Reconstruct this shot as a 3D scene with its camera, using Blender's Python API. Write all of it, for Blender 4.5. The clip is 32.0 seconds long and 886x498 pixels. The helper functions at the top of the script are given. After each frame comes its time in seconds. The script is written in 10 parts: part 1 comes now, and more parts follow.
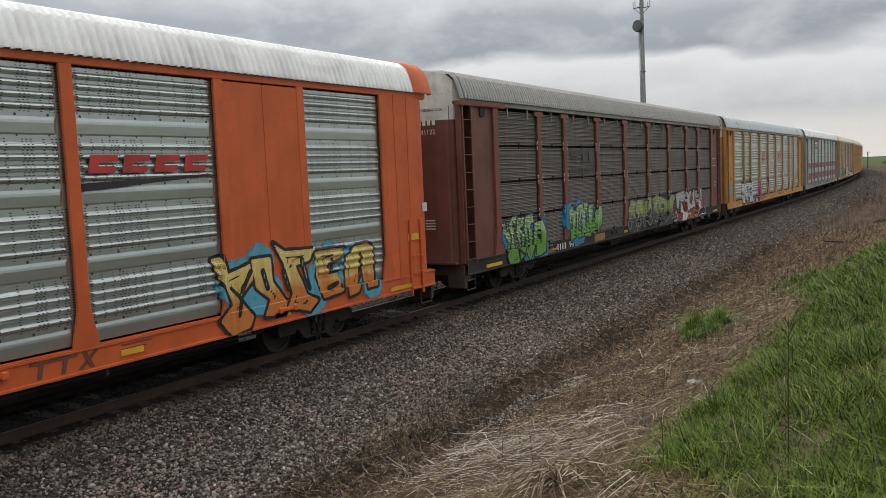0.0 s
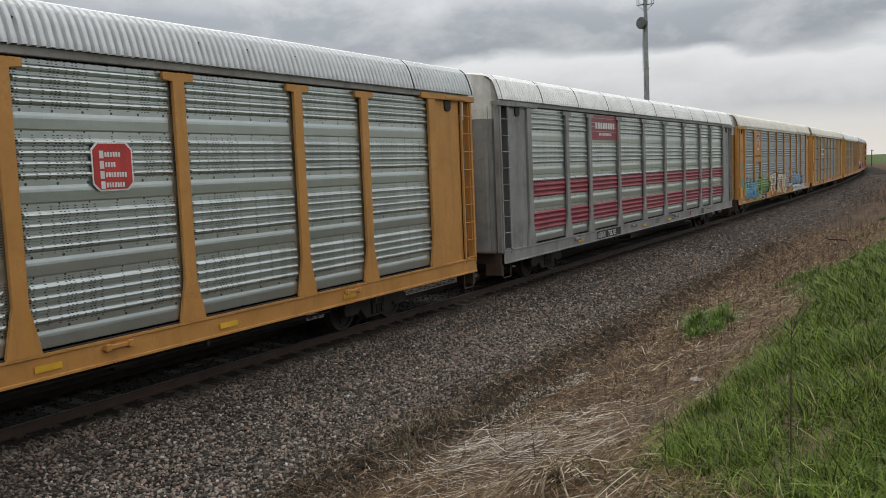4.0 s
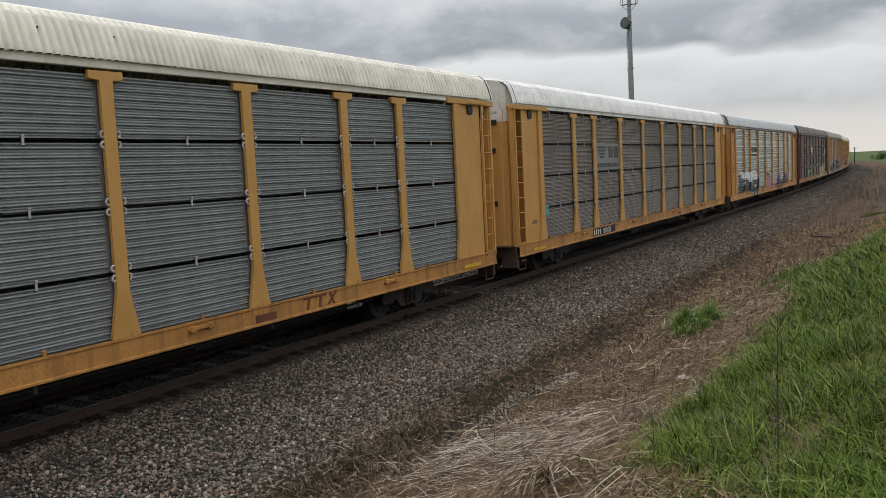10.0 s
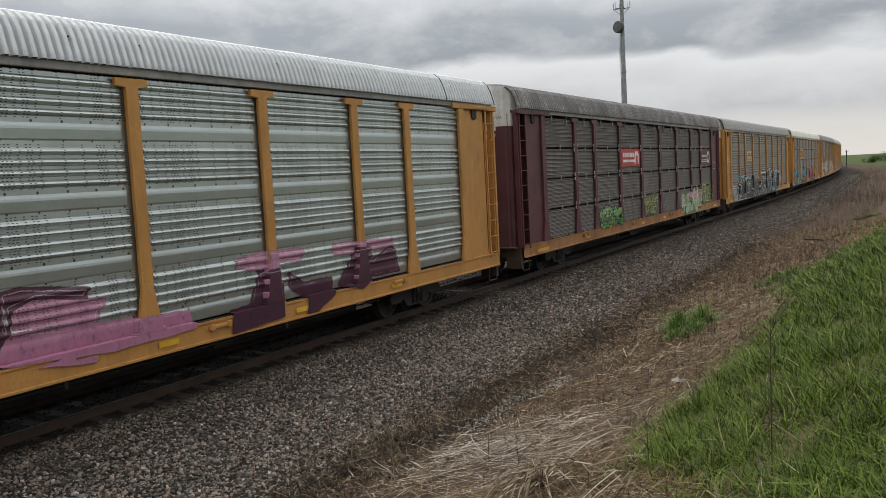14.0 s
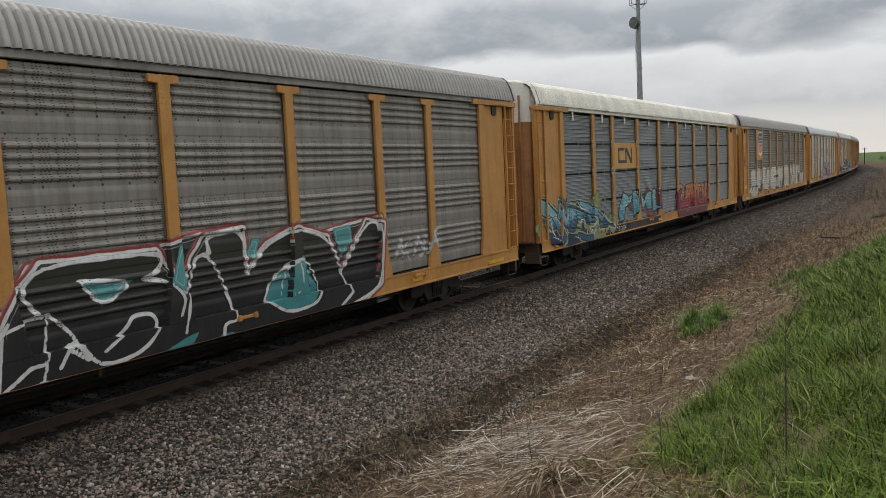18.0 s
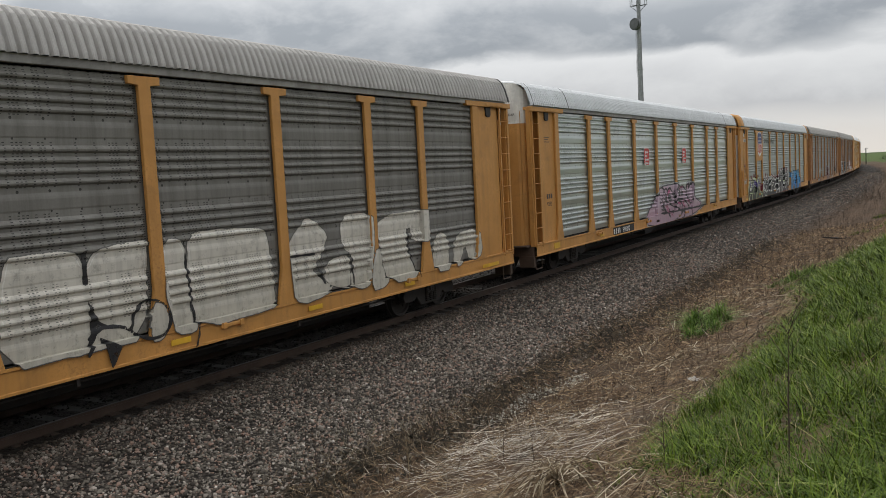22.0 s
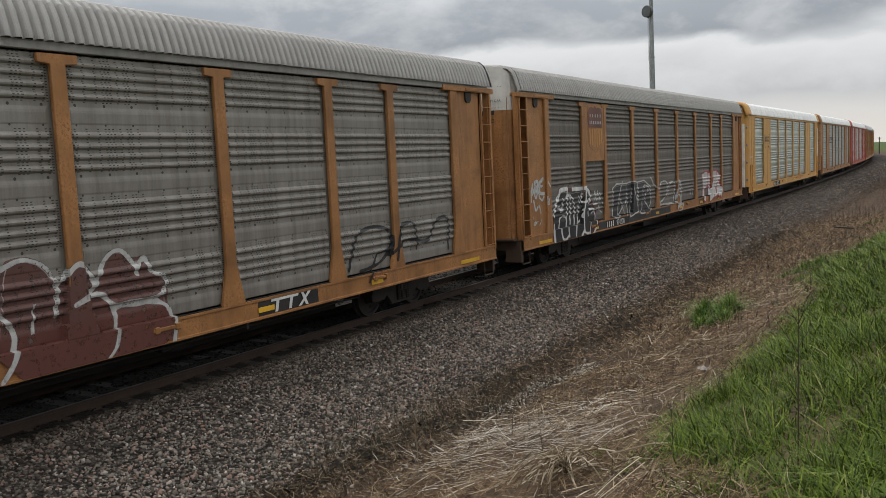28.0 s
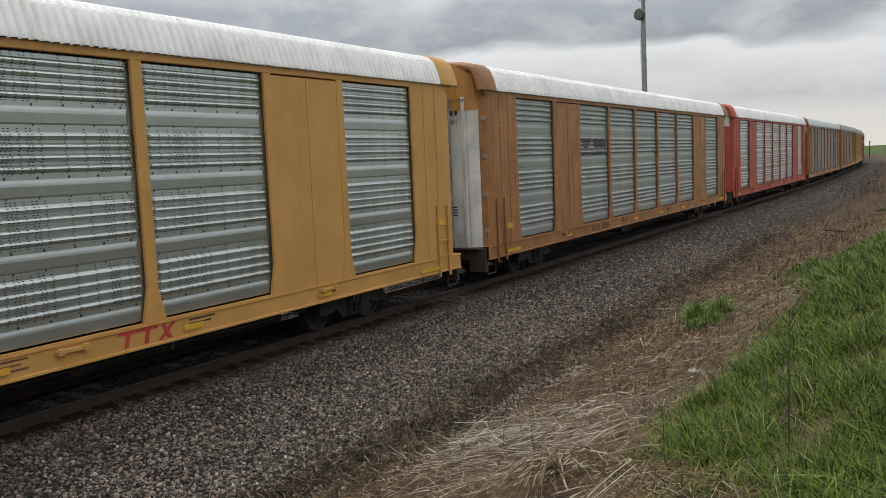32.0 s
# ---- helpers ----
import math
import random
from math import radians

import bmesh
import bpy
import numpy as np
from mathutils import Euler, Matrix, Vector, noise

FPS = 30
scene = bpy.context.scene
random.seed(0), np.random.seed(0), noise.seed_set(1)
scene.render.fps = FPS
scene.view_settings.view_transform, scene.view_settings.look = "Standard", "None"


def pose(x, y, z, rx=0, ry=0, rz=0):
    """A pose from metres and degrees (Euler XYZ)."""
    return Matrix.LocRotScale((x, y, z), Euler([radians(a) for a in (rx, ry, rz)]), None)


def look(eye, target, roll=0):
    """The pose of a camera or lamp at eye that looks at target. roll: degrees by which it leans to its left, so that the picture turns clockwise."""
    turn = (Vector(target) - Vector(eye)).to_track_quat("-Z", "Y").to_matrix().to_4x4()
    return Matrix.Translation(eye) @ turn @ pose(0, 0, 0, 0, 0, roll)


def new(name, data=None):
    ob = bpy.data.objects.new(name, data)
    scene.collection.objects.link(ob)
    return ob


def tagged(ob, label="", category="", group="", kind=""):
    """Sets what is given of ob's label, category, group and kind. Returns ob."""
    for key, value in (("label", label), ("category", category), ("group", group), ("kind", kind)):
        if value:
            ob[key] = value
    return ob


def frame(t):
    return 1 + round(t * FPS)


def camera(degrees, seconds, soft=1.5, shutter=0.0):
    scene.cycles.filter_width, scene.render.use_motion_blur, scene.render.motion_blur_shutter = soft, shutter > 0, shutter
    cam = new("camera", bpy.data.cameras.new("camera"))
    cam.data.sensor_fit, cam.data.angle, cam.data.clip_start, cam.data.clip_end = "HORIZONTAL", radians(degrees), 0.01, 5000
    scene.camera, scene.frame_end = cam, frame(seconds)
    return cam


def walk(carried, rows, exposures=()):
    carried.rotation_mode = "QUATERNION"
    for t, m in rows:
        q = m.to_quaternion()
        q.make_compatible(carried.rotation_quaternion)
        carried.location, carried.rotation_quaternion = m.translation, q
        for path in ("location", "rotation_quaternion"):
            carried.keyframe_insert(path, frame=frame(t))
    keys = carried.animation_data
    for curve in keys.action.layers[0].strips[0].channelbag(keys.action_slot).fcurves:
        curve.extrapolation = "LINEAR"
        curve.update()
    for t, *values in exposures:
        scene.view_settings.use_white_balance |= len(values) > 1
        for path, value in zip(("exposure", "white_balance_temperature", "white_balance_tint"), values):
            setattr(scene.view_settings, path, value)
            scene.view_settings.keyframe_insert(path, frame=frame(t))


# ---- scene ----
EYE = (0.0, 0.0, 3.28)
cam = camera(55.194, 32.0, soft=0.6, shutter=0.0)


def aim(left, down, lean):
    """Pose of the hand-held camera: degrees left of the track's line, degrees down, lean."""
    a, d = radians(left), radians(down)
    way = Vector((-math.sin(a) * math.cos(d), math.cos(a) * math.cos(d), -math.sin(d)))
    return look(EYE, Vector(EYE) + 10 * way, lean)


walk(cam, [
    (0, aim(31.067, 5.046, -2.453)), (0.5, aim(31.039, 4.934, -2.477)), (1, aim(30.940, 4.906, -2.466)), (1.5, aim(30.870, 4.913, -2.515)),
    (2, aim(30.779, 5.064, -2.464)), (2.5, aim(30.859, 5.236, -2.333)), (3, aim(31.094, 5.297, -2.173)), (3.5, aim(31.356, 5.259, -2.236)),
    (5.5, aim(30.644, 5.303, -2.656)), (6, aim(30.597, 5.461, -2.469)), (6.5, aim(30.638, 5.478, -2.226)), (7, aim(30.785, 5.516, -2.157)),
    (7.5, aim(30.855, 5.531, -2.285)), (8, aim(30.759, 5.538, -2.560)), (8.5, aim(30.559, 5.456, -2.858)), (9, aim(30.449, 5.329, -2.914)),
    (9.5, aim(30.385, 5.189, -2.975)), (10, aim(30.391, 5.206, -2.860)), (10.5, aim(30.400, 5.188, -2.794)), (11, aim(30.486, 5.140, -2.763)),
    (11.5, aim(30.826, 5.392, -2.507)), (12, aim(31.078, 5.493, -2.470)), (12.5, aim(30.973, 5.103, -2.641)), (13, aim(30.488, 4.811, -2.912)),
    (13.5, aim(29.852, 4.706, -3.115)), (14, aim(29.955, 4.964, -2.969)), (14.5, aim(30.470, 5.267, -2.781)), (16.5, aim(31.323, 5.500, -2.640)),
    (17, aim(31.132, 5.343, -2.862)), (17.5, aim(30.997, 5.273, -2.812)), (18, aim(30.909, 5.212, -2.693)), (18.5, aim(30.896, 5.065, -2.708)),
    (19, aim(30.811, 5.107, -2.612)), (19.5, aim(30.837, 5.260, -2.467)), (20, aim(30.904, 5.419, -2.466)), (20.5, aim(31.020, 5.475, -2.488)),
    (21, aim(31.153, 5.386, -2.508)), (21.5, aim(31.208, 5.138, -2.763)), (22, aim(31.012, 5.064, -2.970)), (22.5, aim(30.701, 5.200, -2.901)),
    (23, aim(30.680, 5.328, -2.940)), (23.5, aim(30.743, 5.547, -2.974)), (24, aim(30.939, 5.595, -3.017)), (24.5, aim(31.069, 5.587, -3.010)),
    (25, aim(31.097, 5.644, -2.761)), (25.5, aim(31.265, 5.645, -2.450)), (27.5, aim(31.804, 5.900, -2.733)), (28, aim(31.706, 5.848, -2.741)),
    (28.5, aim(31.520, 5.799, -2.726)), (29, aim(31.273, 5.761, -2.630)), (29.5, aim(31.073, 5.820, -2.669)), (30, aim(31.017, 5.824, -2.683)),
    (30.5, aim(31.057, 5.811, -2.669)), (31, aim(31.150, 5.680, -2.683)), (31.5, aim(31.200, 5.644, -2.653)), (32, aim(31.171, 5.750, -2.522)),
])

# ---- world and light: a bright overcast spring day ----
SUN_EL, SUN_AZ = radians(58), radians(285)
world = bpy.data.worlds.new("overcast_sky")
scene.world = world
world.use_nodes = True


def node(nt, kind):
    return nt.nodes.new(kind)


def wire(nt, a, b):
    nt.links.new(a, b)


def math_node(nt, op, a, b=None, c=None, clamp=False):
    n = nt.nodes.new("ShaderNodeMath")
    n.operation, n.use_clamp = op, clamp
    for i, v in enumerate((a, b, c)):
        if v is None:
            continue
        if isinstance(v, (int, float)):
            n.inputs[i].default_value = v
        else:
            nt.links.new(v, n.inputs[i])
    return n.outputs[0]


def mix_col(nt, fac, a, b, blend="MIX"):
    n = nt.nodes.new("ShaderNodeMix")
    n.data_type, n.blend_type = "RGBA", blend
    for sock, v in ((n.inputs[0], fac), (n.inputs[6], a), (n.inputs[7], b)):
        if isinstance(v, (int, float)):
            sock.default_value = v
        elif isinstance(v, tuple):
            sock.default_value = (*v, 1) if len(v) == 3 else v
        else:
            nt.links.new(v, sock)
    return n.outputs[2]


def ramp(nt, fac, stops):
    n = nt.nodes.new("ShaderNodeValToRGB")
    el = n.color_ramp.elements
    while len(el) < len(stops):
        el.new(0.5)
    for e, (p, v) in zip(el, stops):
        e.position = p
        e.color = (v, v, v, 1) if isinstance(v, (int, float)) else (*v, 1)
    nt.links.new(fac, n.inputs[0])
    return n.outputs[0]


def noise_node(nt, vec, scale, detail=4, rough=0.55, distort=0.0):
    n = nt.nodes.new("ShaderNodeTexNoise")
    n.inputs["Scale"].default_value, n.inputs["Detail"].default_value = scale, detail
    n.inputs["Roughness"].default_value, n.inputs["Distortion"].default_value = rough, distort
    if vec is not None:
        nt.links.new(vec, n.inputs["Vector"])
    return n.outputs[0]


def make_sky():
    nt = world.node_tree
    nt.nodes.clear()
    out, bg = node(nt, "ShaderNodeOutputWorld"), node(nt, "ShaderNodeBackground")
    sky = node(nt, "ShaderNodeTexSky")
    sky.sky_type, sky.sun_disc, sky.sun_elevation, sky.sun_rotation = "NISHITA", False, SUN_EL, SUN_AZ
    tc = node(nt, "ShaderNodeTexCoord")
    sep = node(nt, "ShaderNodeSeparateXYZ")
    wire(nt, tc.outputs["Generated"], sep.inputs[0])
    up = math_node(nt, "MAXIMUM", sep.outputs[2], 0.0)
    # low stratus in wide layers: noise pushed up and down bends the layers, finer noise frays them
    mp = node(nt, "ShaderNodeMapping")
    mp.inputs["Scale"].default_value, mp.inputs["Location"].default_value = (1.0, 1.0, 2.0), (0.35, 0.2, 0.1)
    wire(nt, tc.outputs["Generated"], mp.inputs["Vector"])
    big = noise_node(nt, mp.outputs[0], 2.6, 3, 0.5, 0.2)
    fine = noise_node(nt, mp.outputs[0], 8.0, 6, 0.60, 0.2)
    bent = math_node(nt, "ADD", up, math_node(nt, "MULTIPLY_ADD", big, 0.14, -0.07))
    bent = math_node(nt, "ADD", bent, math_node(nt, "MULTIPLY_ADD", fine, 0.05, -0.025))
    layer = ramp(nt, bent, [(0.0, (0.60, 0.575, 0.555)), (0.03, (0.60, 0.595, 0.59)), (0.055, (0.46, 0.465, 0.48)), (0.112, (0.66, 0.665, 0.67)), (0.130, (0.28, 0.300, 0.325)), (0.172, (0.33, 0.352, 0.378)), (0.22, (0.58, 0.595, 0.61)), (0.40, (0.50, 0.515, 0.53)), (0.70, (0.60, 0.61, 0.62))])
    grey = mix_col(nt, math_node(nt, "MULTIPLY", ramp(nt, fine, [(0.42, 0.0), (0.62, 1.0)]), 0.40), layer, (0.64, 0.645, 0.65))
    low_part = ramp(nt, up, [(0.0, 0.9), (0.03, 0.35), (0.06, 0.0)])
    grey = mix_col(nt, low_part, grey, (0.70, 0.66, 0.61))
    # unseen sky behind camera and bank dimmed to darken car sides, full beyond track
    away = math_node(nt, "ADD", math_node(nt, "MULTIPLY", sep.outputs[0], -0.9), math_node(nt, "MULTIPLY", sep.outputs[1], 0.42))
    dim = ramp(nt, math_node(nt, "MULTIPLY_ADD", away, 0.5, 0.5), [(0.10, 0.55), (0.55, 1.0)])
    dim = math_node(nt, "ADD", dim, math_node(nt, "MULTIPLY", math_node(nt, "SUBTRACT", 1.0, dim), math_node(nt, "MINIMUM", math_node(nt, "MULTIPLY", up, 1.6), 1.0)))
    lift = math_node(nt, "MULTIPLY", dim, math_node(nt, "MULTIPLY_ADD", math_node(nt, "POWER", up, 1.5), 1.70, 1.16))
    v = node(nt, "ShaderNodeVectorMath")
    v.operation = "SCALE"
    wire(nt, grey, v.inputs[0])
    wire(nt, lift, v.inputs["Scale"])
    s = node(nt, "ShaderNodeVectorMath")
    s.operation = "SCALE"
    wire(nt, sky.outputs[0], s.inputs[0])
    s.inputs["Scale"].default_value = 0.08
    wire(nt, mix_col(nt, 0.93, s.outputs[0], v.outputs[0]), bg.inputs[0])
    bg.inputs[1].default_value = 1.0
    wire(nt, bg.outputs[0], out.inputs[0])


make_sky()
sun = new("sun", bpy.data.lights.new("sun", "SUN"))
sun.data.energy, sun.data.angle, sun.data.color = 1.05, radians(25), (1.0, 0.95, 0.88)
sun.matrix_world = look((0, 0, 50), (0 - math.cos(SUN_EL) * math.sin(SUN_AZ), 0 - math.cos(SUN_EL) * math.cos(SUN_AZ), 50 - math.sin(SUN_EL)))

# ---- materials ----


def shader(name):
    m = bpy.data.materials.new(name)
    m.use_nodes = True
    nt = m.node_tree
    return m, nt, nt.nodes["Principled BSDF"]


def place_vec(nt, stretch=(1, 1, 1), shuffle=True):
    """Object coordinates, shifted by a random step for each object."""
    tc = node(nt, "ShaderNodeTexCoord")
    mp = node(nt, "ShaderNodeMapping")
    mp.inputs["Scale"].default_value = stretch
    wire(nt, tc.outputs["Object"], mp.inputs["Vector"])
    if shuffle:
        oi = node(nt, "ShaderNodeObjectInfo")
        cb = node(nt, "ShaderNodeCombineXYZ")
        wire(nt, math_node(nt, "MULTIPLY", oi.outputs["Random"], 37.0), cb.inputs[0])
        wire(nt, math_node(nt, "MULTIPLY", oi.outputs["Random"], 91.0), cb.inputs[1])
        wire(nt, cb.outputs[0], mp.inputs["Location"])
    return mp.outputs[0]


def bump_into(nt, bsdf, height, strength, dist=0.02):
    b = node(nt, "ShaderNodeBump")
    b.inputs["Strength"].default_value, b.inputs["Distance"].default_value = strength, dist
    wire(nt, height, b.inputs["Height"])
    wire(nt, b.outputs[0], bsdf.inputs["Normal"])


def paint(name, col, rough=0.55, metal=0.0, var=0.18, rust=0.25, rust_col=(0.10, 0.045, 0.02), scale=1.3, bump=0.15, dirt=(0.06, 0.05, 0.04), dirt_amt=0.35):
    """Weathered paint: two scales of fading, vertical dirt streaks and specks of rust."""
    m, nt, b = shader(name)
    v = place_vec(nt)
    sv = place_vec(nt, (3, 3, 0.30))
    n1, n2 = noise_node(nt, v, scale, 5, 0.6), noise_node(nt, v, 22, 4, 0.6)
    streak = noise_node(nt, sv, 1.6, 4, 0.6)
    dark = tuple(c * (1 - var * 1.4) for c in col)
    lite = tuple(min(1, c * (1 + var) + 0.01) for c in col)
    base = mix_col(nt, ramp(nt, n1, [(0.32, 0.0), (0.68, 1.0)]), dark, lite)
    base = mix_col(nt, math_node(nt, "MULTIPLY", ramp(nt, streak, [(0.48, 0.0), (0.72, 1.0)]), dirt_amt), base, dirt)
    stain = noise_node(nt, place_vec(nt, (0.5, 0.5, 0.8)), 1.1, 5, 0.7, 1.2)
    base = mix_col(nt, math_node(nt, "MULTIPLY", ramp(nt, stain, [(0.54, 0.0), (0.70, 1.0)]), dirt_amt * 0.9), base, dirt)
    spots = math_node(nt, "MULTIPLY", ramp(nt, n1, [(0.45, 0.0), (0.7, 1.0)]), ramp(nt, n2, [(0.50, 0.0), (0.62, 1.0)]))
    base = mix_col(nt, math_node(nt, "MULTIPLY", spots, rust), base, rust_col)
    wire(nt, base, b.inputs["Base Color"])
    b.inputs["Metallic"].default_value = metal
    wire(nt, math_node(nt, "MULTIPLY_ADD", n2, 0.25, rough - 0.12), b.inputs["Roughness"])
    bump_into(nt, b, n2, bump, 0.01)
    return m


def cell(nt, sock, step, off=0.0):
    f = math_node(nt, "FRACT", math_node(nt, "ADD", math_node(nt, "DIVIDE", sock, step), off + 40.0))
    return math_node(nt, "MULTIPLY", math_node(nt, "SUBTRACT", f, 0.5), step)


def slots(nt, along, up):
    """Short slots in columns, some columns left out, none on the wide ribs."""
    wn = node(nt, "ShaderNodeTexWhiteNoise")
    wn.noise_dimensions = "1D"
    wire(nt, math_node(nt, "ADD", math_node(nt, "FLOOR", math_node(nt, "DIVIDE", along, 0.062)), 0.5), wn.inputs["W"])
    chosen = math_node(nt, "LESS_THAN", wn.outputs["Value"], 0.46)
    in_row = math_node(nt, "MULTIPLY", math_node(nt, "FRACT", math_node(nt, "DIVIDE", up, 0.97)), 0.97)
    flat = math_node(nt, "GREATER_THAN", in_row, 0.325)
    slot = math_node(nt, "MULTIPLY", math_node(nt, "LESS_THAN", math_node(nt, "ABSOLUTE", cell(nt, along, 0.062)), 0.017),
                     math_node(nt, "LESS_THAN", math_node(nt, "ABSOLUTE", cell(nt, up, 0.0368, 0.2)), 0.0062))
    return math_node(nt, "MULTIPLY", math_node(nt, "MULTIPLY", slot, chosen), flat)


def galvanised(name, col, dirt, dirt_amt, rough=0.42, metal=0.8, holes=True):
    """Zinc-coated sheet: spangle, dull streaks from above, rows of small holes and rivets."""
    m, nt, b = shader(name)
    v = place_vec(nt)
    sv = place_vec(nt, (4, 4, 0.3))
    n1 = noise_node(nt, v, 1.1, 5, 0.6)
    n2 = noise_node(nt, v, 34, 3, 0.6)
    streak = noise_node(nt, sv, 1.4, 4, 0.65)
    base = mix_col(nt, n1, tuple(c * 0.80 for c in col), tuple(min(1, c * 1.15) for c in col))
    base = mix_col(nt, math_node(nt, "MULTIPLY", ramp(nt, n2, [(0.35, 0.0), (0.7, 1.0)]), 0.18), base, tuple(c * 0.6 for c in col))
    amt = math_node(nt, "ADD", math_node(nt, "MULTIPLY", ramp(nt, streak, [(0.40, 0.0), (0.70, 1.0)]), 0.5), 0.5)
    amt = math_node(nt, "MULTIPLY", amt, dirt_amt)
    base = mix_col(nt, amt, base, dirt)
    wire(nt, math_node(nt, "MULTIPLY", math_node(nt, "SUBTRACT", 1.0, math_node(nt, "MULTIPLY", amt, 0.75)), metal), b.inputs["Metallic"])
    wire(nt, math_node(nt, "MULTIPLY_ADD", n2, 0.22, rough), b.inputs["Roughness"])
    if holes:
        tc = node(nt, "ShaderNodeTexCoord")
        sep = node(nt, "ShaderNodeSeparateXYZ")
        wire(nt, tc.outputs["Object"], sep.inputs[0])

        hole = slots(nt, sep.outputs[1], sep.outputs[2])

        def dots(sy, sz, r, oz=0.0):
            a, c = cell(nt, sep.outputs[1], sy), cell(nt, sep.outputs[2], sz, oz)
            d = math_node(nt, "SQRT", math_node(nt, "ADD", math_node(nt, "MULTIPLY", a, a), math_node(nt, "MULTIPLY", c, c)))
            return math_node(nt, "LESS_THAN", d, r)
        bolt = math_node(nt, "MAXIMUM", dots(0.47, 0.97, 0.021, 0.5 - 0.295 / 0.97), dots(0.47, 0.97, 0.016, 0.5 - 0.025 / 0.97))
        base = mix_col(nt, math_node(nt, "MAXIMUM", math_node(nt, "MULTIPLY", hole, 0.88), math_node(nt, "MULTIPLY", bolt, 0.8)), base, (0.015, 0.014, 0.013))
    wire(nt, base, b.inputs["Base Color"])
    bump_into(nt, b, noise_node(nt, v, 6, 3, 0.5), 0.18, 0.02)
    return m


YELLOW = paint("railcar_yellow_paint", (0.50, 0.238, 0.055), rust=0.30, dirt_amt=0.26, var=0.10, dirt=(0.11, 0.068, 0.035))
YELLOW_NEW = paint("fresh_yellow_paint", (0.56, 0.295, 0.075), rust=0.10, dirt_amt=0.07, var=0.07)
YELLOW_OLD = paint("rusty_yellow_paint", (0.37, 0.165, 0.05), rust=0.75, dirt_amt=0.45, var=0.25, dirt=(0.10, 0.045, 0.022))
ORANGE = paint("orange_paint", (0.60, 0.108, 0.02), rust=0.12, dirt_amt=0.14, var=0.10)
BROWN = paint("oxide_brown_paint", (0.155, 0.050, 0.034), rust=0.25)
POST_RED = paint("faded_oxide_red_paint", (0.20, 0.055, 0.035), rust=0.5)
MAROON = paint("maroon_paint", (0.095, 0.022, 0.028), rust=0.2)
GREY = paint("grey_paint", (0.25, 0.25, 0.24), rust=0.15, dirt_amt=0.3)
RED = paint("red_paint", (0.42, 0.06, 0.035), rust=0.2)
WHITE = paint("white_paint", (0.70, 0.68, 0.63), rust=0.25, dirt_amt=0.25)
GALV = galvanised("bright_galvanised_sheet", (0.55, 0.595, 0.58), (0.24, 0.26, 0.25), 0.18, 0.22, 0.95)
CLIP = paint("pale_clip", (0.5, 0.49, 0.47), rust=0.4)
GALV_MID = galvanised("dull_galvanised_sheet", (0.46, 0.50, 0.48), (0.20, 0.21, 0.20), 0.45, 0.36, 0.85)
GALV_BLUE = galvanised("blue_grey_galvanised_sheet", (0.40, 0.45, 0.47), (0.19, 0.21, 0.22), 0.5, 0.38, 0.8)
GALV_DARK = galvanised("grimy_galvanised_sheet", (0.42, 0.40, 0.365), (0.140, 0.122, 0.102), 0.78, 0.5, 0.6)
ROW_MID = galvanised("ribbed_galvanised_sheet", (0.33, 0.355, 0.358), (0.132, 0.137, 0.136), 0.5, 0.42, 0.75, holes=False)
ROW_DARK = galvanised("soot_stained_ribbed_sheet", (0.335, 0.312, 0.285), (0.118, 0.099, 0.085), 0.78, 0.5, 0.55, holes=False)
ROOF_WHITE = paint("white_roof_coating", (0.90, 0.895, 0.88), rust=0.12, dirt_amt=0.12, var=0.08)
ROOF_CREAM = paint("cream_roof_coating", (0.82, 0.785, 0.70), rust=0.10, dirt_amt=0.12, var=0.1)
ROOF_LIGHT = galvanised("light_zinc_roof", (0.68, 0.70, 0.71), (0.40, 0.40, 0.40), 0.40, 0.4, 0.6, holes=False)
ROOF_GREY = galvanised("weathered_zinc_roof", (0.48, 0.465, 0.445), (0.23, 0.215, 0.20), 0.5, 0.55, 0.25, holes=False)
ROOF_PATCH = paint("peeling_roof_paint", (0.17, 0.155, 0.15), rust=0.8, rust_col=(0.6, 0.58, 0.55), scale=0.9)
BLACK = paint("black_grime", (0.018, 0.017, 0.016), rough=0.75, rust=0.2, dirt_amt=0.2)
STEEL_DARK = paint("grimy_truck_steel", (0.024, 0.020, 0.018), rough=0.7, rust=0.4)
RUBBER = paint("rubber_hose", (0.015, 0.015, 0.015), rough=0.6, rust=0.0)
FADED = paint("faded_black_lettering", (0.05, 0.048, 0.046), rust=0.5, rust_col=(0.16, 0.15, 0.14))
RAIL_SIDE = paint("rusted_rail_side", (0.050, 0.028, 0.018), rough=0.8, rust=0.5)
EAVE = paint("grey_eave_beam", (0.31, 0.30, 0.285), rough=0.6, rust=0.3)
RAIL_TOP = paint("polished_rail_head", (0.12, 0.10, 0.09), rough=0.55, metal=1.0, rust=0.0, dirt_amt=0.1)
TIE_WOOD = paint("creosoted_tie_wood", (0.015, 0.012, 0.010), rough=0.85, rust=0.3, scale=4)
REFLECT_YELLOW = paint("yellow_reflective_strip", (0.70, 0.40, 0.03), rough=0.35, rust=0.05, dirt_amt=0.1)
TEXT_BLACK = paint("black_lettering", (0.02, 0.02, 0.02), rust=0.0, dirt_amt=0.1)
TEXT_WHITE = paint("white_lettering", (0.72, 0.72, 0.70), rust=0.1, dirt_amt=0.2)
LOGO_RED = paint("red_logo_paint", (0.50, 0.035, 0.03), rust=0.15)
LOGO_BLUE = paint("blue_logo_paint", (0.03, 0.05, 0.20), rust=0.1)
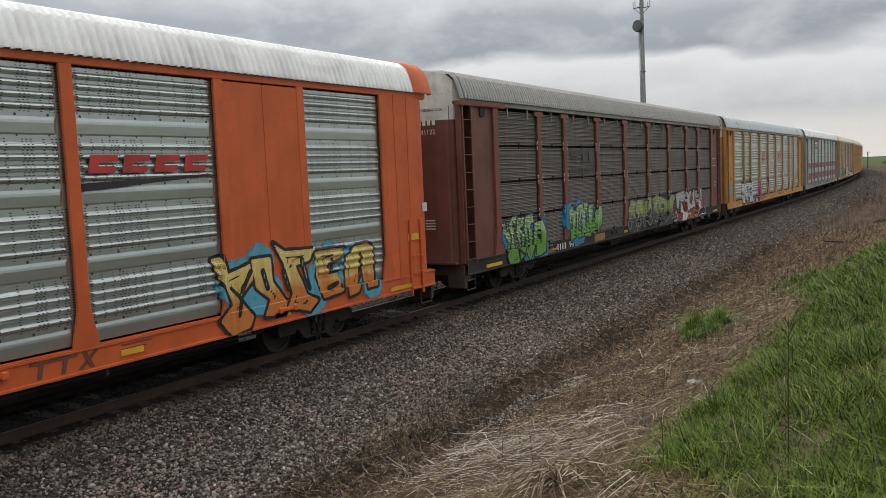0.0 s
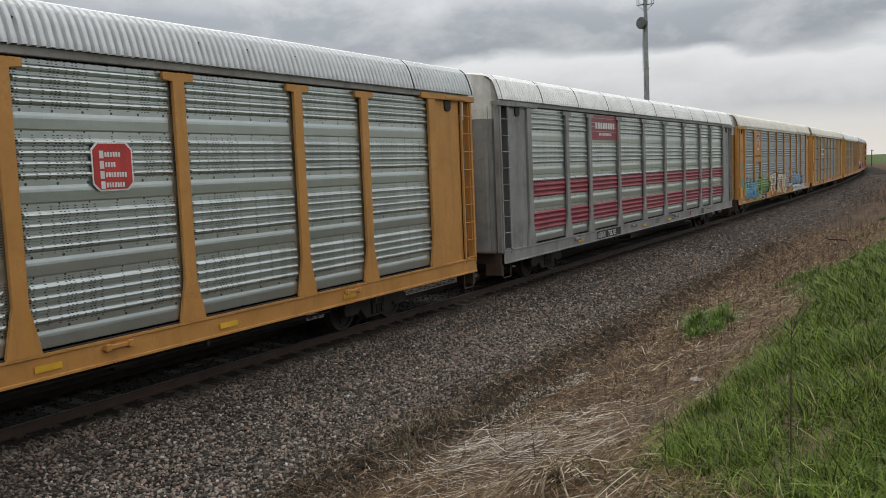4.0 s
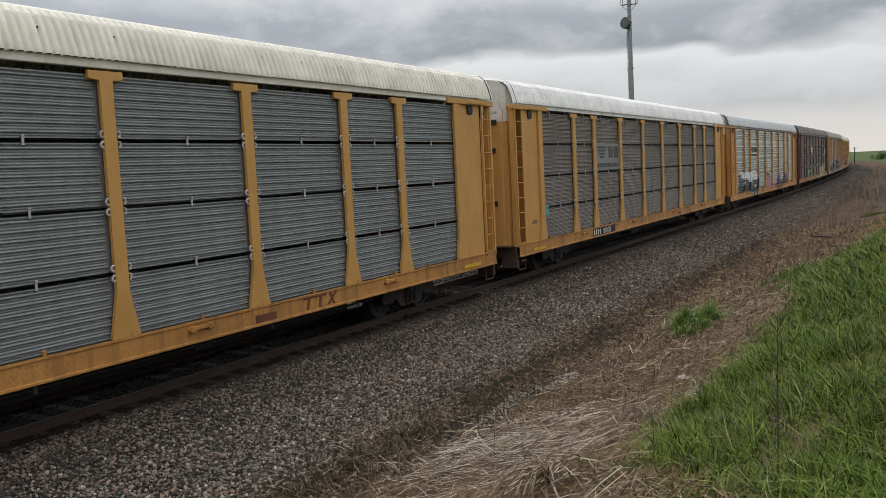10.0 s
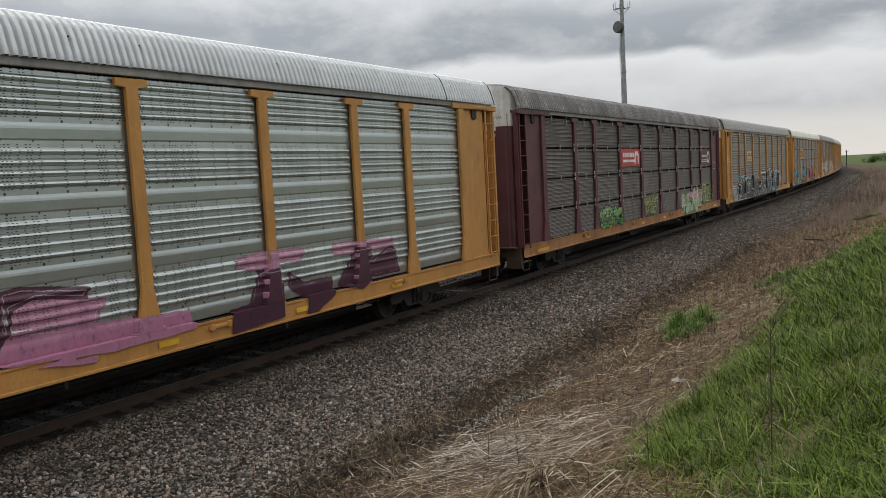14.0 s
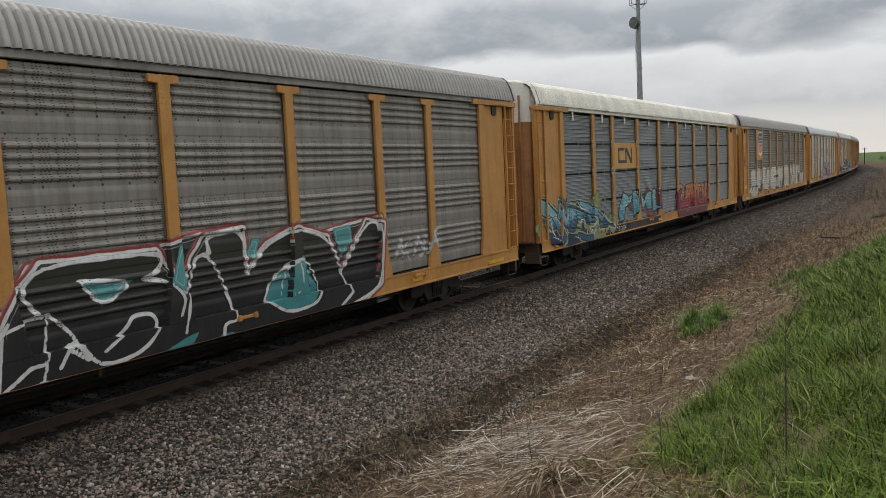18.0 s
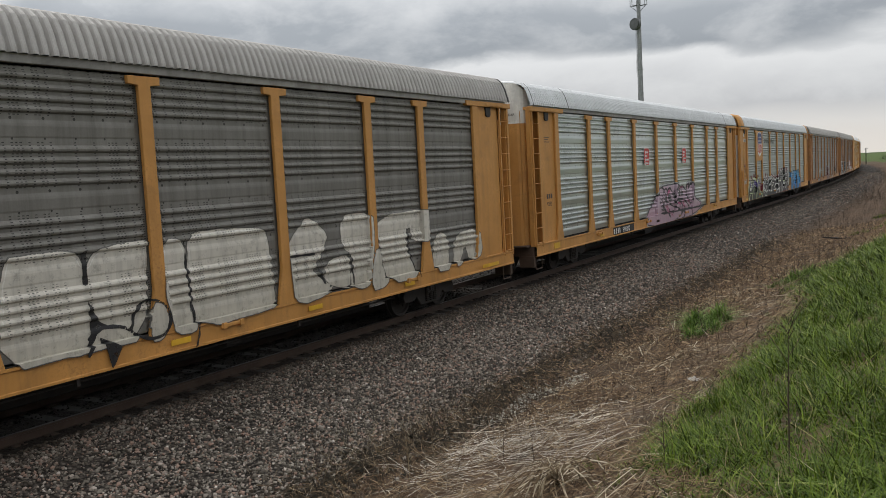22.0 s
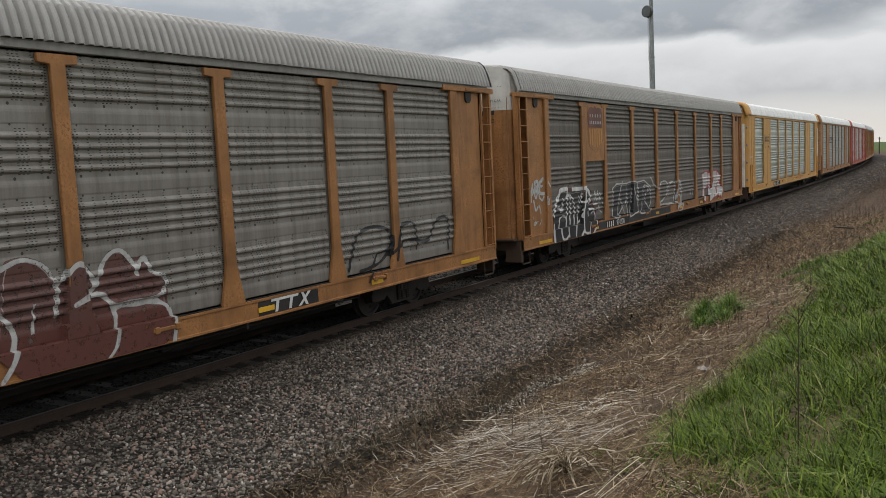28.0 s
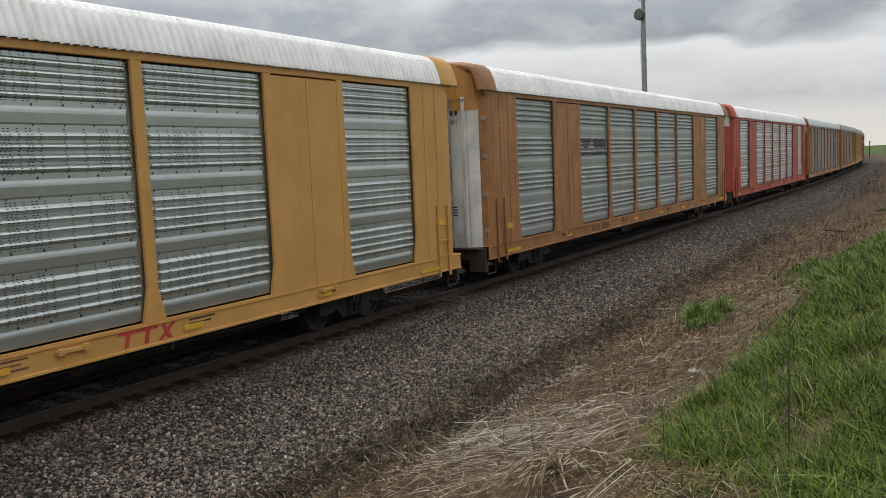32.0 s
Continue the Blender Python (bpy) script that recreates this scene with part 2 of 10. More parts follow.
MAST = paint("tower_zinc", (0.30, 0.31, 0.32), rough=0.6, metal=0.3, rust=0.1)
MAST_DARK = paint("grey_dish_cover", (0.10, 0.105, 0.11), rust=0.1)
SILL_YELLOW = paint("rust_spotted_sill_paint", (0.50, 0.235, 0.055), rust=0.8, rust_col=(0.20, 0.06, 0.02), scale=0.8, dirt_amt=0.6, dirt=(0.09, 0.055, 0.03))
STEP_RUST = paint("grimy_rusted_step", (0.060, 0.034, 0.020), rough=0.8, rust=0.5)
GALV_SOOT = galvanised("soot_brown_galvanised_sheet", (0.28, 0.26, 0.235), (0.082, 0.066, 0.052), 0.80, 0.5, 0.55)
GALV_DUSK = galvanised("dusky_galvanised_sheet", (0.30, 0.292, 0.268), (0.095, 0.088, 0.076), 0.78, 0.5, 0.55)
ROW_SOOT = galvanised("sooty_brown_ribbed_sheet", (0.255, 0.236, 0.213), (0.090, 0.075, 0.063), 0.80, 0.5, 0.55, holes=False)

# ---- the line of the track: straight, then a wide bend to the left ----
TRACK_X, BEND_FROM, BEND = -11.9, 62.3, 0.00062


def track(s):
    """Place and heading (degrees, to the left) at s metres along the track."""
    d = max(0.0, s - BEND_FROM)
    a = d * BEND
    return TRACK_X - (1 - math.cos(a)) / BEND, min(s, BEND_FROM) + math.sin(a) / BEND, math.degrees(a)


def lateral(x, y):
    """How far x, y lies to the right of the track's centre line."""
    d = max(0.0, y - BEND_FROM)
    return x - (TRACK_X - d * d * BEND / 2) if d < 700 else x - TRACK_X + 152


# ---- mesh helpers ----


def mesh(name, verts, faces, smooth=False):
    me = bpy.data.meshes.new(name)
    me.from_pydata([tuple(v) for v in verts], [], [tuple(f) for f in faces])
    if smooth:
        me.polygons.foreach_set("use_smooth", [True] * len(me.polygons))
    me.update()
    return me


def blocks(name, boxes, bevel=0.0):
    """One mesh of boxes (x0, x1, y0, y1, z0, z1), with their edges rounded off."""
    bm = bmesh.new()
    for x0, x1, y0, y1, z0, z1 in boxes:
        m = Matrix.LocRotScale(((x0 + x1) / 2, (y0 + y1) / 2, (z0 + z1) / 2), None, (x1 - x0, y1 - y0, z1 - z0))
        bmesh.ops.create_cube(bm, size=1, matrix=m)
    if bevel:
        bmesh.ops.bevel(bm, geom=bm.edges[:], offset=bevel, segments=1, affect="EDGES", profile=0.7)
    me = bpy.data.meshes.new(name)
    bm.to_mesh(me)
    bm.free()
    return me


def outline(name, pts, x0, x1, bevel=0.0):
    """A flat shape in the y, z plane, given by its corners, with its thickness from x0 to x1."""
    bm = bmesh.new()
    f = bm.faces.new([bm.verts.new((x0, y, z)) for y, z in pts])
    ext = bmesh.ops.extrude_face_region(bm, geom=[f])
    for v in (g for g in ext["geom"] if isinstance(g, bmesh.types.BMVert)):
        v.co.x = x1
    bmesh.ops.recalc_face_normals(bm, faces=bm.faces[:])
    if bevel:
        bmesh.ops.bevel(bm, geom=[e for e in bm.edges if len(e.link_faces) == 2 and e.calc_face_angle() > 0.6], offset=bevel, segments=1, affect="EDGES")
    me = bpy.data.meshes.new(name)
    bm.to_mesh(me)
    bm.free()
    return me


def tube(bm, a, b, r, n=8, r2=None):
    """A round bar from a to b added to a bmesh."""
    a, b = Vector(a), Vector(b)
    d = b - a
    m = Matrix.Translation((a + b) / 2) @ d.to_track_quat("Z", "Y").to_matrix().to_4x4()
    bmesh.ops.create_cone(bm, cap_ends=True, segments=n, radius1=r, radius2=r if r2 is None else r2, depth=d.length, matrix=m)


def rods(name, bars, n=8):
    bm = bmesh.new()
    for a, b, r in bars:
        tube(bm, a, b, r, n)
    me = bpy.data.meshes.new(name)
    bm.to_mesh(me)
    bm.free()
    return me


def skin(name, rows, flip=False, smooth=False, cap=0.0):
    """A sheet through rows of points."""
    nr, nc = len(rows), len(rows[0])
    verts = [p for r in rows for p in r]
    faces = []
    for i in range(nr - 1):
        for j in range(nc - 1):
            q = (i * nc + j, i * nc + j + 1, (i + 1) * nc + j + 1, (i + 1) * nc + j)
            faces.append(q[::-1] if flip else q)
    return mesh(name, verts, faces, smooth)


def part(name, me, material, parent, at=(0, 0, 0), label="", turn=None):
    """One mesh object under a thing or under a part."""
    ob = new(name, me)
    if len(me.materials) == 0:
        me.materials.append(None)
    if material is not None:
        ob.material_slots[0].link = "OBJECT"
        ob.material_slots[0].material = material
    ob.parent = parent
    ob.matrix_basis = Matrix.Translation(at) if turn is None else Matrix.Translation(at) @ turn
    if label:
        ob["label"] = label
    return ob


def thing(name, at, label, category, group="", kind=""):
    ob = new(name)
    ob.matrix_basis = Matrix.Translation(at)
    ob.empty_display_size = 0.3
    return tagged(ob, label, category, group, kind)


def single(name, me, material, label, category, at=(0, 0, 0), group="", kind=""):
    ob = new(name, me)
    if material is not None:
        me.materials.append(material)
    ob.matrix_basis = Matrix.Translation(at)
    return tagged(ob, label, category, group, kind)


# ---- ground ----
PROFILE = [(-400, -0.6), (-9, -0.55), (-4.2, -0.55), (-3.2, -0.45), (-1.9, -0.16), (-0.86, -0.15), (0.86, -0.15), (1.9, -0.16), (2.7, -0.38), (4.2, -0.46), (5.3, -0.50), (5.95, -0.64),
           (6.5, -0.47), (7.5, -0.26), (8.5, 0.04), (9.0, 0.22), (9.6, 0.55), (10.4, 1.0), (11.2, 1.40), (11.9, 1.66), (13.5, 1.95), (16, 2.05), (22, 1.9), (60, 0.6), (400, 0.0)]


def profile_z(lat):
    return float(np.interp(lat, [p[0] for p in PROFILE], [p[1] for p in PROFILE]))


def ground_z(x, y):
    lat = lateral(x, y)
    z = profile_z(lat)
    # the bank runs out farther along the line
    fade = min(1.0, max(0.0, (y - 18) / 45))
    if lat > 6.0:
        z = z * (1 - 0.8 * fade) + -0.45 * 0.8 * fade
    far = min(1.0, max(0.0, (math.hypot(x, y) - 250) / 300))
    return z * (1 - far) - 0.6 * far


def rough_z(x, y):
    lat = lateral(x, y)
    w = 0.02 if lat < 5.4 else 0.07
    if math.hypot(x, y) > 90:
        w *= 3
    if -1.9 < lat < 1.9:
        w = 0.012
    return ground_z(x, y) + w * (noise.noise((x * 0.9, y * 0.9, 0)) + 0.5 * noise.noise((x * 2.7, y * 2.7, 5)))


def make_ground():
    def line(near, step, lo, hi):
        a = list(np.arange(near[0], near[1] + 1e-6, step))
        s = step
        while a[-1] < hi:
            s *= 1.16
            a.append(min(hi, a[-1] + s))
        s = step
        while a[0] > lo:
            s *= 1.16
            a.insert(0, max(lo, a[0] - s))
        return a
    xs, ys = line((-17, 4), 0.25, -4000, 4000), line((-4, 40), 0.4, -3000, 4500)
    n = len(xs)
    verts = [(x, y, rough_z(x, y)) for y in ys for x in xs]
    faces = [(j * n + i, j * n + i + 1, (j + 1) * n + i + 1, (j + 1) * n + i) for j in range(len(ys) - 1) for i in range(n - 1)]
    me = mesh("ground", verts, faces, True)
    lat = me.attributes.new("lat", "FLOAT", "POINT")
    lat.data.foreach_set("value", [lateral(v[0], v[1]) for v in verts])
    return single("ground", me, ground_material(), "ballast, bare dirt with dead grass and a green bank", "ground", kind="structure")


def ground_material():
    m, nt, b = shader("ballast_dirt_and_grass")
    tc = node(nt, "ShaderNodeTexCoord")
    vec = tc.outputs["Object"]
    at = node(nt, "ShaderNodeAttribute")
    at.attribute_name = "lat"
    wob = math_node(nt, "MULTIPLY_ADD", noise_node(nt, vec, 0.35, 4), 1.6, -0.8)
    lat = math_node(nt, "ADD", at.outputs["Fac"], wob)
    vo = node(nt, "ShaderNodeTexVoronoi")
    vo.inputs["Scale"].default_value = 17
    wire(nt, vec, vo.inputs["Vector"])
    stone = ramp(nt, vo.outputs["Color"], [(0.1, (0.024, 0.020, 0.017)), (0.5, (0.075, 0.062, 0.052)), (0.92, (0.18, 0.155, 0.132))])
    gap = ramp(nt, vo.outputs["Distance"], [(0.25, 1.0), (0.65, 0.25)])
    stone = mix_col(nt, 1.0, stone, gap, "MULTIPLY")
    # soot, and the shade under the train, put into the stone colour
    soot_or_shade = ramp(nt, math_node(nt, "MULTIPLY_ADD", math_node(nt, "ABSOLUTE", at.outputs["Fac"]), 0.1, 0.0), [(0.15, 1.0), (0.25, 0.0)])
    stone = mix_col(nt, math_node(nt, "MULTIPLY", soot_or_shade, 0.85), stone, (0.016, 0.012, 0.009))
    n1, n2 = noise_node(nt, vec, 1.4, 6, 0.65), noise_node(nt, vec, 14, 5, 0.65)
    dirt = mix_col(nt, ramp(nt, n1, [(0.35, 0.0), (0.65, 1.0)]), (0.034, 0.021, 0.014), (0.115, 0.072, 0.046))
    dirt = mix_col(nt, math_node(nt, "MULTIPLY", n2, 0.5), dirt, (0.13, 0.098, 0.065))
    green = mix_col(nt, n2, (0.035, 0.06, 0.012), (0.08, 0.13, 0.03))
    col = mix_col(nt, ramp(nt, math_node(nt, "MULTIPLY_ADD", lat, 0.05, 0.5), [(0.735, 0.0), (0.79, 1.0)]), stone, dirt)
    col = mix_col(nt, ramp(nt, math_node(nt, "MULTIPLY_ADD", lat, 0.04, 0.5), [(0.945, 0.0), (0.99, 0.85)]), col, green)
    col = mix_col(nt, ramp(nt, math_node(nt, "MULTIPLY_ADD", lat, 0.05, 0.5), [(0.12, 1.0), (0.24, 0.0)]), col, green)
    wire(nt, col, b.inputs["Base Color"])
    b.inputs["Roughness"].default_value = 0.95
    b.inputs["Specular IOR Level"].default_value = 0.2
    bump_into(nt, b, math_node(nt, "ADD", vo.outputs["Distance"], n2), 0.8, 0.04)
    return m


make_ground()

# ---- rails and ties ----


def make_rails():
    prof = [(-0.07, -0.18), (0.07, -0.18), (0.07, -0.165), (0.012, -0.14), (0.010, -0.045), (0.036, -0.035), (0.036, -0.006), (0.026, 0.0),
            (-0.026, 0.0), (-0.036, -0.006), (-0.036, -0.035), (-0.010, -0.045), (-0.012, -0.14), (-0.07, -0.165)]
    stations = list(range(-40, 62, 6)) + [62.3 + 8 * i for i in range(40)]
    for side in (-1, 1):
        root = thing("rail", (0, 0, 0), "rust-brown steel rail with a polished head", "rail", "rails of the track", "structure")
        for nm, idx, mat_ in (("rail_web", list(range(0, 7)) + list(range(9, 14)), RAIL_SIDE), ("rail_head", [6, 7, 8, 9], RAIL_TOP)):
            rows = []
            for s in stations:
                x, y, a = track(s)
                c, sn = math.cos(radians(a)), math.sin(radians(a))
                rows.append([(x + (side * 0.7525 + prof[i][0]) * c, y + (side * 0.7525 + prof[i][0]) * sn, prof[i][1]) for i in idx])
            part(nm, skin("rail", rows, flip=(nm == "rail_head")), mat_, root)


def make_ties():
    me = blocks("tie", [(-1.3, 1.3, -0.115, 0.115, -0.36, -0.155)], 0.012)
    plate = blocks("tie_plate", [(-0.18, 0.18, -0.09, 0.09, -0.155, -0.14)], 0.003)
    bed = thing("ties", (0, 0, 0), "creosoted wooden ties set in the ballast", "ties", kind="structure")
    for i in range(130):
        s = -12 + i * 0.52
        x, y, a = track(s)
        t = part("tie", me, TIE_WOOD, bed, (x, y, random.uniform(-0.01, 0.01)), turn=pose(0, 0, 0, 0, 0, a + random.uniform(-1, 1)))
        if 0 < s < 30:
            for side in (-1, 1):
                part("tie_plate", plate, RAIL_SIDE, t, (side * 0.7525, 0, 0))
    far = []
    for i in range(330):
        x, y, a = track(-12 + (130 + i) * 0.52)
        far.append((x - 1.3, x + 1.3, y - 0.115, y + 0.115, -0.36, -0.165))
    tagged(part("ties_beyond", blocks("ties_beyond", far), TIE_WOOD, bed), kind="stuff")


make_rails()
make_ties()

# ---- autorack railcars ----
# along a car, u runs from the first side panel to the last; the car's middle is at MID
POSTS = [0.0, 2.73, 4.66, 7.50, 10.35, 13.17, 16.05, 18.85, 20.90, 23.55]
MID, END, PITCH = 11.78, 13.63, 28.756
PANEL_Z, PANEL_H = 1.09, 3.88
SIDE = 1.46


def crease(z, low, high, deep):
    """A pressed rib: steep below, sloping to the sky above."""
    return [(z - low, 0.0), (z - low * 0.62, deep * 0.92), (z - low * 0.05, deep), (z + high * 0.30, deep * 0.88), (z + high, 0.0)]


def perf_profile():
    """Height and depth of the perforated sheet: in each of four rows one wide flat rib, then four narrow ones."""
    pts = []
    for g in range(4):
        z = g * 0.97
        pts += [(z + 0.030, 0.0), (z + 0.055, 0.006), (z + 0.13, 0.010), (z + 0.19, 0.013), (z + 0.225, 0.010), (z + 0.272, 0.0)]
        for k in range(4):
            c = z + 0.405 + 0.147 * k
            pts += [(c - 0.044, 0.0), (c - 0.036, 0.020), (c - 0.018, 0.040), (c + 0.006, 0.045), (c + 0.030, 0.035), (c + 0.050, 0.014), (c + 0.060, 0.0)]
    pts.append((PANEL_H, 0.0))
    return pts


def row_profile(h=0.905):
    """One row of ribbed sheet: fine ribs, of which every third in the middle stands out."""
    pts = [(0.0, 0.022), (0.012, 0.022)]
    for k in range(20):
        z = 0.045 + k * 0.0417
        pts += crease(z, 0.0195, 0.024, 0.030) if k % 3 == 1 else crease(z, 0.0165, 0.0175, 0.010)
    return pts + [(h - 0.02, 0.022), (h, 0.022)]


def coarse(prof):
    """The same ribs with three points each, for the side away from the road."""
    return [p for i, p in enumerate(prof) if i == 0 or i == len(prof) - 1 or p[1] == 0.0 or (p[1] >= prof[i - 1][1] and p[1] > prof[i + 1][1])]


def sheet(name, prof, w):
    """A pressed sheet: its ribs run out short of the upright edges."""
    e = w / 2
    cols = [(-e, 0), (-e + 0.15, 0), (-e + 0.19, 1), (0, 1), (e - 0.19, 1), (e - 0.15, 0), (e, 0)]
    return skin(name, [[(x * k + 0.002, y, z) for y, k in cols] for z, x in prof], smooth=False)


MESHES = {}


def shared(key, build):
    if key not in MESHES:
        MESHES[key] = build()
    return MESHES[key]


ROOF_LINE = [(1.55, 5.115), (1.54, 5.19), (1.46, 5.45), (1.38, 5.62), (1.26, 5.72), (1.00, 5.785), (0.50, 5.835), (0.0, 5.85)]


def roof_section(push):
    right = []
    for i, (x, z) in enumerate(ROOF_LINE):
        a = ROOF_LINE[max(0, i - 1)]
        b = ROOF_LINE[min(len(ROOF_LINE) - 1, i + 1)]
        t = Vector((b[0] - a[0], b[1] - a[1])).normalized()
        right.append((x + t.y * push, z - t.x * push))
    return right + [(-x, z) for x, z in right[-2::-1]]


def roof_sheet(length=2.74, ribs=18):
    """Corrugated roof sheet: rounded ribs across the car."""
    p = length / ribs
    rows = []
    for k in range(ribs):
        for f, h in ((0.0, 0.0), (0.18, 0.0), (0.34, 0.8), (0.46, 1.0), (0.74, 1.0), (0.86, 0.8)):
            rows.append([(x, -length / 2 + (k + f) * p, z) for x, z in roof_section(h * 0.062)])
    rows.append([(x, length / 2, z) for x, z in roof_section(0.0)])
    return skin("roof_sheet", rows)


# plan of one end door leaf, from the middle seam to the rounded corner
LEAF_PLAN = [(0.015, -0.30), (0.45, -0.29), (0.85, -0.25), (1.12, -0.17), (1.29, -0.05), (1.38, 0.10), (1.42, 0.22)]


def roof_height(x):
    pts = ROOF_LINE[::-1]
    return float(np.interp(x, [p[0] for p in pts], [p[1] for p in pts]))


def leaf_mesh(z0, z1):
    inner = [(x - 0.02, y + 0.05) for x, y in LEAF_PLAN[::-1]]
    loop = LEAF_PLAN + inner
    bm = bmesh.new()
    f = bm.faces.new([bm.verts.new((x, y, z0)) for x, y in loop])
    for v in (g for g in bmesh.ops.extrude_face_region(bm, geom=[f])["geom"] if isinstance(g, bmesh.types.BMVert)):
        v.co.z = z1
    bmesh.ops.recalc_face_normals(bm, faces=bm.faces[:])
    me = bpy.data.meshes.new("end_door")
    bm.to_mesh(me)
    bm.free()
    return me


def hood_mesh(z0):
    """Upper part of a leaf and the hood that joins it to the roof."""
    low = [(x, y - 0.012, z0) for x, y in LEAF_PLAN]
    fold = [(x, y - 0.012, min(5.2, roof_height(x) - 0.1)) for x, y in LEAF_PLAN]
    top = [(x, y, roof_height(x) + 0.012 - (0.10 if i > 3 else 0.0)) for i, (x, y) in enumerate(LEAF_PLAN)]
    back = [(x * 1.03, 0.34, roof_height(x * 1.03) + 0.03) for x, _ in LEAF_PLAN]
    return skin("door_top", [low, fold, top, back])


def wheelset():
    bm = bmesh.new()
    tube(bm, (-0.95, 0, 0), (0.95, 0, 0), 0.075, 14)
    prof = [(-0.72, 0.13), (-0.74, 0.16), (-0.745, 0.34), (-0.685, 0.35), (-0.675, 0.447), (-0.71, 0.447), (-0.715, 0.422), (-0.815, 0.417), (-0.815, 0.36), (-0.77, 0.34), (-0.77, 0.16), (-0.83, 0.13)]
    for side in (1, -1):
        rings = []
        for k in range(28):
            a = 2 * math.pi * k / 28
            rings.append([bm.verts.new((side * x, r * math.cos(a), r * math.sin(a))) for x, r in prof])
        for k in range(28):
            a, b = rings[k], rings[(k + 1) % 28]
            for j in range(len(prof)):
                q = (j + 1) % len(prof)
                bm.faces.new((a[j], a[q], b[q], b[j]))
        # bosses on the wheel plate, by which its turning shows
        for k in range(3):
            a = 2 * math.pi * k / 3
            tube(bm, (-side * 0.76, 0.25 * math.cos(a), 0.25 * math.sin(a)), (-side * 0.79, 0.25 * math.cos(a), 0.25 * math.sin(a)), 0.04, 8)
    for v in (-0.955, 0.955):
        tube(bm, (v, 0, 0), (v * 1.12, 0, 0), 0.11, 12)
    bmesh.ops.recalc_face_normals(bm, faces=bm.faces[:])
    me = bpy.data.meshes.new("wheelset")
    bm.to_mesh(me)
    bm.free()
    return me


def side_frame():
    pts = [(-1.16, 0.50), (-1.08, 0.60), (-0.80, 0.62), (-0.42, 0.82), (0.42, 0.82), (0.80, 0.62), (1.08, 0.60), (1.16, 0.50), (1.12, 0.34), (0.68, 0.34), (0.60, 0.42),
           (0.40, 0.20), (-0.40, 0.20), (-0.60, 0.42), (-0.68, 0.34), (-1.12, 0.34)]
    return outline("side_frame", pts, -0.07, 0.07, 0.015)


def spring():
    """One coil spring as a single ribbed column."""
    prof = [(0.0, 0.26)] + [(r, 0.26 + 0.0225 * k + d) for k in range(15) for r, d in ((0.074 if k % 2 else 0.050, 0.0), (0.074 if k % 2 else 0.050, 0.014))] + [(0.0, 0.60)]
    rows = [[(r * math.cos(a * math.pi / 3), r * math.sin(a * math.pi / 3), z) for a in range(7)] for r, z in prof[1:-1]]
    return skin("spring", rows)


def add_truck(car, y, wheels):
    truck = part("truck", shared("bolster", lambda: blocks("bolster", [(-1.15, 1.15, -0.16, 0.16, 0.45, 0.72), (-0.28, 0.28, -0.3, 0.3, 0.60, 0.86), (-0.62, 0.62, -0.62, -0.55, 0.30, 0.44), (-0.62, 0.62, 0.55, 0.62, 0.30, 0.44)], 0.02)), STEEL_DARK, car, (0, y, 0))
    for side in (-1, 1):
        part("side_frame", shared("side_frame", side_frame), STEEL_DARK, truck, (side * 1.03, 0, 0))
        for dy in (-0.17, 0.0, 0.17):
            part("spring", shared("spring", spring), STEEL_DARK, truck, (side * 1.11, dy, 0))
    for dy in (-0.865, 0.865):
        wheels.append(part("wheelset", shared("wheelset", wheelset), STEEL_DARK, truck, (0, dy, 0.42)))


def add_ladder(car, x, y, z0, z1, step, mat_, flip):
    turn = Matrix.Rotation(math.pi, 4, "Z") if flip else Matrix.Identity(4)
    h = z1 - z0
    lad = part("ladder", shared(("stile", h), lambda: blocks("stile", [(0, 0.045, -0.27, -0.215, 0, h), (0, 0.045, 0.17, 0.26, 0, h)], 0.008)), mat_, car, (x, y, z0), "ladder of two stiles and round rungs", turn)
    k = int(h / step)
    for i in range(k):
        part("rung", shared("rung", lambda: rods("rung", [((0.03, -0.25, 0), (0.03, 0.25, 0), 0.011)], 6)), mat_, lad, (0.02, 0, 0.14 + i * step))


def text_mesh(words, size):
    cu = bpy.data.curves.new("lettering", "FONT")
    cu.body, cu.size, cu.extrude = words, size, 0.0015
    ob = bpy.data.objects.new("lettering", cu)
    scene.collection.objects.link(ob)
    me = bpy.data.meshes.new_from_object(ob)
    bpy.data.objects.remove(ob)
    return me


ON_SIDE = Matrix(((0, 0, 1, 0), (1, 0, 0, 0), (0, 1, 0, 0), (0, 0, 0, 1)))
ON_END = Matrix(((1, 0, 0, 0), (0, 0, -1, 0), (0, 1, 0, 0), (0, 0, 0, 1)))


def lettering(car, words, u, z, size, mat_, x=1.545, width=1.0):
    m = ON_SIDE @ Matrix.Diagonal((width, 1, 1, 1))
    part("lettering", text_mesh(words, size), mat_, car, (x, u - MID, z), turn=m)


def bars(car, u, z, n, w, h, gap, mat_, x=1.545, name="letter_bar"):
    """Writing that stands for a mark: one bar a letter."""
    me = shared(("letter_bar", round(w, 3), round(h, 3)), lambda: blocks(name, [(0, 0.004, 0, w, 0, h)]))
    for i in range(n):
        part(name, me, mat_, car, (x, u - MID + i * (w + gap), z))


def plate(car, name, u0, u1, z0, z1, mat_, x=1.545, thick=0.008, label=""):
    return part(name, blocks(name, [(0, thick, 0, u1 - u0, 0, z1 - z0)], 0.002), mat_, car, (x, u0 - MID, z0), label)


def flat_shape(car, name, pts, mat_, x=1.555, thick=0.006, label=""):
    return part(name, outline(name, [(u - MID, z) for u, z in pts], 0, thick), mat_, car, (x, 0, 0), label)


# ---- spray paint ----


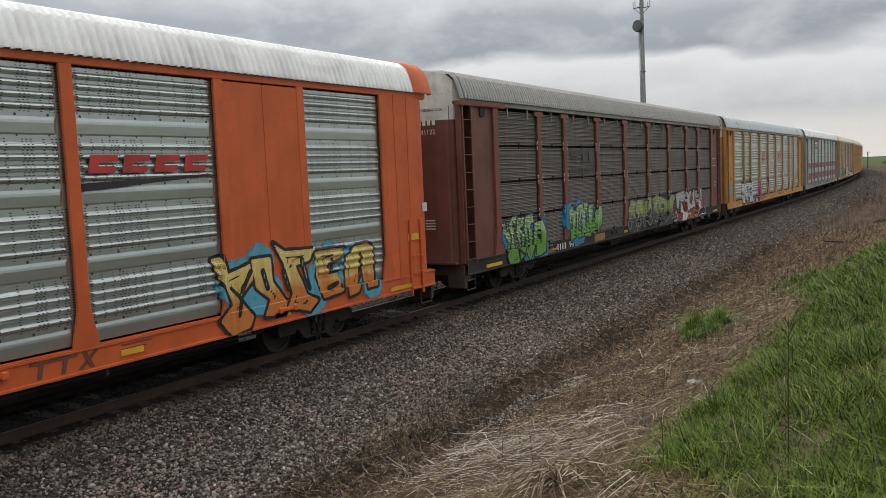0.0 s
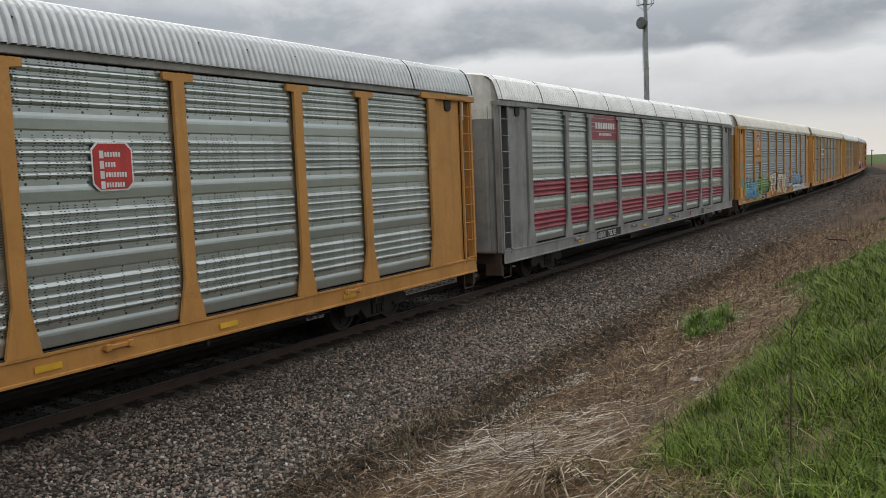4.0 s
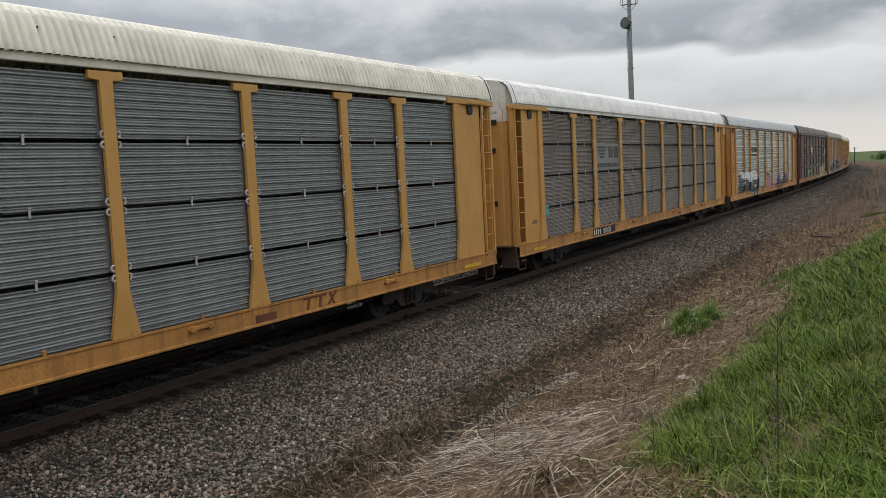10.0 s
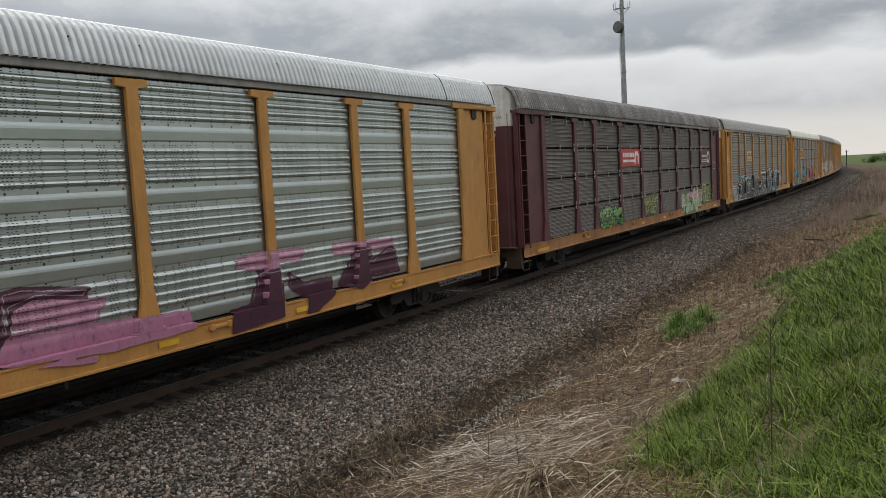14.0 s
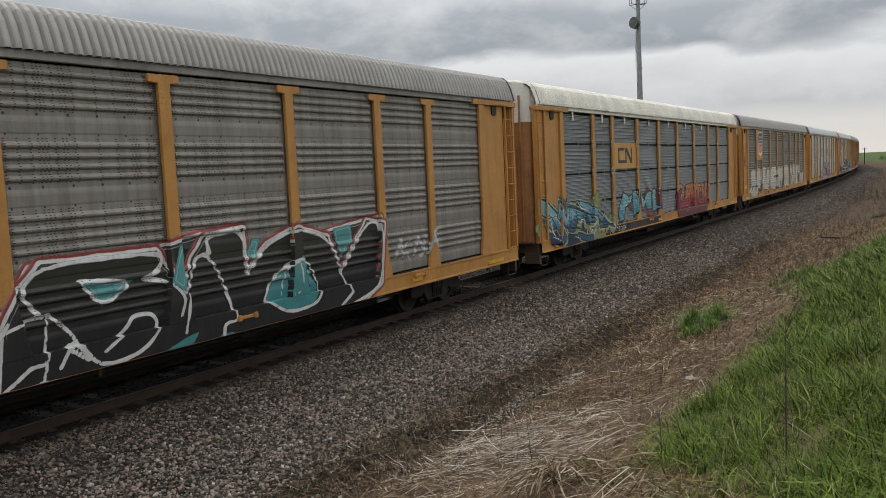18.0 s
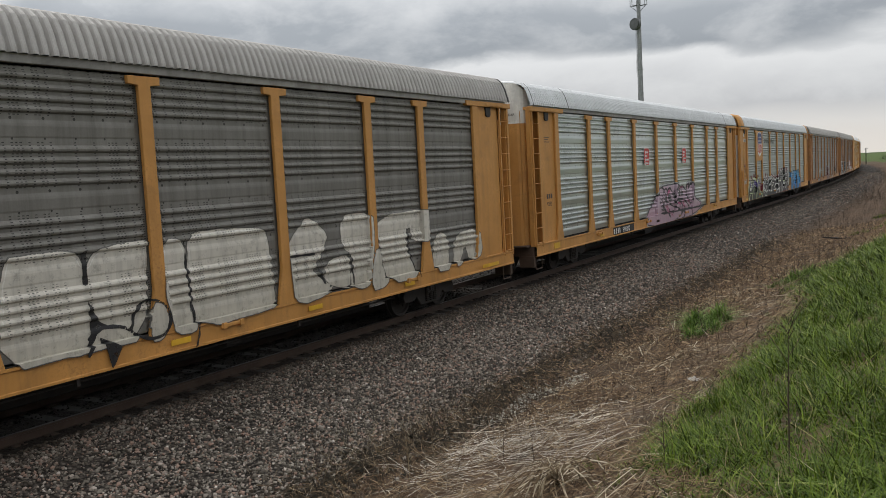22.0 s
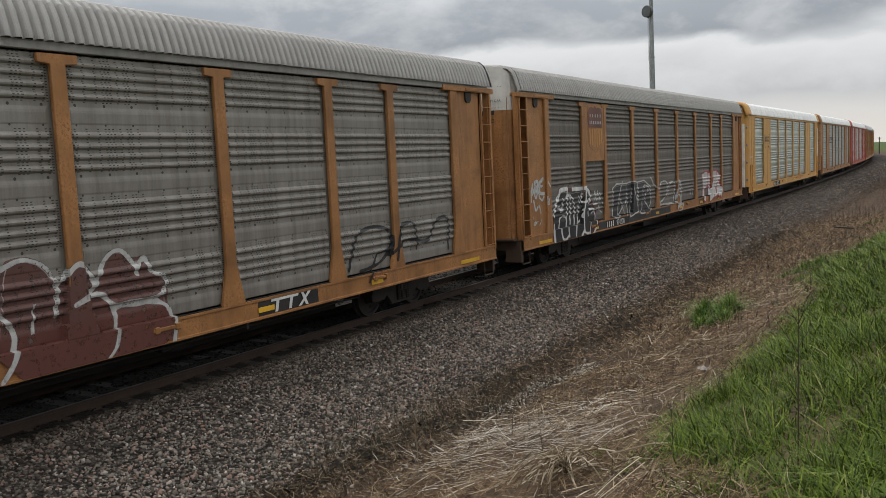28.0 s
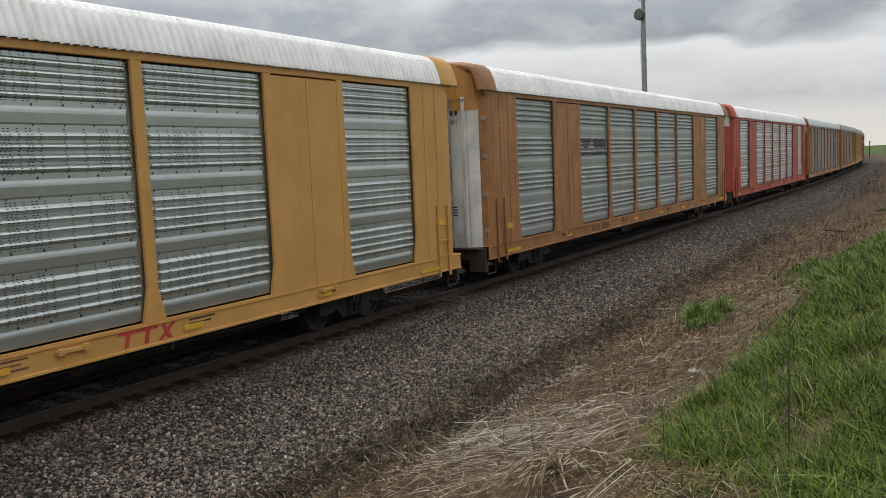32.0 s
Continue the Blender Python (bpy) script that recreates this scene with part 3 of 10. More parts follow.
def scribble(r):
    """Strokes of one wild shape: a leaning zigzag, an arm across it and a barb."""
    x0 = r.uniform(0.0, 0.2)
    zig = [(x0, r.choice((0.0, 1.0)))]
    for k in range(r.choice((2, 3, 3))):
        zig.append((min(1.05, zig[-1][0] + r.uniform(0.2, 0.5)), r.uniform(-0.05, 0.25) if zig[-1][1] > 0.5 else r.uniform(0.75, 1.05)))
    y = r.uniform(0.3, 0.7)
    arm = [(r.uniform(-0.2, 0.3), y), (r.uniform(0.5, 0.8), y + r.uniform(-0.15, 0.15)), (r.uniform(0.9, 1.2), y + r.uniform(-0.4, 0.4))]
    bx, by = r.uniform(0.2, 0.8), r.choice((0.0, 0.95))
    barb = [(bx, by), (bx + r.uniform(0.1, 0.3), by + r.uniform(-0.12, 0.12)), (bx + r.uniform(0.15, 0.5), by + r.uniform(-0.3, 0.3))]
    return [zig, arm, barb]


# plain skeletons of sprayed forms in a unit square
FORMS = {
    "S": [[(0.95, 0.92), (0.3, 0.98), (0.05, 0.75), (0.3, 0.52), (0.8, 0.45), (0.95, 0.2), (0.6, 0.0), (0.0, 0.05)]],
    "D": [[(0.1, 0.0), (0.1, 1.0), (0.65, 0.95), (0.95, 0.5), (0.65, 0.05), (0.1, 0.0)]],
    "O": [[(0.5, 1.0), (0.1, 0.7), (0.1, 0.25), (0.5, 0.0), (0.9, 0.25), (0.9, 0.7), (0.5, 1.0)]],
    "I": [[(0.45, 0.0), (0.55, 1.0)]],
    "T": [[(0.0, 0.95), (1.0, 1.0)], [(0.5, 0.95), (0.45, 0.0)]],
    "L": [[(0.2, 1.0), (0.2, 0.05), (0.95, 0.0)]],
    "A": [[(0.0, 0.0), (0.45, 1.0), (0.95, 0.0)], [(0.2, 0.35), (0.75, 0.35)]],
    "N": [[(0.05, 0.0), (0.1, 1.0), (0.85, 0.05), (0.95, 1.0)]],
    "E": [[(0.95, 0.98), (0.1, 1.0), (0.1, 0.0), (0.95, 0.03)], [(0.1, 0.5), (0.75, 0.52)]],
    "F": [[(1.0, 1.0), (0.15, 0.95), (0.1, 0.0)], [(0.1, 0.5), (0.7, 0.52)]],
    "K": [[(0.1, 1.0), (0.1, 0.0)], [(0.95, 1.0), (0.2, 0.5), (0.95, 0.0)]],
    "U": [[(0.05, 1.0), (0.1, 0.2), (0.5, 0.0), (0.9, 0.2), (0.95, 1.0)]],
    "H": [[(0.1, 0.0), (0.1, 1.0)], [(0.9, 0.0), (0.9, 1.0)], [(0.1, 0.5), (0.9, 0.5)]],
    "R": [[(0.1, 0.0), (0.1, 0.95), (0.7, 1.0), (0.85, 0.7), (0.2, 0.5), (0.9, 0.0)]],
    "Y": [[(0.0, 1.0), (0.45, 0.5), (0.95, 1.0)], [(0.45, 0.5), (0.4, 0.0)]],
    "M": [[(0.0, 0.0), (0.1, 1.0), (0.5, 0.4), (0.9, 1.0), (1.0, 0.0)]],
    "*": [[(0.1, 0.2), (0.9, 0.3), (0.5, 0.9), (0.1, 0.2)], [(0.3, 0.5), (0.9, 0.7)]],
    "#": [[(0.1, 0.15), (0.9, 0.15), (0.9, 0.85), (0.1, 0.85), (0.1, 0.5), (0.9, 0.5)]],
}


def seg_dist(P, a, b):
    a, b = np.array(a), np.array(b)
    d = b - a
    t = np.clip(((P - a) @ d) / max(1e-9, d @ d), 0, 1)
    return np.linalg.norm(P - a - t[..., None] * d, axis=-1)


def tag_field(U, Z, u0, u1, z0, z1, n, fat, seed, forms=None, rim=0.05):
    """Distance to a row of n made-up strokes that fill the stretch; each form lies over the one before."""
    r = random.Random(seed)
    P = np.stack([U, Z], -1)
    D = np.full(U.shape, 9.0)
    n = len(forms) if forms else n
    w = (u1 - u0) / n
    h = z1 - z0
    for i in range(n):
        lean, up, sx = r.uniform(-0.15, 0.2), r.uniform(-0.06, 0.06), r.uniform(0.95, 1.12)
        d = np.full(U.shape, 9.0)
        pad = fat * 0.9 if forms else 0.0
        wide = max(0.15, (w * 1.04 - 2 * pad)) if forms else w * 0.86
        lines = FORMS[forms[i]] if forms else scribble(r)
        if forms:
            # bent out of any alphabet: turned over at random, with an arm and a barb laid across
            fx, fy = r.random() < 0.5, r.random() < 0.4
            lines = [[(1 - x if fx else x, 1 - y if fy else y) for x, y in line] for line in lines]
            extra = len(lines)
            lines = lines + ([scribble(r)[r.choice((1, 2))]] if r.random() < 0.6 else [])
            wide *= 1.05
        for q, line in enumerate(lines):
            thick = fat * (0.45 if forms and q >= extra else 1.0)
            pts = [(u0 + i * w + (pad if forms else 0.08 * w) + x * sx * wide + lean * (y - 0.5) * 0.6 * w, z0 + (pad + (h - 2 * pad) * (y + up * 0.7) if forms else h * (0.1 + 0.8 * y + up)) + r.uniform(-0.03, 0.03) * h) for x, y in line]
            for a, b in zip(pts[:-1], pts[1:]):
                d = np.minimum(d, seg_dist(P, a, b) - thick * r.uniform(0.72 if forms else 0.55, 1.12))
        D = np.where(d < rim, d, np.minimum(D, d)) if forms else np.minimum(D, d)
    return D


def spray_material(name, fill_a, fill_b, edge, back, edge_w=0.05, worn=0.25, glow=None, solid=False):
    m, nt, b = shader(name)
    def attr(n):
        a = node(nt, "ShaderNodeAttribute")
        a.attribute_name = n
        return a.outputs["Fac"]
    v = place_vec(nt)
    wob = math_node(nt, "MULTIPLY_ADD", noise_node(nt, v, 3.0, 3), 0.06, -0.03)
    d, cloud, up = math_node(nt, "ADD", attr("stroke"), wob), math_node(nt, "ADD", attr("cloud"), math_node(nt, "MULTIPLY", wob, 5.0)), attr("rise")
    blend = ramp(nt, math_node(nt, "ADD", up, math_node(nt, "MULTIPLY_ADD", noise_node(nt, v, 2.2, 3), 0.8, -0.4)), [(0.35, 0.0), (0.6, 1.0)])
    fill = mix_col(nt, blend, fill_a, fill_b)
    inside = ramp(nt, math_node(nt, "MULTIPLY_ADD", d, -8.0, 0.5), [(0.47, 0.0), (0.53, 1.0)])
    inner = ramp(nt, math_node(nt, "MULTIPLY_ADD", math_node(nt, "ADD", attr("inner"), math_node(nt, "MULTIPLY", wob, 0.6)), -12.0, 0.5), [(0.47, 0.0), (0.53, 1.0)])
    glint = ramp(nt, math_node(nt, "MULTIPLY_ADD", math_node(nt, "ABSOLUTE", math_node(nt, "ADD", d, 0.045)), -30.0, 0.5), [(0.2, 0.0), (0.4, 1.0)])
    fill = mix_col(nt, math_node(nt, "MULTIPLY", glint, math_node(nt, "MULTIPLY", blend, 0.4)), fill, (0.8, 0.8, 0.78))
    fill = mix_col(nt, inner, fill, edge)
    rim = ramp(nt, math_node(nt, "MULTIPLY_ADD", math_node(nt, "SUBTRACT", d, edge_w), -8.0, 0.5), [(0.47, 0.0), (0.53, 1.0)])
    fog = ramp(nt, math_node(nt, "MULTIPLY_ADD", cloud, -2.0, 0.5), [(0.42, 0.0), (0.58, 1.0)])
    col = mix_col(nt, rim, back if back else edge, edge)
    col = mix_col(nt, inside, col, fill)
    chips = ramp(nt, noise_node(nt, v, 9, 5, 0.7), [(0.30, 1.0 - worn), (0.46, 1.0)])
    alpha = math_node(nt, "MAXIMUM", rim, fog if back else 0.0)
    if glow:
        halo = ramp(nt, math_node(nt, "MULTIPLY_ADD", math_node(nt, "SUBTRACT", d, edge_w + 0.05), -8.0, 0.5), [(0.30, 0.0), (0.62, 1.0)])
        col = mix_col(nt, math_node(nt, "MULTIPLY", halo, math_node(nt, "SUBTRACT", 1.0, rim)), col, glow)
        alpha = math_node(nt, "MAXIMUM", alpha, math_node(nt, "MULTIPLY", halo, 0.8))
    tc = node(nt, "ShaderNodeTexCoord")
    sep = node(nt, "ShaderNodeSeparateXYZ")
    wire(nt, tc.outputs["Object"], sep.inputs[0])
    on_sheet = math_node(nt, "LESS_THAN", sep.outputs[0], 1.535)
    pierced = math_node(nt, "MULTIPLY", slots(nt, sep.outputs[1], math_node(nt, "SUBTRACT", sep.outputs[2], PANEL_Z)), on_sheet)
    soot_or_shade = math_node(nt, "MULTIPLY", ramp(nt, noise_node(nt, place_vec(nt, (6, 6, 0.5)), 1.3, 4, 0.65), [(0.45, 0.0), (0.75, 1.0)]), 0.30)
    col = mix_col(nt, soot_or_shade, col, (0.05, 0.045, 0.04))
    col = mix_col(nt, math_node(nt, "MULTIPLY", pierced, 0.0 if solid else 0.75), col, (0.015, 0.014, 0.013))
    alpha = math_node(nt, "MULTIPLY", alpha, chips)
    wire(nt, col, b.inputs["Base Color"])
    wire(nt, alpha, b.inputs["Alpha"])
    b.inputs["Roughness"].default_value = 0.5
    return m


def depth_at(us, zs, style):
    """How far out the side's surface stands at each u, z."""
    prof = perf_profile() if style != "row" else None
    if prof:
        pz, px = [p[0] for p in prof], [p[1] for p in prof]
        base = np.interp(zs - PANEL_Z, pz, px)
    else:
        rp = row_profile()
        base = np.interp(np.mod(np.maximum(zs - PANEL_Z, 0), 0.97), [p[0] for p in rp] + [0.97], [p[1] for p in rp] + [0.03])
    X = np.repeat((SIDE + base)[None, :], len(us), 0)
    for i, p in enumerate(POSTS):
        half = 0.13 + 0.16 * np.clip((1.85 - zs) / 0.8, 0, 1)
        near = np.abs(us[:, None] - p) < half[None, :]
        X = np.where(near, 1.566, X)
    X = np.where((us < 0)[:, None] | (us > 23.55)[:, None], 1.566, X)
    X = np.where((us < -0.19)[:, None] | (us > 23.74)[:, None], 1.545 if style == "flush" else 1.494, X)
    if style == "flush":
        for a, b in ((2.73, 4.66), (18.85, 20.9)):
            X = np.where(((us > a - 0.1) & (us < b + 0.1))[:, None], 1.55, X)
    X = np.where((zs < PANEL_Z + 0.02)[None, :], 1.562, X)
    return X + 0.006


def paint_grid(style, u0, u1, z0, z1, step):
    """Grid lines of a coat of paint that follows the ribs of the sheets and the posts."""
    us = np.unique(np.round(np.concatenate([np.arange(u0, u1, step)] + [[p - 0.14, p - 0.132, p + 0.132, p + 0.14] for p in POSTS if u0 < p < u1]), 4))
    src = [PANEL_Z + p[0] for p in perf_profile()] if style != "row" else [PANEL_Z + k * 0.97 + p[0] for k in range(4) for p in row_profile()]
    src = src + list(np.arange(z0, z1, 0.05))
    zs = np.unique(np.round([z0, 0.85, 0.95, 1.05, PANEL_Z + 0.019, PANEL_Z + 0.03] + [z for z in src if z0 < z < z1], 4))
    return us, zs[(zs >= z0) & (zs <= z1)]


def coat(car, style, us, zs, D, T, C, rise, mat_, label):
    """A thin coat of spray paint over the side, kept where there is paint."""
    X = depth_at(us, zs, style) + 0.0022 * sum(1 for o in car.children if o.name.startswith("graffiti"))
    U, Z = np.meshgrid(us, zs, indexing="ij")
    verts = np.stack([X, U - MID, Z], -1).reshape(-1, 3)
    nz = len(zs)
    keep = (np.minimum(D, C) < 0.25)
    keep = keep[1:, 1:] | keep[:-1, 1:] | keep[1:, :-1] | keep[:-1, :-1]
    I, J = np.where(keep)
    faces = np.stack([I * nz + J, (I + 1) * nz + J, (I + 1) * nz + J + 1, I * nz + J + 1], -1).tolist()
    me = mesh("graffiti", verts, faces)
    for key, val in (("stroke", D), ("inner", T), ("cloud", C), ("rise", rise)):
        a = me.attributes.new(key, "FLOAT", "POINT")
        a.data.foreach_set("value", val.reshape(-1).astype(np.float32))
    return part("graffiti", me, mat_, car, label=label)


def mist(U, Z, u0, u1, z0, z1, cloud, seed):
    """Distance to a loose bank of sprayed dots behind the forms."""
    r = random.Random(seed + 5)
    C = np.full(U.shape, 9.0)
    for _ in range(int((u1 - u0) * (3.5 if cloud > 0.5 else 1.6)) + 3 if cloud else 0):
        cu_, cz = r.uniform(u0, u1), r.uniform(z0 + 0.1, z1 - 0.25)
        C = np.minimum(C, np.hypot(U - cu_, (Z - cz) * 1.2) - cloud * r.uniform(0.8, 1.8))
    return C


def spray(car, style, u0, u1, z0, z1, n, fat, mat_, seed, cloud=0.35, forms=None, label="spray-painted graffiti"):
    """A tag of n loose strokes, or of named forms."""
    us, zs = paint_grid(style, u0 - 0.45, u1 + 0.45, max(0.74, z0 - 0.1), z1 + 0.36, 0.055)
    U, Z = np.meshgrid(us, zs, indexing="ij")
    D = tag_field(U, Z, u0, u1, z0, z1, n, fat, seed, forms)
    T = tag_field(U, Z, u0, u1, z0 + 0.05, z1 - 0.05, max(2, int((len(forms) * 0.9) if forms else n * 1.6)), 0.016 if fat > 0.08 else -9.0, seed + 900)
    return coat(car, style, us, zs, D, T, mist(U, Z, u0, u1, z0, z1, cloud, seed), (Z - z0) / (z1 - z0), mat_, label)


def inside_dist(P, pts):
    """Signed distance to a closed form, negative inside."""
    d = np.full(P.shape[:-1], 9.0)
    odd = np.zeros(P.shape[:-1], bool)
    for a, b in zip(pts, pts[1:] + pts[:1]):
        d = np.minimum(d, seg_dist(P, a, b))
        if a[1] != b[1]:
            cross = (P[..., 1] > min(a[1], b[1])) & (P[..., 1] <= max(a[1], b[1]))
            odd ^= cross & (P[..., 0] < a[0] + (P[..., 1] - a[1]) * (b[0] - a[0]) / (b[1] - a[1]))
    return np.where(odd, -d, d)


def eased(pts, closed, rounds):
    """Cuts the corners of a line, as a sweep of the arm does."""
    for _ in range(rounds):
        ring = pts + pts[:1] if closed else pts
        out = [] if closed else [pts[0]]
        for a, b in zip(ring[:-1], ring[1:]):
            out += [(a[0] * 0.78 + b[0] * 0.22, a[1] * 0.78 + b[1] * 0.22), (a[0] * 0.22 + b[0] * 0.78, a[1] * 0.22 + b[1] * 0.78)]
        pts = out if closed else out + [pts[-1]]
    return pts


def drawn(car, style, forms, mat_, cloud, seed, soft_forms, label="spray-painted graffiti"):
    """Sprayed forms, each (half-width, corners): closed and filled where the half-width is 0, else a line of paint."""
    flat = [q for _, pts in forms for q in pts]
    u0, u1, z0, z1 = min(q[0] for q in flat), max(q[0] for q in flat), min(q[1] for q in flat), max(q[1] for q in flat)
    m = 0.55 if cloud else 0.22
    us, zs = paint_grid(style, u0 - m, u1 + m, max(0.735, z0 - 0.15), z1 + m * 0.8, 0.045)
    U, Z = np.meshgrid(us, zs, indexing="ij")
    P = np.stack([U, Z], -1)
    D = np.full(U.shape, 9.0)
    for fat, pts in forms:
        pts = eased(pts, not fat, 2 if fat and len(pts) > 3 else 1 if soft_forms and not fat else 0)
        if fat:
            for a, b in zip(pts[:-1], pts[1:]):
                D = np.minimum(D, seg_dist(P, a, b) - fat)
        else:
            d = inside_dist(P, pts)
            D = np.where(d < 0.045, d, np.minimum(D, d))
    # lines inside the forms, broken here and there
    T = np.where(np.sin(U * 5.3 + 2.0 * np.sin(Z * 3.1 + seed)) + np.sin(Z * 6.7 + U * 1.9) > 0.15, np.abs(D + 0.115) - 0.012, 9.0) if cloud else np.full(U.shape, 9.0)
    return coat(car, style, us, zs, D, T, mist(U, Z, u0, u1, z0, z1, cloud, seed), (Z - z0) / (z1 - z0), mat_, label)


def clip_ring(side):
    """A bowed clip beside a post."""
    rows = []
    for k in range(9):
        a = -1.9 + k * 3.8 / 8
        c = Vector((0.045, side * (0.036 * math.cos(a) - 0.02), 0.042 * math.sin(a)))
        rows.append([tuple(c + Vector((0.018 * math.cos(g), side * 0.018 * math.sin(g) * math.cos(a), 0.018 * math.sin(g) * math.sin(a)))) for g in [i * math.pi / 3 for i in range(7)]])
    return skin("post_clip", rows)


def hose():
    rows = []
    for k in range(8):
        y, z = 0.08 + 0.085 * k, -0.02 - 0.30 * math.sin(k * 0.45)
        rows.append([(0.35 + 0.022 * math.cos(a), y + 0.0, z + 0.022 * math.sin(a)) for a in [i * math.pi / 3 for i in range(7)]])
    return skin("air_hose", rows)


# ---- the car itself ----


def build_car(spec):
    body, post_m, panel_m, roof_m = spec["body"], spec["post"], spec["panel"], spec["roof"]
    style, wheels = spec["style"], []
    car = thing("autorack_railcar", (0, 0, 0), spec["label"], "railcar", "autorack cars of the train")
    flush = style == "flush"
    # floor, sills and spine
    part("deck", shared("deck", lambda: blocks("deck", [(-1.46, 1.46, -13.45, 13.45, 0.86, 1.04)], 0.01)), BLACK, car)
    part("centre_sill", shared("spine", lambda: blocks("spine", [(-0.38, 0.38, -13.6, 13.6, 0.62, 0.86), (-0.42, 0.42, -8.3, 8.3, 0.26, 0.62), (-0.3, 0.3, -13.2, 13.2, 0.46, 0.62), (0.75, 1.25, -2.4, -1.5, 0.42, 0.84), (0.7, 1.2, 3.0, 3.4, 0.5, 0.86), (-1.2, -0.7, 1.0, 2.2, 0.45, 0.84)], 0.02)), BLACK, car)
    part("brake_pipe", shared("pipe", lambda: rods("pipe", [((1.28, -8.0, 0.62), (1.28, 8.0, 0.60), 0.02), ((1.28, -8.0, 0.62), (0.9, -8.6, 0.75), 0.02), ((1.28, 8.0, 0.60), (0.9, 8.6, 0.75), 0.02)]
         + [((1.28, k * 2.6 + 0.4, 0.6), (1.28, k * 2.6 + 0.4, 0.9), 0.016) for k in range(-3, 4)], 6)), STEEL_DARK, car, label="thin pipe hung under the sill")
    sill = spec.get("sill", body)
    sill_me = shared(("sill", flush), lambda: skin("side_sill", [[(x, y, z) for x, z in ((-0.10, 0.72), (0.055, 0.72), (0.055, 0.755), (0.035, 0.765), (0.035, 1.03), (0.055, 1.04), (0.055, 1.075), (-0.10, 1.075))] for y in (13.6, 0, -13.6)]))
    spin = Matrix.Rotation(math.pi, 4, "Z")
    for side in (1, -1):
        turn = None if side == 1 else spin
        part("side_sill", sill_me, sill, car, (side * 1.505, 0, 0), turn=turn)
        part("top_chord", shared("chord", lambda: blocks("top_chord", [(-0.06, 0.045, -13.5, 13.5, 5.0, 5.125)], 0.008)), body if flush else spec.get("chord", EAVE), car, (side * 1.49, 0, 0), turn=turn)
        # side sheets
        for k in range(9):
            a, b = POSTS[k], POSTS[k + 1]
            w, y = b - a, (a + b) / 2 - MID
            if flush and k in (1, 7):
                me = shared(("solid", round(w, 2)), lambda: blocks("solid_sheet", [(0, 0.05, -w / 2, -0.02, 0, 3.9), (0, 0.05, 0.02, w / 2, 0, 3.9), (0, 0.04, -0.03, 0.03, 0, 3.9)]
                     + [(0.05, 0.058, s * w / 4 - 0.012 + d, s * w / 4 + 0.012 + d, z, z + 0.024) for s in (-1, 1) for d in (-0.3, 0.3) for z in (0.25, 1.3, 2.4, 3.5)], 0.004))
                part("solid_sheet", me, body, car, (side * 1.49, y, PANEL_Z - 0.02), turn=turn)
                continue
            if style == "row":
                me = shared(("row", round(w, 2), side), lambda: sheet("side_panel", row_profile() if side == 1 else coarse(row_profile()), w))
                for j in range(4):
                    part("side_panel", me, panel_m, car, (side * SIDE, y, PANEL_Z + j * 0.97), turn=turn)
                    if j:
                        part("seam_clip", shared(("clip", round(w, 1)), lambda: blocks("seam_clip", [(0.02, 0.045, 0.05, 0.085, -0.10, 0.05), (0.03, 0.055, 0.045, 0.09, 0.02, 0.05)], 0.005)), spec.get("clip", CLIP), car, (side * (SIDE + 0.002), y, PANEL_Z + j * 0.97), turn=turn)
            else:
                me = shared(("perf", round(w, 2), side), lambda: sheet("side_panel", perf_profile() if side == 1 else coarse(perf_profile()), w))
                part("side_panel", me, panel_m, car, (side * SIDE, y, PANEL_Z), turn=turn)
            if panel_m in (ROW_DARK, ROW_SOOT) and side == 1:
                for f in (-0.22, 0.24) if w > 2.4 else (0.0,):
                    part("top_hanger", shared("top_hanger", lambda: blocks("top_hanger", [(0.03, 0.06, -0.022, 0.022, -0.24, 0.04)], 0.006)), EAVE, car, (SIDE, y + f * w, 4.97))
            part("seal_strip", shared(("seal", round(w, 2)), lambda: blocks("seal_strip", [(0, 0.03, -w / 2 + 0.12, w / 2 - 0.12, 0, 0.018)])), BLACK if not flush else body, car, (side * (SIDE + 0.03), y, PANEL_Z - 0.012), turn=turn)
        for k, u in enumerate(POSTS):
            if flush:
                me = shared("flat_post", lambda: outline("post", [(-0.22, 1.07), (0.22, 1.07), (0.10, 1.62), (0.10, 5.0), (-0.10, 5.0), (-0.10, 1.62)], 0, 0.06, 0.008))
            elif k in (0, 9):
                me = shared("end_post", lambda: outline("post", [(-0.30, 1.07), (0.22, 1.07), (0.10, 1.70), (0.10, 4.95), (-0.18, 4.95), (-0.18, 1.70)], 0, 0.075, 0.008))
            else:
                me = shared(("post", spec.get("bare")), lambda: outline("post", [(-0.26, 1.07), (0.26, 1.07), (0.115, 1.75), (0.115, 4.96), (-0.115, 4.96), (-0.115, 1.75)] if spec.get("bare") else [(-0.26, 1.07), (0.26, 1.07), (0.115, 1.75), (0.115, 4.82), (0.30, 4.84), (0.30, 4.96), (-0.30, 4.96), (-0.30, 4.84), (-0.115, 4.82), (-0.115, 1.75)], 0, 0.07, 0.008))
            if style == "row" and side == 1 and 0 < k < 9:
                for j in (1, 2, 3):
                    for d in (-0.155, 0.155):
                        for up in (-0.095, 0.055):
                            part("post_clip", shared(("post_clip", d > 0), lambda: clip_ring(1 if d > 0 else -1)), CLIP, car, (1.50, u - MID + d, PANEL_Z + j * 0.97 + up))
            part("post", me, post_m, car, (side * 1.49, u - MID, 0), turn=turn if not (k == 9 and side == 1) and not (k == 0 and side == -1) else turn)
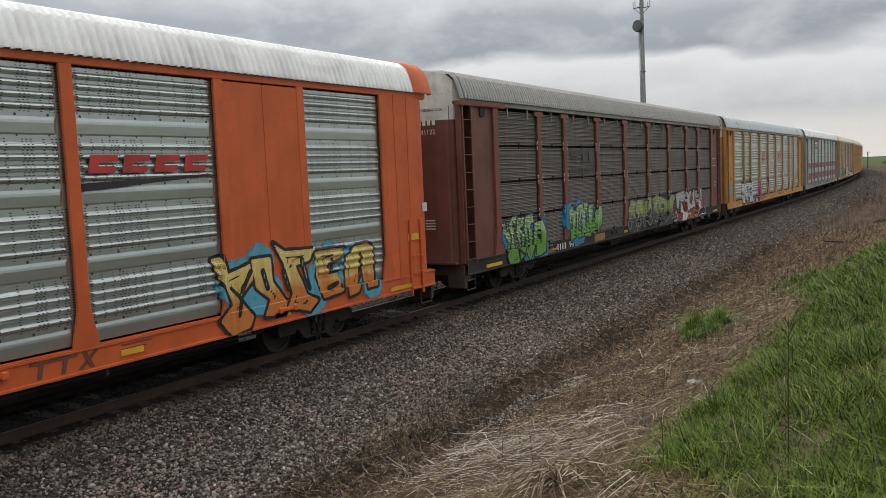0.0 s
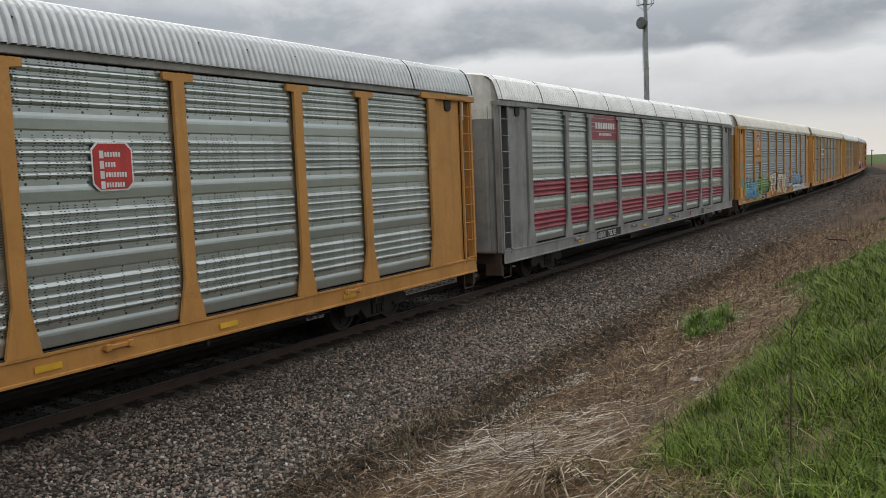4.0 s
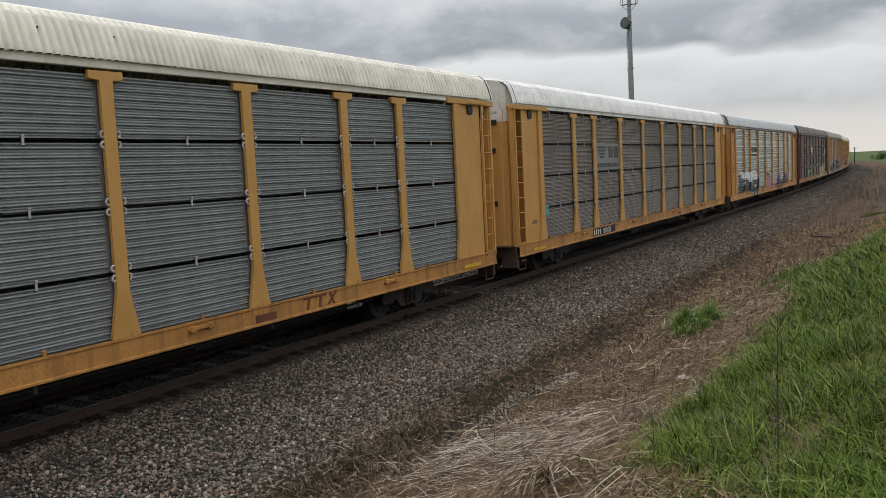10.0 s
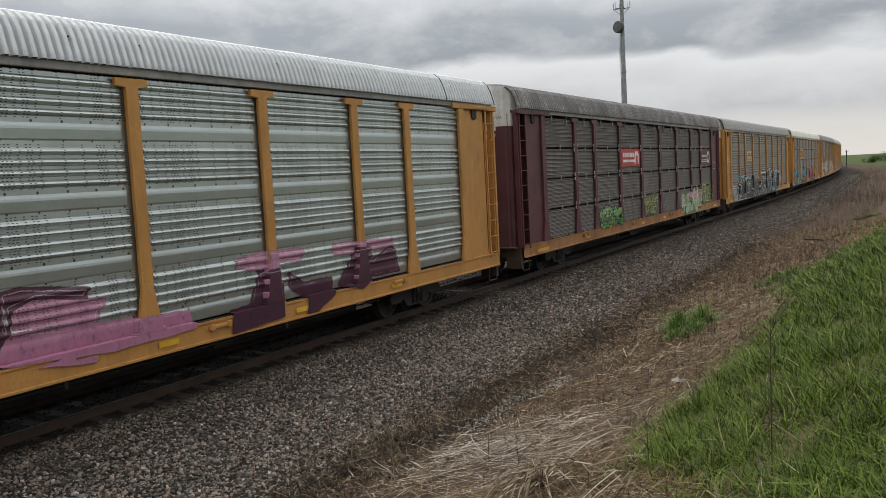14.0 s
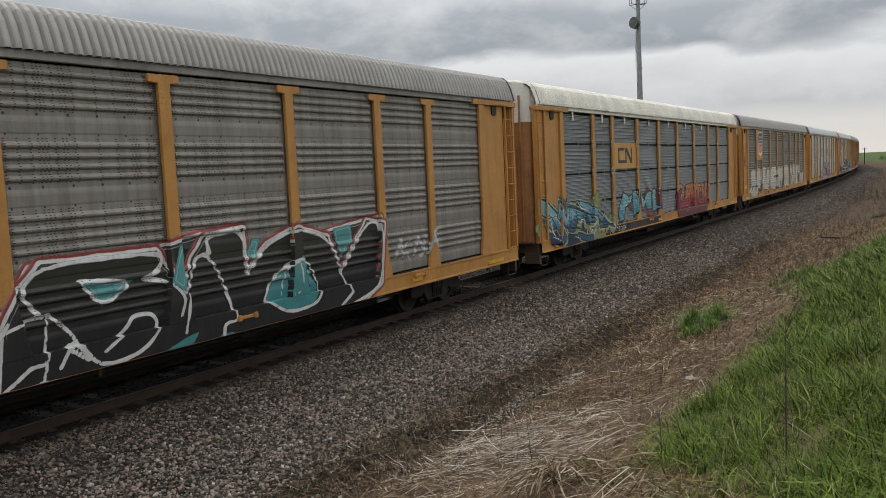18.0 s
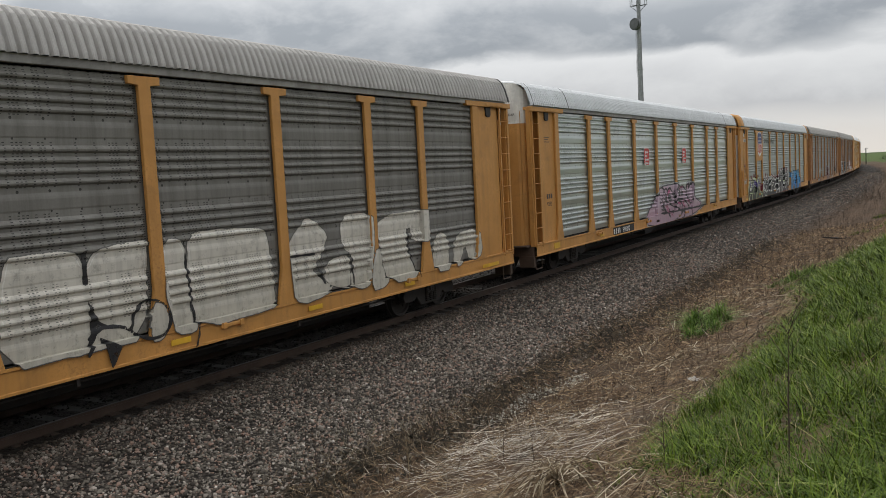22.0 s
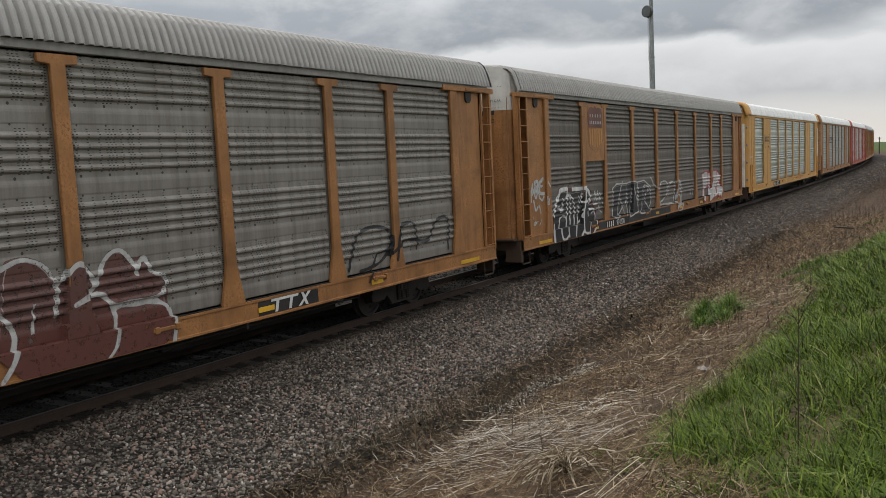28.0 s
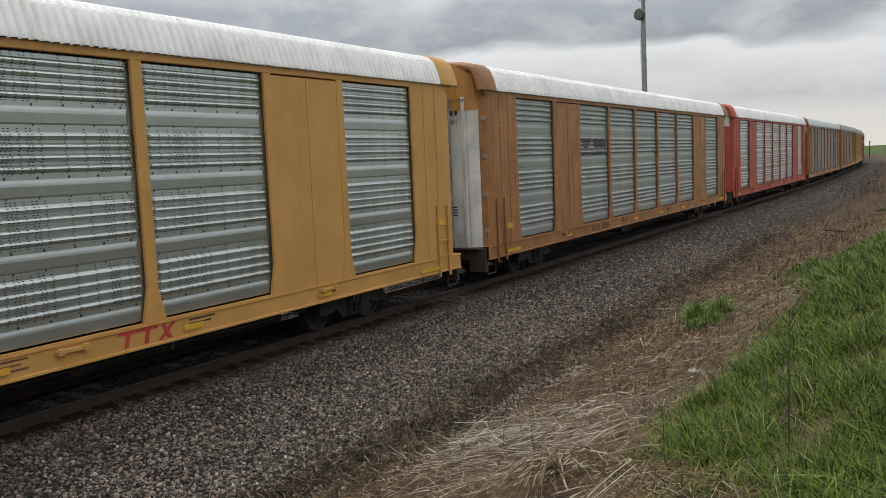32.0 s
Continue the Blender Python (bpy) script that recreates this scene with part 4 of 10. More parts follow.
        for e in (-1, 1):
            # corner of the side between the last panel and the end
            y0 = e * (MID + (END - MID) / 2)
            if flush:
                me = shared(("flush_corner", side * e), lambda: mirrored_y(flush_corner(), side * e))
                part("joint_strip", shared("joint_strip", lambda: blocks("joint_strip", [(0, 0.012, -0.03, 0.03, 0, 3.98)], 0.003)), body, car, (side * 1.539, e * (MID + 0.42), 1.06), turn=turn)
                part("joint_strip", shared("joint_strip", lambda: 0), body, car, (side * 1.539, e * (MID + 0.92), 1.06), turn=turn)
                part("corner_sheet", me, body, car, (side * 1.49, y0, 1.05), turn=turn)
                add_ladder(car, side * 1.545, e * (END - 0.80), 0.62, 2.30, 0.36, body, side == -1)
            else:
                open_ = side == 1 and spec.get("well", True) and "low_ladder" not in spec
                me = shared(("corner", open_ and e), lambda: blocks("corner_sheet", [(-0.02, 0.015, -0.92 if e == 1 else -0.34, 0.34 if e == 1 else 0.92, 0, 3.9)] if open_ else [(-0.02, 0.015, -0.92, 0.92, 0, 3.9)], 0.006))
                part("corner_sheet", me, body, car, (side * 1.48, y0, 1.07), turn=turn)
                if open_:
                    part("ladder_well", shared(("well", e), lambda: blocks("ladder_well", [(-0.30, -0.27, -0.32, 0.32, 0, 3.9), (-0.28, -0.01, -0.33 * e - 0.008, -0.33 * e + 0.008, 0, 3.9)], 0.004)), body, car, (1.48, e * (END - 0.29), 1.07), "recess in the side behind the ladder")
                part("corner_header", shared("header", lambda: blocks("corner_header", [(-0.04, 0.075, -1.22, 1.22, 0, 0.13), (-0.04, 0.09, -0.2, 0.75, 0.02, 0.10)], 0.008)), spec.get("header", post_m), car, (side * 1.50, e * (MID + 0.72), 4.95), turn=turn)
                if side == 1:
                    part("header_hook", shared("header_hook", header_hook), BLACK, car, (1.50, e * (MID + 0.72), 4.95), "black bracket under the corner header")
                add_ladder(car, side * 1.515, e * (END - 0.29), 0.98, 2.55 if "low_ladder" in spec else 4.95, 0.435, spec.get("ladder", body), side == -1)
            part("sill_step", shared("sill_step", lambda: rods("sill_step", [((0, -0.22, 0.0), (0, -0.22, -0.42), 0.016), ((0, 0.22, 0.0), (0, 0.22, -0.42), 0.016), ((0, -0.22, -0.42), (0, 0.22, -0.42), 0.018)], 6)), STEP_RUST, car, (side * 1.46, e * (END - 0.32), 0.76))
            if not spec.get("seams"):
                part("reflector", shared("reflector", lambda: blocks("reflector", [(0, 0.006, -0.45, 0.45, 0, 0.09)])), REFLECT_YELLOW, car, (side * 1.562, e * 12.2, 0.80), "yellow reflective strip", turn)
        for u in (3.35, 8.9, 14.6, 20.2):
            part("sill_bracket", shared("sill_bracket", lambda: blocks("sill_bracket", [(-0.01, 0.05, -0.26, 0.26, -0.03, 0.03), (-0.01, 0.07, -0.24, -0.15, -0.05, 0.05), (-0.01, 0.07, 0.15, 0.24, -0.05, 0.05)], 0.008)), spec.get("sill", body), car, (side * 1.54, u - MID, 0.96), turn=turn)
        for k in range(17) if style == "row" and side == 1 else ():
            part("sill_peg", shared("sill_peg", lambda: blocks("sill_peg", [(-0.02, 0.03, -0.025, 0.025, 0, 0.085)], 0.006)), sill, car, (side * 1.535, -11.4 + k * 1.43, 1.07), turn=turn)
        for k in range(5):
            part("hanger_clip", shared("hanger_clip", lambda: blocks("hanger_clip", [(-0.02, 0.02, -0.03, 0.03, -0.14, 0.0)], 0.005)), STEEL_DARK, car, (side * 1.47, -9.5 + k * 4.7, 0.73), turn=turn)
        for k in spec.get("strips", (0, 2, 3, 4, 5)):
            part("reflector", shared("reflector_short", lambda: blocks("reflector", [(0, 0.006, -0.2, 0.2, 0, 0.09)])), REFLECT_YELLOW, car, (side * 1.562, -8.2 + k * 3.3, 0.84), turn=turn)
    # ends
    top_m = spec.get("top", WHITE)
    for e in (-1, 1):
        flip = Matrix.Identity(4) if e == -1 else spin
        k = 0.78 if flush else 1.0
        part("end_frame", shared(("end_frame", flush), lambda: blocks("end_frame", [(-1.52 * k, -1.38 * k, -0.16, 0.02, 0.0, 4.06), (1.38 * k, 1.52 * k, -0.16, 0.02, 0, 4.06), (-1.46 * k, 1.46 * k, -0.10, 0.0, 3.98, 4.06)], 0.01)), body, car, (0, e * 13.50, 1.02), turn=flip)
        part("end_sill", shared("end_sill", lambda: blocks("end_sill", [(-1.46, 1.46, -0.14, 0.0, -0.30, 0.0), (-1.36, 1.36, -0.34, 0.0, -0.02, 0.04), (0.98, 1.47, -0.15, -0.02, -0.62, -0.28), (-1.47, -0.98, -0.15, -0.02, -0.62, -0.28)], 0.015)), STEP_RUST, car, (0, e * 13.50, 1.02), "grimy rust-brown end sill", flip)
        for h in (-1, 1):
            leaf = part("end_door", shared(("leaf", h), lambda: mirrored(leaf_mesh(0, 3.60), h)), spec.get("door", body), car, (0, e * 13.53, 1.06), turn=flip)
            part("door_top", shared(("hood", h), lambda: mirrored(hood_mesh(3.56), h, -1.06, 3.56)), top_m, leaf, (0, 0, 0))
            if h == 1 and e == -1:
                tagged(part("rivets", shared("rivets", lambda: blocks("rivets", [(x - 0.008, x + 0.008, y - 0.017, y - 0.005, z - 0.008, z + 0.008) for z in (3.64, 3.80, 4.20) for x, y in [(0.10 + 0.075 * k, float(np.interp(0.10 + 0.075 * k, [q[0] for q in LEAF_PLAN], [q[1] for q in LEAF_PLAN]))) for k in range(14)]])), EAVE, leaf), kind="stuff")
            rod_me = shared(("rod", h), lambda: rods("lock_rod", [((h * 0.06, -0.345, 0.0), (h * 0.06, -0.345, 4.45), 0.026), ((h * 0.06, -0.35, 0.9), (h * 0.06, -0.35, 1.3), 0.05), ((h * 0.06, -0.35, 2.9), (h * 0.06, -0.35, 3.5), 0.05)], 6))
            part("lock_rod", rod_me, BLACK, leaf)
            part("grab_iron", shared(("grab", h), lambda: rods("grab_iron", [((h * 0.2, -0.33, 3.98), (h * 0.55, -0.34, 4.0), 0.012), ((h * 0.55, -0.34, 4.0), (h * 0.56, -0.30, 4.3), 0.012)], 6)), top_m, leaf)
            if spec["leaf"] == "ribs":
                for k in range(6):
                    part("door_rib", shared("door_rib", lambda: blocks("door_rib", [(-0.03, 0.03, -0.07, 0.0, 0.02, 4.35)], 0.01)), spec.get("door", body), leaf, (h * (0.10 + 0.185 * k), -0.29 + 0.012 * k * k * 0.4, 0))
            elif spec["leaf"] == "channel":
                for k in range(3):
                    part("door_channel", shared("door_channel", lambda: blocks("door_channel", [(-0.05, 0.05, -0.05, 0.0, 0.02, 3.9)], 0.012)), EAVE if k == 1 else spec.get("door", body), leaf, (h * (0.22, 0.62, 1.02)[k], (-0.295, -0.275, -0.205)[k], 0))
                for k in range(4):
                    part("hinge", shared("hinge", lambda: blocks("hinge", [(-0.08, 0.08, -0.04, 0.03, -0.06, 0.06)], 0.01)), EAVE, leaf, (h * 1.40, 0.10, 0.4 + 0.98 * k))
        part("coupler", shared("coupler", lambda: blocks("coupler", [(-0.11, 0.11, 0, 0.62, -0.09, 0.09), (-0.2, 0.18, 0.45, 0.68, -0.15, 0.15), (-0.32, 0.32, -0.2, 0.1, -0.2, 0.2)], 0.03)), STEEL_DARK, car, (0, e * 13.6, 0.82), turn=Matrix.Identity(4) if e == 1 else spin)
        part("cut_lever", shared("lever", lambda: rods("lever", [((0.2, 0.25, 0.0), (1.42, 0.2, 0.05), 0.014), ((1.42, 0.2, 0.05), (1.45, 0.24, -0.22), 0.014), ((0.2, 0.25, 0), (0.15, 0.42, 0.1), 0.014)], 6)), STEEL_DARK, car, (0, e * 13.62, 0.72), turn=Matrix.Identity(4) if e == 1 else spin)
        part("air_hose", shared("hose", hose), RUBBER, car, (0, e * 13.6, 0.72), turn=Matrix.Identity(4) if e == 1 else spin)
        add_truck(car, e * (9.85 if not flush else 9.8), wheels)
    if flush or "arch" in spec:
        for e in (-1, 1):
            part("end_arch", shared("end_arch", end_arch), spec.get("arch", body), car, (0, 0, 0), "smooth rounded band that closes the roof's end", Matrix.Identity(4) if e == 1 else spin)
    for x0, x1, z in spec.get("slots", ()):
        part("door_slot", shared(("door_slot", round(x1 - x0, 2)), lambda: blocks("door_slot", [(0, x1 - x0, -0.012, 0.0, -0.075, 0.075), (0.03, x1 - x0 - 0.05, -0.020, 0.0, -0.055, -0.035)], 0.004)), BLACK, car, (x0, -13.53 - 0.296, z), "black recessed slot of the end door", Matrix.Rotation(radians(4.5), 4, "Z"))
    # roof
    for k in range(10):
        for f in ((-0.35, 0.1) if k % 2 else (0.25,)):
            part("roof_bolt", shared("roof_bolt", lambda: rods("roof_bolt", [((0, 0, 0), (0.055, 0, 0.02), 0.014)], 8)), BLACK, car, (1.45, (k - 4.5 + f) * 2.735, 5.46))
        part("roof_sheet", shared(("roof", spec.get("ribs", 18)), lambda: roof_sheet(2.74, spec.get("ribs", 18))), roof_m, car, (0, (k - 4.5) * 2.735, 0.003 * (k % 2)))
    for k in range(11):
        if (k in (0, 10) and not flush and "arch" not in spec) or (spec.get("seams") and (k in (1, 9) or "all_seams" in spec)):
            part("roof_strap", shared("strap", roof_strap), BLACK if not flush else body, car, (0, (k - 5) * 2.735 * (0.992 if k in (0, 10) else 1), 0.0))
    return car, wheels


def mirrored_y(me, h):
    if h == -1:
        me.transform(Matrix.Diagonal((1, -1, 1, 1)))
        me.flip_normals()
    return me


def mirrored(me, h, down=0.0, keep=0.0):
    """Turns a leaf over for the other side; down: shifts the points above keep into the leaf's own heights."""
    if down:
        for v in me.vertices:
            if v.co.z > keep + 0.001:
                v.co.z += down
    if h == -1:
        me.transform(Matrix.Diagonal((-1, 1, 1, 1)))
        me.flip_normals()
    return me


def header_hook():
    """A short black tongue that hangs from the header."""
    return outline("header_hook", [(-0.14, 0.0), (0.14, 0.0), (0.13, -0.20), (0.07, -0.25), (-0.07, -0.25), (-0.13, -0.20)], -0.004, 0.035, 0.008)


def end_arch():
    """A smooth band over the last half metre of the roof, rounded off at its outer edge."""
    rows = [[(x, y, z) for x, z in roof_section(h)] for y, h in ((12.95, 0.05), (12.97, 0.078), (13.35, 0.080), (13.60, 0.076), (13.72, 0.04), (13.78, -0.04), (13.74, -0.10))]
    return skin("end_arch", rows, smooth=True)


def flush_corner():
    """The side's last sheet, turned round the corner to the end."""
    plan = [(0.05, -0.93), (0.05, 0.42)] + [(0.05 - 0.34 * (1 - math.cos(a)), 0.42 + 0.42 * math.sin(a)) for a in (0.35, 0.7, 1.05, 1.4)]
    loop = plan + [(x - 0.04, y - 0.02) for x, y in plan[::-1]]
    bm = bmesh.new()
    f = bm.faces.new([bm.verts.new((x, y, 0)) for x, y in loop])
    for v in (g for g in bmesh.ops.extrude_face_region(bm, geom=[f])["geom"] if isinstance(g, bmesh.types.BMVert)):
        v.co.z = 4.0
    bmesh.ops.recalc_face_normals(bm, faces=bm.faces[:])
    me = bpy.data.meshes.new("corner_sheet")
    bm.to_mesh(me)
    bm.free()
    return me


def roof_strap():
    a, b = roof_section(0.052), roof_section(0.064)
    rows = [[(x, -0.02, z) for x, z in a], [(x, -0.016, z) for x, z in b], [(x, 0.016, z) for x, z in b], [(x, 0.02, z) for x, z in a]]
    return skin("roof_strap", rows)

# ---- the train ----


def spec_of(label, body, panel, roof, post=None, style="perf", leaf="plain", **more):
    return dict(label=label, body=body, panel=panel, roof=roof, post=post or body, style=style, leaf=leaf, **more)


SLOTS = ((0.30, 1.06, 4.60), (0.34, 1.0, 3.80), (0.34, 1.0, 2.28))
SPECS = [
    spec_of("orange autorack railcar with zinc side panels and white ribbed roof", ORANGE, GALV, ROOF_WHITE, style="flush"),
    spec_of("brown autorack railcar with sooty ribbed panels and green graffiti", BROWN, ROW_SOOT, ROOF_GREY, POST_RED, "row", sill=BLACK, clip=STEEL_DARK),
    spec_of("yellow autorack railcar with shiny zinc panels and red badges", YELLOW, GALV, ROOF_LIGHT, ribs=20, seams=True),
    spec_of("grey autorack railcar with red-striped zinc panels and white roof", GREY, GALV, ROOF_WHITE, chord=GREY, seams=True, all_seams=True, strips=(0, 2, 3, 5)),
    spec_of("yellow autorack railcar with blue-grey panels, shield badge and bright graffiti", YELLOW, GALV_BLUE, ROOF_CREAM, well=False, ribs=20, chord=ROOF_CREAM),
    spec_of("yellow autorack railcar with ribbed zinc panels and cream roof", YELLOW_NEW, ROW_MID, ROOF_CREAM, ribs=20, style="row", bare=False, chord=ROOF_CREAM, strips=(), sill=SILL_YELLOW, slots=SLOTS),
    spec_of("yellow autorack railcar with sooty ribbed panels and white roof", YELLOW_NEW, ROW_DARK, ROOF_WHITE, ribs=20, style="row", strips=(), sill=SILL_YELLOW, chord=ROOF_WHITE, slots=SLOTS),
    spec_of("yellow autorack railcar with shiny zinc panels and white drip graffiti", YELLOW, GALV, ROOF_LIGHT, ribs=20, seams=True),
    spec_of("maroon autorack railcar with sooty panels and peeling roof", MAROON, ROW_SOOT, ROOF_PATCH, style="row", sill=YELLOW_OLD),
    spec_of("yellow autorack railcar with grimy panels and long black graffiti", YELLOW, GALV_DARK, ROOF_GREY),
    spec_of("yellow autorack railcar with ribbed grey panels and ribbed end doors", YELLOW, ROW_MID, ROOF_CREAM, ribs=20, style="row", leaf="ribs", well=False, door=YELLOW_OLD, bare=True, chord=ROOF_CREAM),
    spec_of("yellow autorack railcar with dark panels, shield badge and white graffiti", YELLOW, GALV_DUSK, ROOF_GREY),
    spec_of("yellow autorack railcar with shiny zinc panels and pink graffiti", YELLOW, GALV, ROOF_LIGHT, ribs=20, seams=True),
    spec_of("yellow autorack railcar with dull zinc panels and shield badge", YELLOW, GALV_MID, ROOF_LIGHT, leaf="channel", door=WHITE, top=YELLOW, arch=YELLOW, low_ladder=True),
    spec_of("rusty yellow autorack railcar with grimy panels", YELLOW_OLD, GALV_DARK, ROOF_GREY),
    spec_of("rusty yellow autorack railcar with grimy panels and faded shield", YELLOW_OLD, GALV_SOOT, ROOF_GREY),
    spec_of("fresh yellow flush-sided autorack railcar with zinc panels and white roof", YELLOW_NEW, GALV, ROOF_WHITE, style="flush", leaf="channel", door=WHITE, top=YELLOW_NEW),
    spec_of("dirty yellow flush-sided autorack railcar with zinc panels", YELLOW_OLD, GALV_MID, ROOF_WHITE, style="flush", leaf="channel", door=WHITE, top=YELLOW),
    spec_of("red flush-sided autorack railcar with zinc panels and white roof", RED, GALV, ROOF_WHITE, style="flush"),
    spec_of("yellow autorack railcar with grimy zinc panels and zinc roof", YELLOW_OLD, GALV_DARK, ROOF_LIGHT),
    spec_of("yellow autorack railcar with sooty panels and grey roof", YELLOW_OLD, GALV_DARK, ROOF_GREY),
    spec_of("yellow autorack railcar with dull zinc panels and grey roof", YELLOW, GALV_MID, ROOF_GREY),
    spec_of("brown autorack railcar with sooty ribbed panels", BROWN, ROW_SOOT, ROOF_GREY, POST_RED, "row"),
]
CARS, WHEELS = [], []
for _spec in SPECS:
    _car, _wheels = build_car(_spec)
    CARS.append(_car)
    WHEELS.append(_wheels)

# ---- badges, numbers and graffiti ----


def shield(car, u, z, w, h, faded=False):
    """A shield badge: blue head over red and white stripes, with a light rim."""
    def form(k):
        pts = [(-0.5, 0.36), (-0.40, 0.44), (-0.25, 0.47), (-0.10, 0.45), (0, 0.5), (0.10, 0.45), (0.25, 0.47), (0.40, 0.44), (0.5, 0.36), (0.44, 0.22), (0.47, 0.05), (0.48, -0.25), (0.36, -0.40), (0.12, -0.46), (0, -0.5),
               (-0.12, -0.46), (-0.36, -0.40), (-0.48, -0.25), (-0.47, 0.05), (-0.44, 0.22)]
        return [(u + a * w * k, z + b * h * k) for a, b in pts]
    rim, field = (TEXT_WHITE, LOGO_BLUE) if not faded else (YELLOW_OLD, BROWN)
    badge = flat_shape(car, "shield_badge", form(1.0), rim, 1.5485, 0.004, "faded shield badge" if faded else "shield badge with blue head and red stripes")
    top = [p for p in form(0.93) if p[1] > z + 0.02]
    left, right = min(p[0] for p in top), max(p[0] for p in top)
    head = [(left + 0.03, z + 0.03)] + [p for p in form(0.93) if p[1] > z + 0.1][:9] + [(right - 0.03, z + 0.03)]
    part("shield_head", outline("shield_head", [(a - MID, b) for a, b in head], 0, 0.004), LOGO_BLUE if not faded else BROWN, badge, (0.0045, 0, 0))
    for i in range(6):
        x = u + (i - 2.5) * w * 0.145
        low = z - h * (0.40 - 0.035 * abs(i - 2.5))
        part("stripe", blocks("stripe", [(0, 0.004, -w * 0.038, w * 0.038, 0, z - 0.01 - low)]), LOGO_RED if not faded else YELLOW, badge, (0.0045, x - MID, low))
    for j, (n, f) in enumerate(((5, 0.26), (7, 0.12))):
        for i in range(n):
            part("letter_bar", shared("letter_bar", lambda: blocks("letter_bar", [(0, 0.003, -0.03, 0.03, -0.05, 0.05)])), CLIP if faded else TEXT_WHITE, badge, (0.009, u + (i - (n - 1) / 2) * w * 0.8 / n - MID, z + f * h))


def badge_plate(car, u, mat_=None):
    mat_ = mat_ or YELLOW
    plate(car, "badge_plate", u - 0.93, u + 0.93, 3.08, 4.93, mat_, 1.535, 0.012)


def red_badge(car, u, z):
    """A red badge with cut corners, a pale rim and lines of small pale bars."""
    def ring(w, h, cut):
        return [(u - w, z - h + cut), (u - w + cut, z - h), (u + w - cut, z - h), (u + w, z - h + cut), (u + w, z + h - cut), (u + w - cut, z + h), (u - w + cut, z + h), (u - w, z + h - cut)]
    badge = flat_shape(car, "red_badge", ring(0.35, 0.35, 0.10), TEXT_WHITE, 1.505, 0.005, "red badge with cut corners and pale bars")
    part("badge_field", outline("badge_field", [(a - MID, b) for a, b in ring(0.325, 0.325, 0.095)], 0, 0.003), LOGO_RED, badge, (0.0055, 0, 0))
    for k, n in enumerate((6, 4, 8, 7)):
        zz = z + 0.17 - 0.145 * k
        part("badge_bar", blocks("badge_bar", [(0, 0.003, -0.22, -0.15, -0.055, 0.055)]), TEXT_WHITE, badge, (0.0088, u - MID, zz))
        for j in range(n):
            part("badge_bar", shared("badge_bar", lambda: blocks("badge_bar", [(0, 0.003, 0, 0.032, -0.035, 0.035)])), TEXT_WHITE, badge, (0.0088, u - MID - 0.13 + 0.046 * j, zz))


def owner_mark(car, u, mat_, x=1.545, wide=1.0):
    """The owner's mark on the sill as plain leaning shapes."""
    def put(pts, out):
        flat_shape(car, "emblem_letter", [(u + a * wide, 0.91 + b * (0.3 + 0.7 * wide)) for a, b in pts], mat_, x + out, 0.004)
    for k in range(2):
        a = 0.36 * k
        put([(a + 0.10, -0.12), (a + 0.17, -0.12), (a + 0.22, 0.075), (a + 0.36, 0.075), (a + 0.375, 0.12), (a + 0.02, 0.12), (a + 0.005, 0.075), (a + 0.15, 0.075)], 0.0)
    put([(0.72, -0.12), (0.80, -0.12), (1.08, 0.12), (1.00, 0.12)], 0.0)
    put([(0.80, 0.12), (0.87, 0.12), (0.99, -0.12), (0.92, -0.12)], 0.0045)


def speed_mark(car, u0, u1, z0, z1, mat_, x):
    """A railway emblem as plain shapes: three bars, a leaning block and an underline of bars."""
    w, h = u1 - u0, z1 - z0
    for k in range(4):
        flat_shape(car, "emblem_bar", [(u0 + 0.04 * k * w, z1 - (k * 0.15) * h), (u0 + 0.44 * w - 0.04 * k * w, z1 - (k * 0.15) * h), (u0 + 0.40 * w - 0.04 * k * w, z1 - (k * 0.15 + 0.10) * h), (u0 + (0.04 * k + 0.02) * w, z1 - (k * 0.15 + 0.10) * h)], mat_, x, 0.004)
    flat_shape(car, "emblem_block", [(u0 + 0.50 * w, z1), (u0 + 0.72 * w, z1), (u0 + 0.76 * w, z1 - 0.55 * h), (u0 + 0.54 * w, z1 - 0.55 * h)], mat_, x, 0.004)
    flat_shape(car, "emblem_block", [(u0 + 0.78 * w, z1), (u0 + 0.98 * w, z1), (u0 + w, z1 - 0.55 * h), (u0 + 0.80 * w, z1 - 0.55 * h)], mat_, x, 0.004)
    bars(car, u0, z0, 12, w * 0.06, h * 0.2, w * 0.0245, mat_, x, "letter_bar")


def number(car, words, u0, mat_=None, back=True, size=0.27, z=0.80, mark=4):
    """The car's number on the sill, after bars for its owner's mark."""
    mat_ = mat_ or TEXT_WHITE
    if back:
        plate(car, "number_panel", u0 - 0.08, u0 + 2.25, 0.77, 1.03, BLACK, 1.543, 0.005)
    bars(car, u0, z, mark, 0.075, 0.19, 0.115, mat_, 1.550)
    lettering(car, words, u0 + 0.95, z, size, mat_, 1.550)


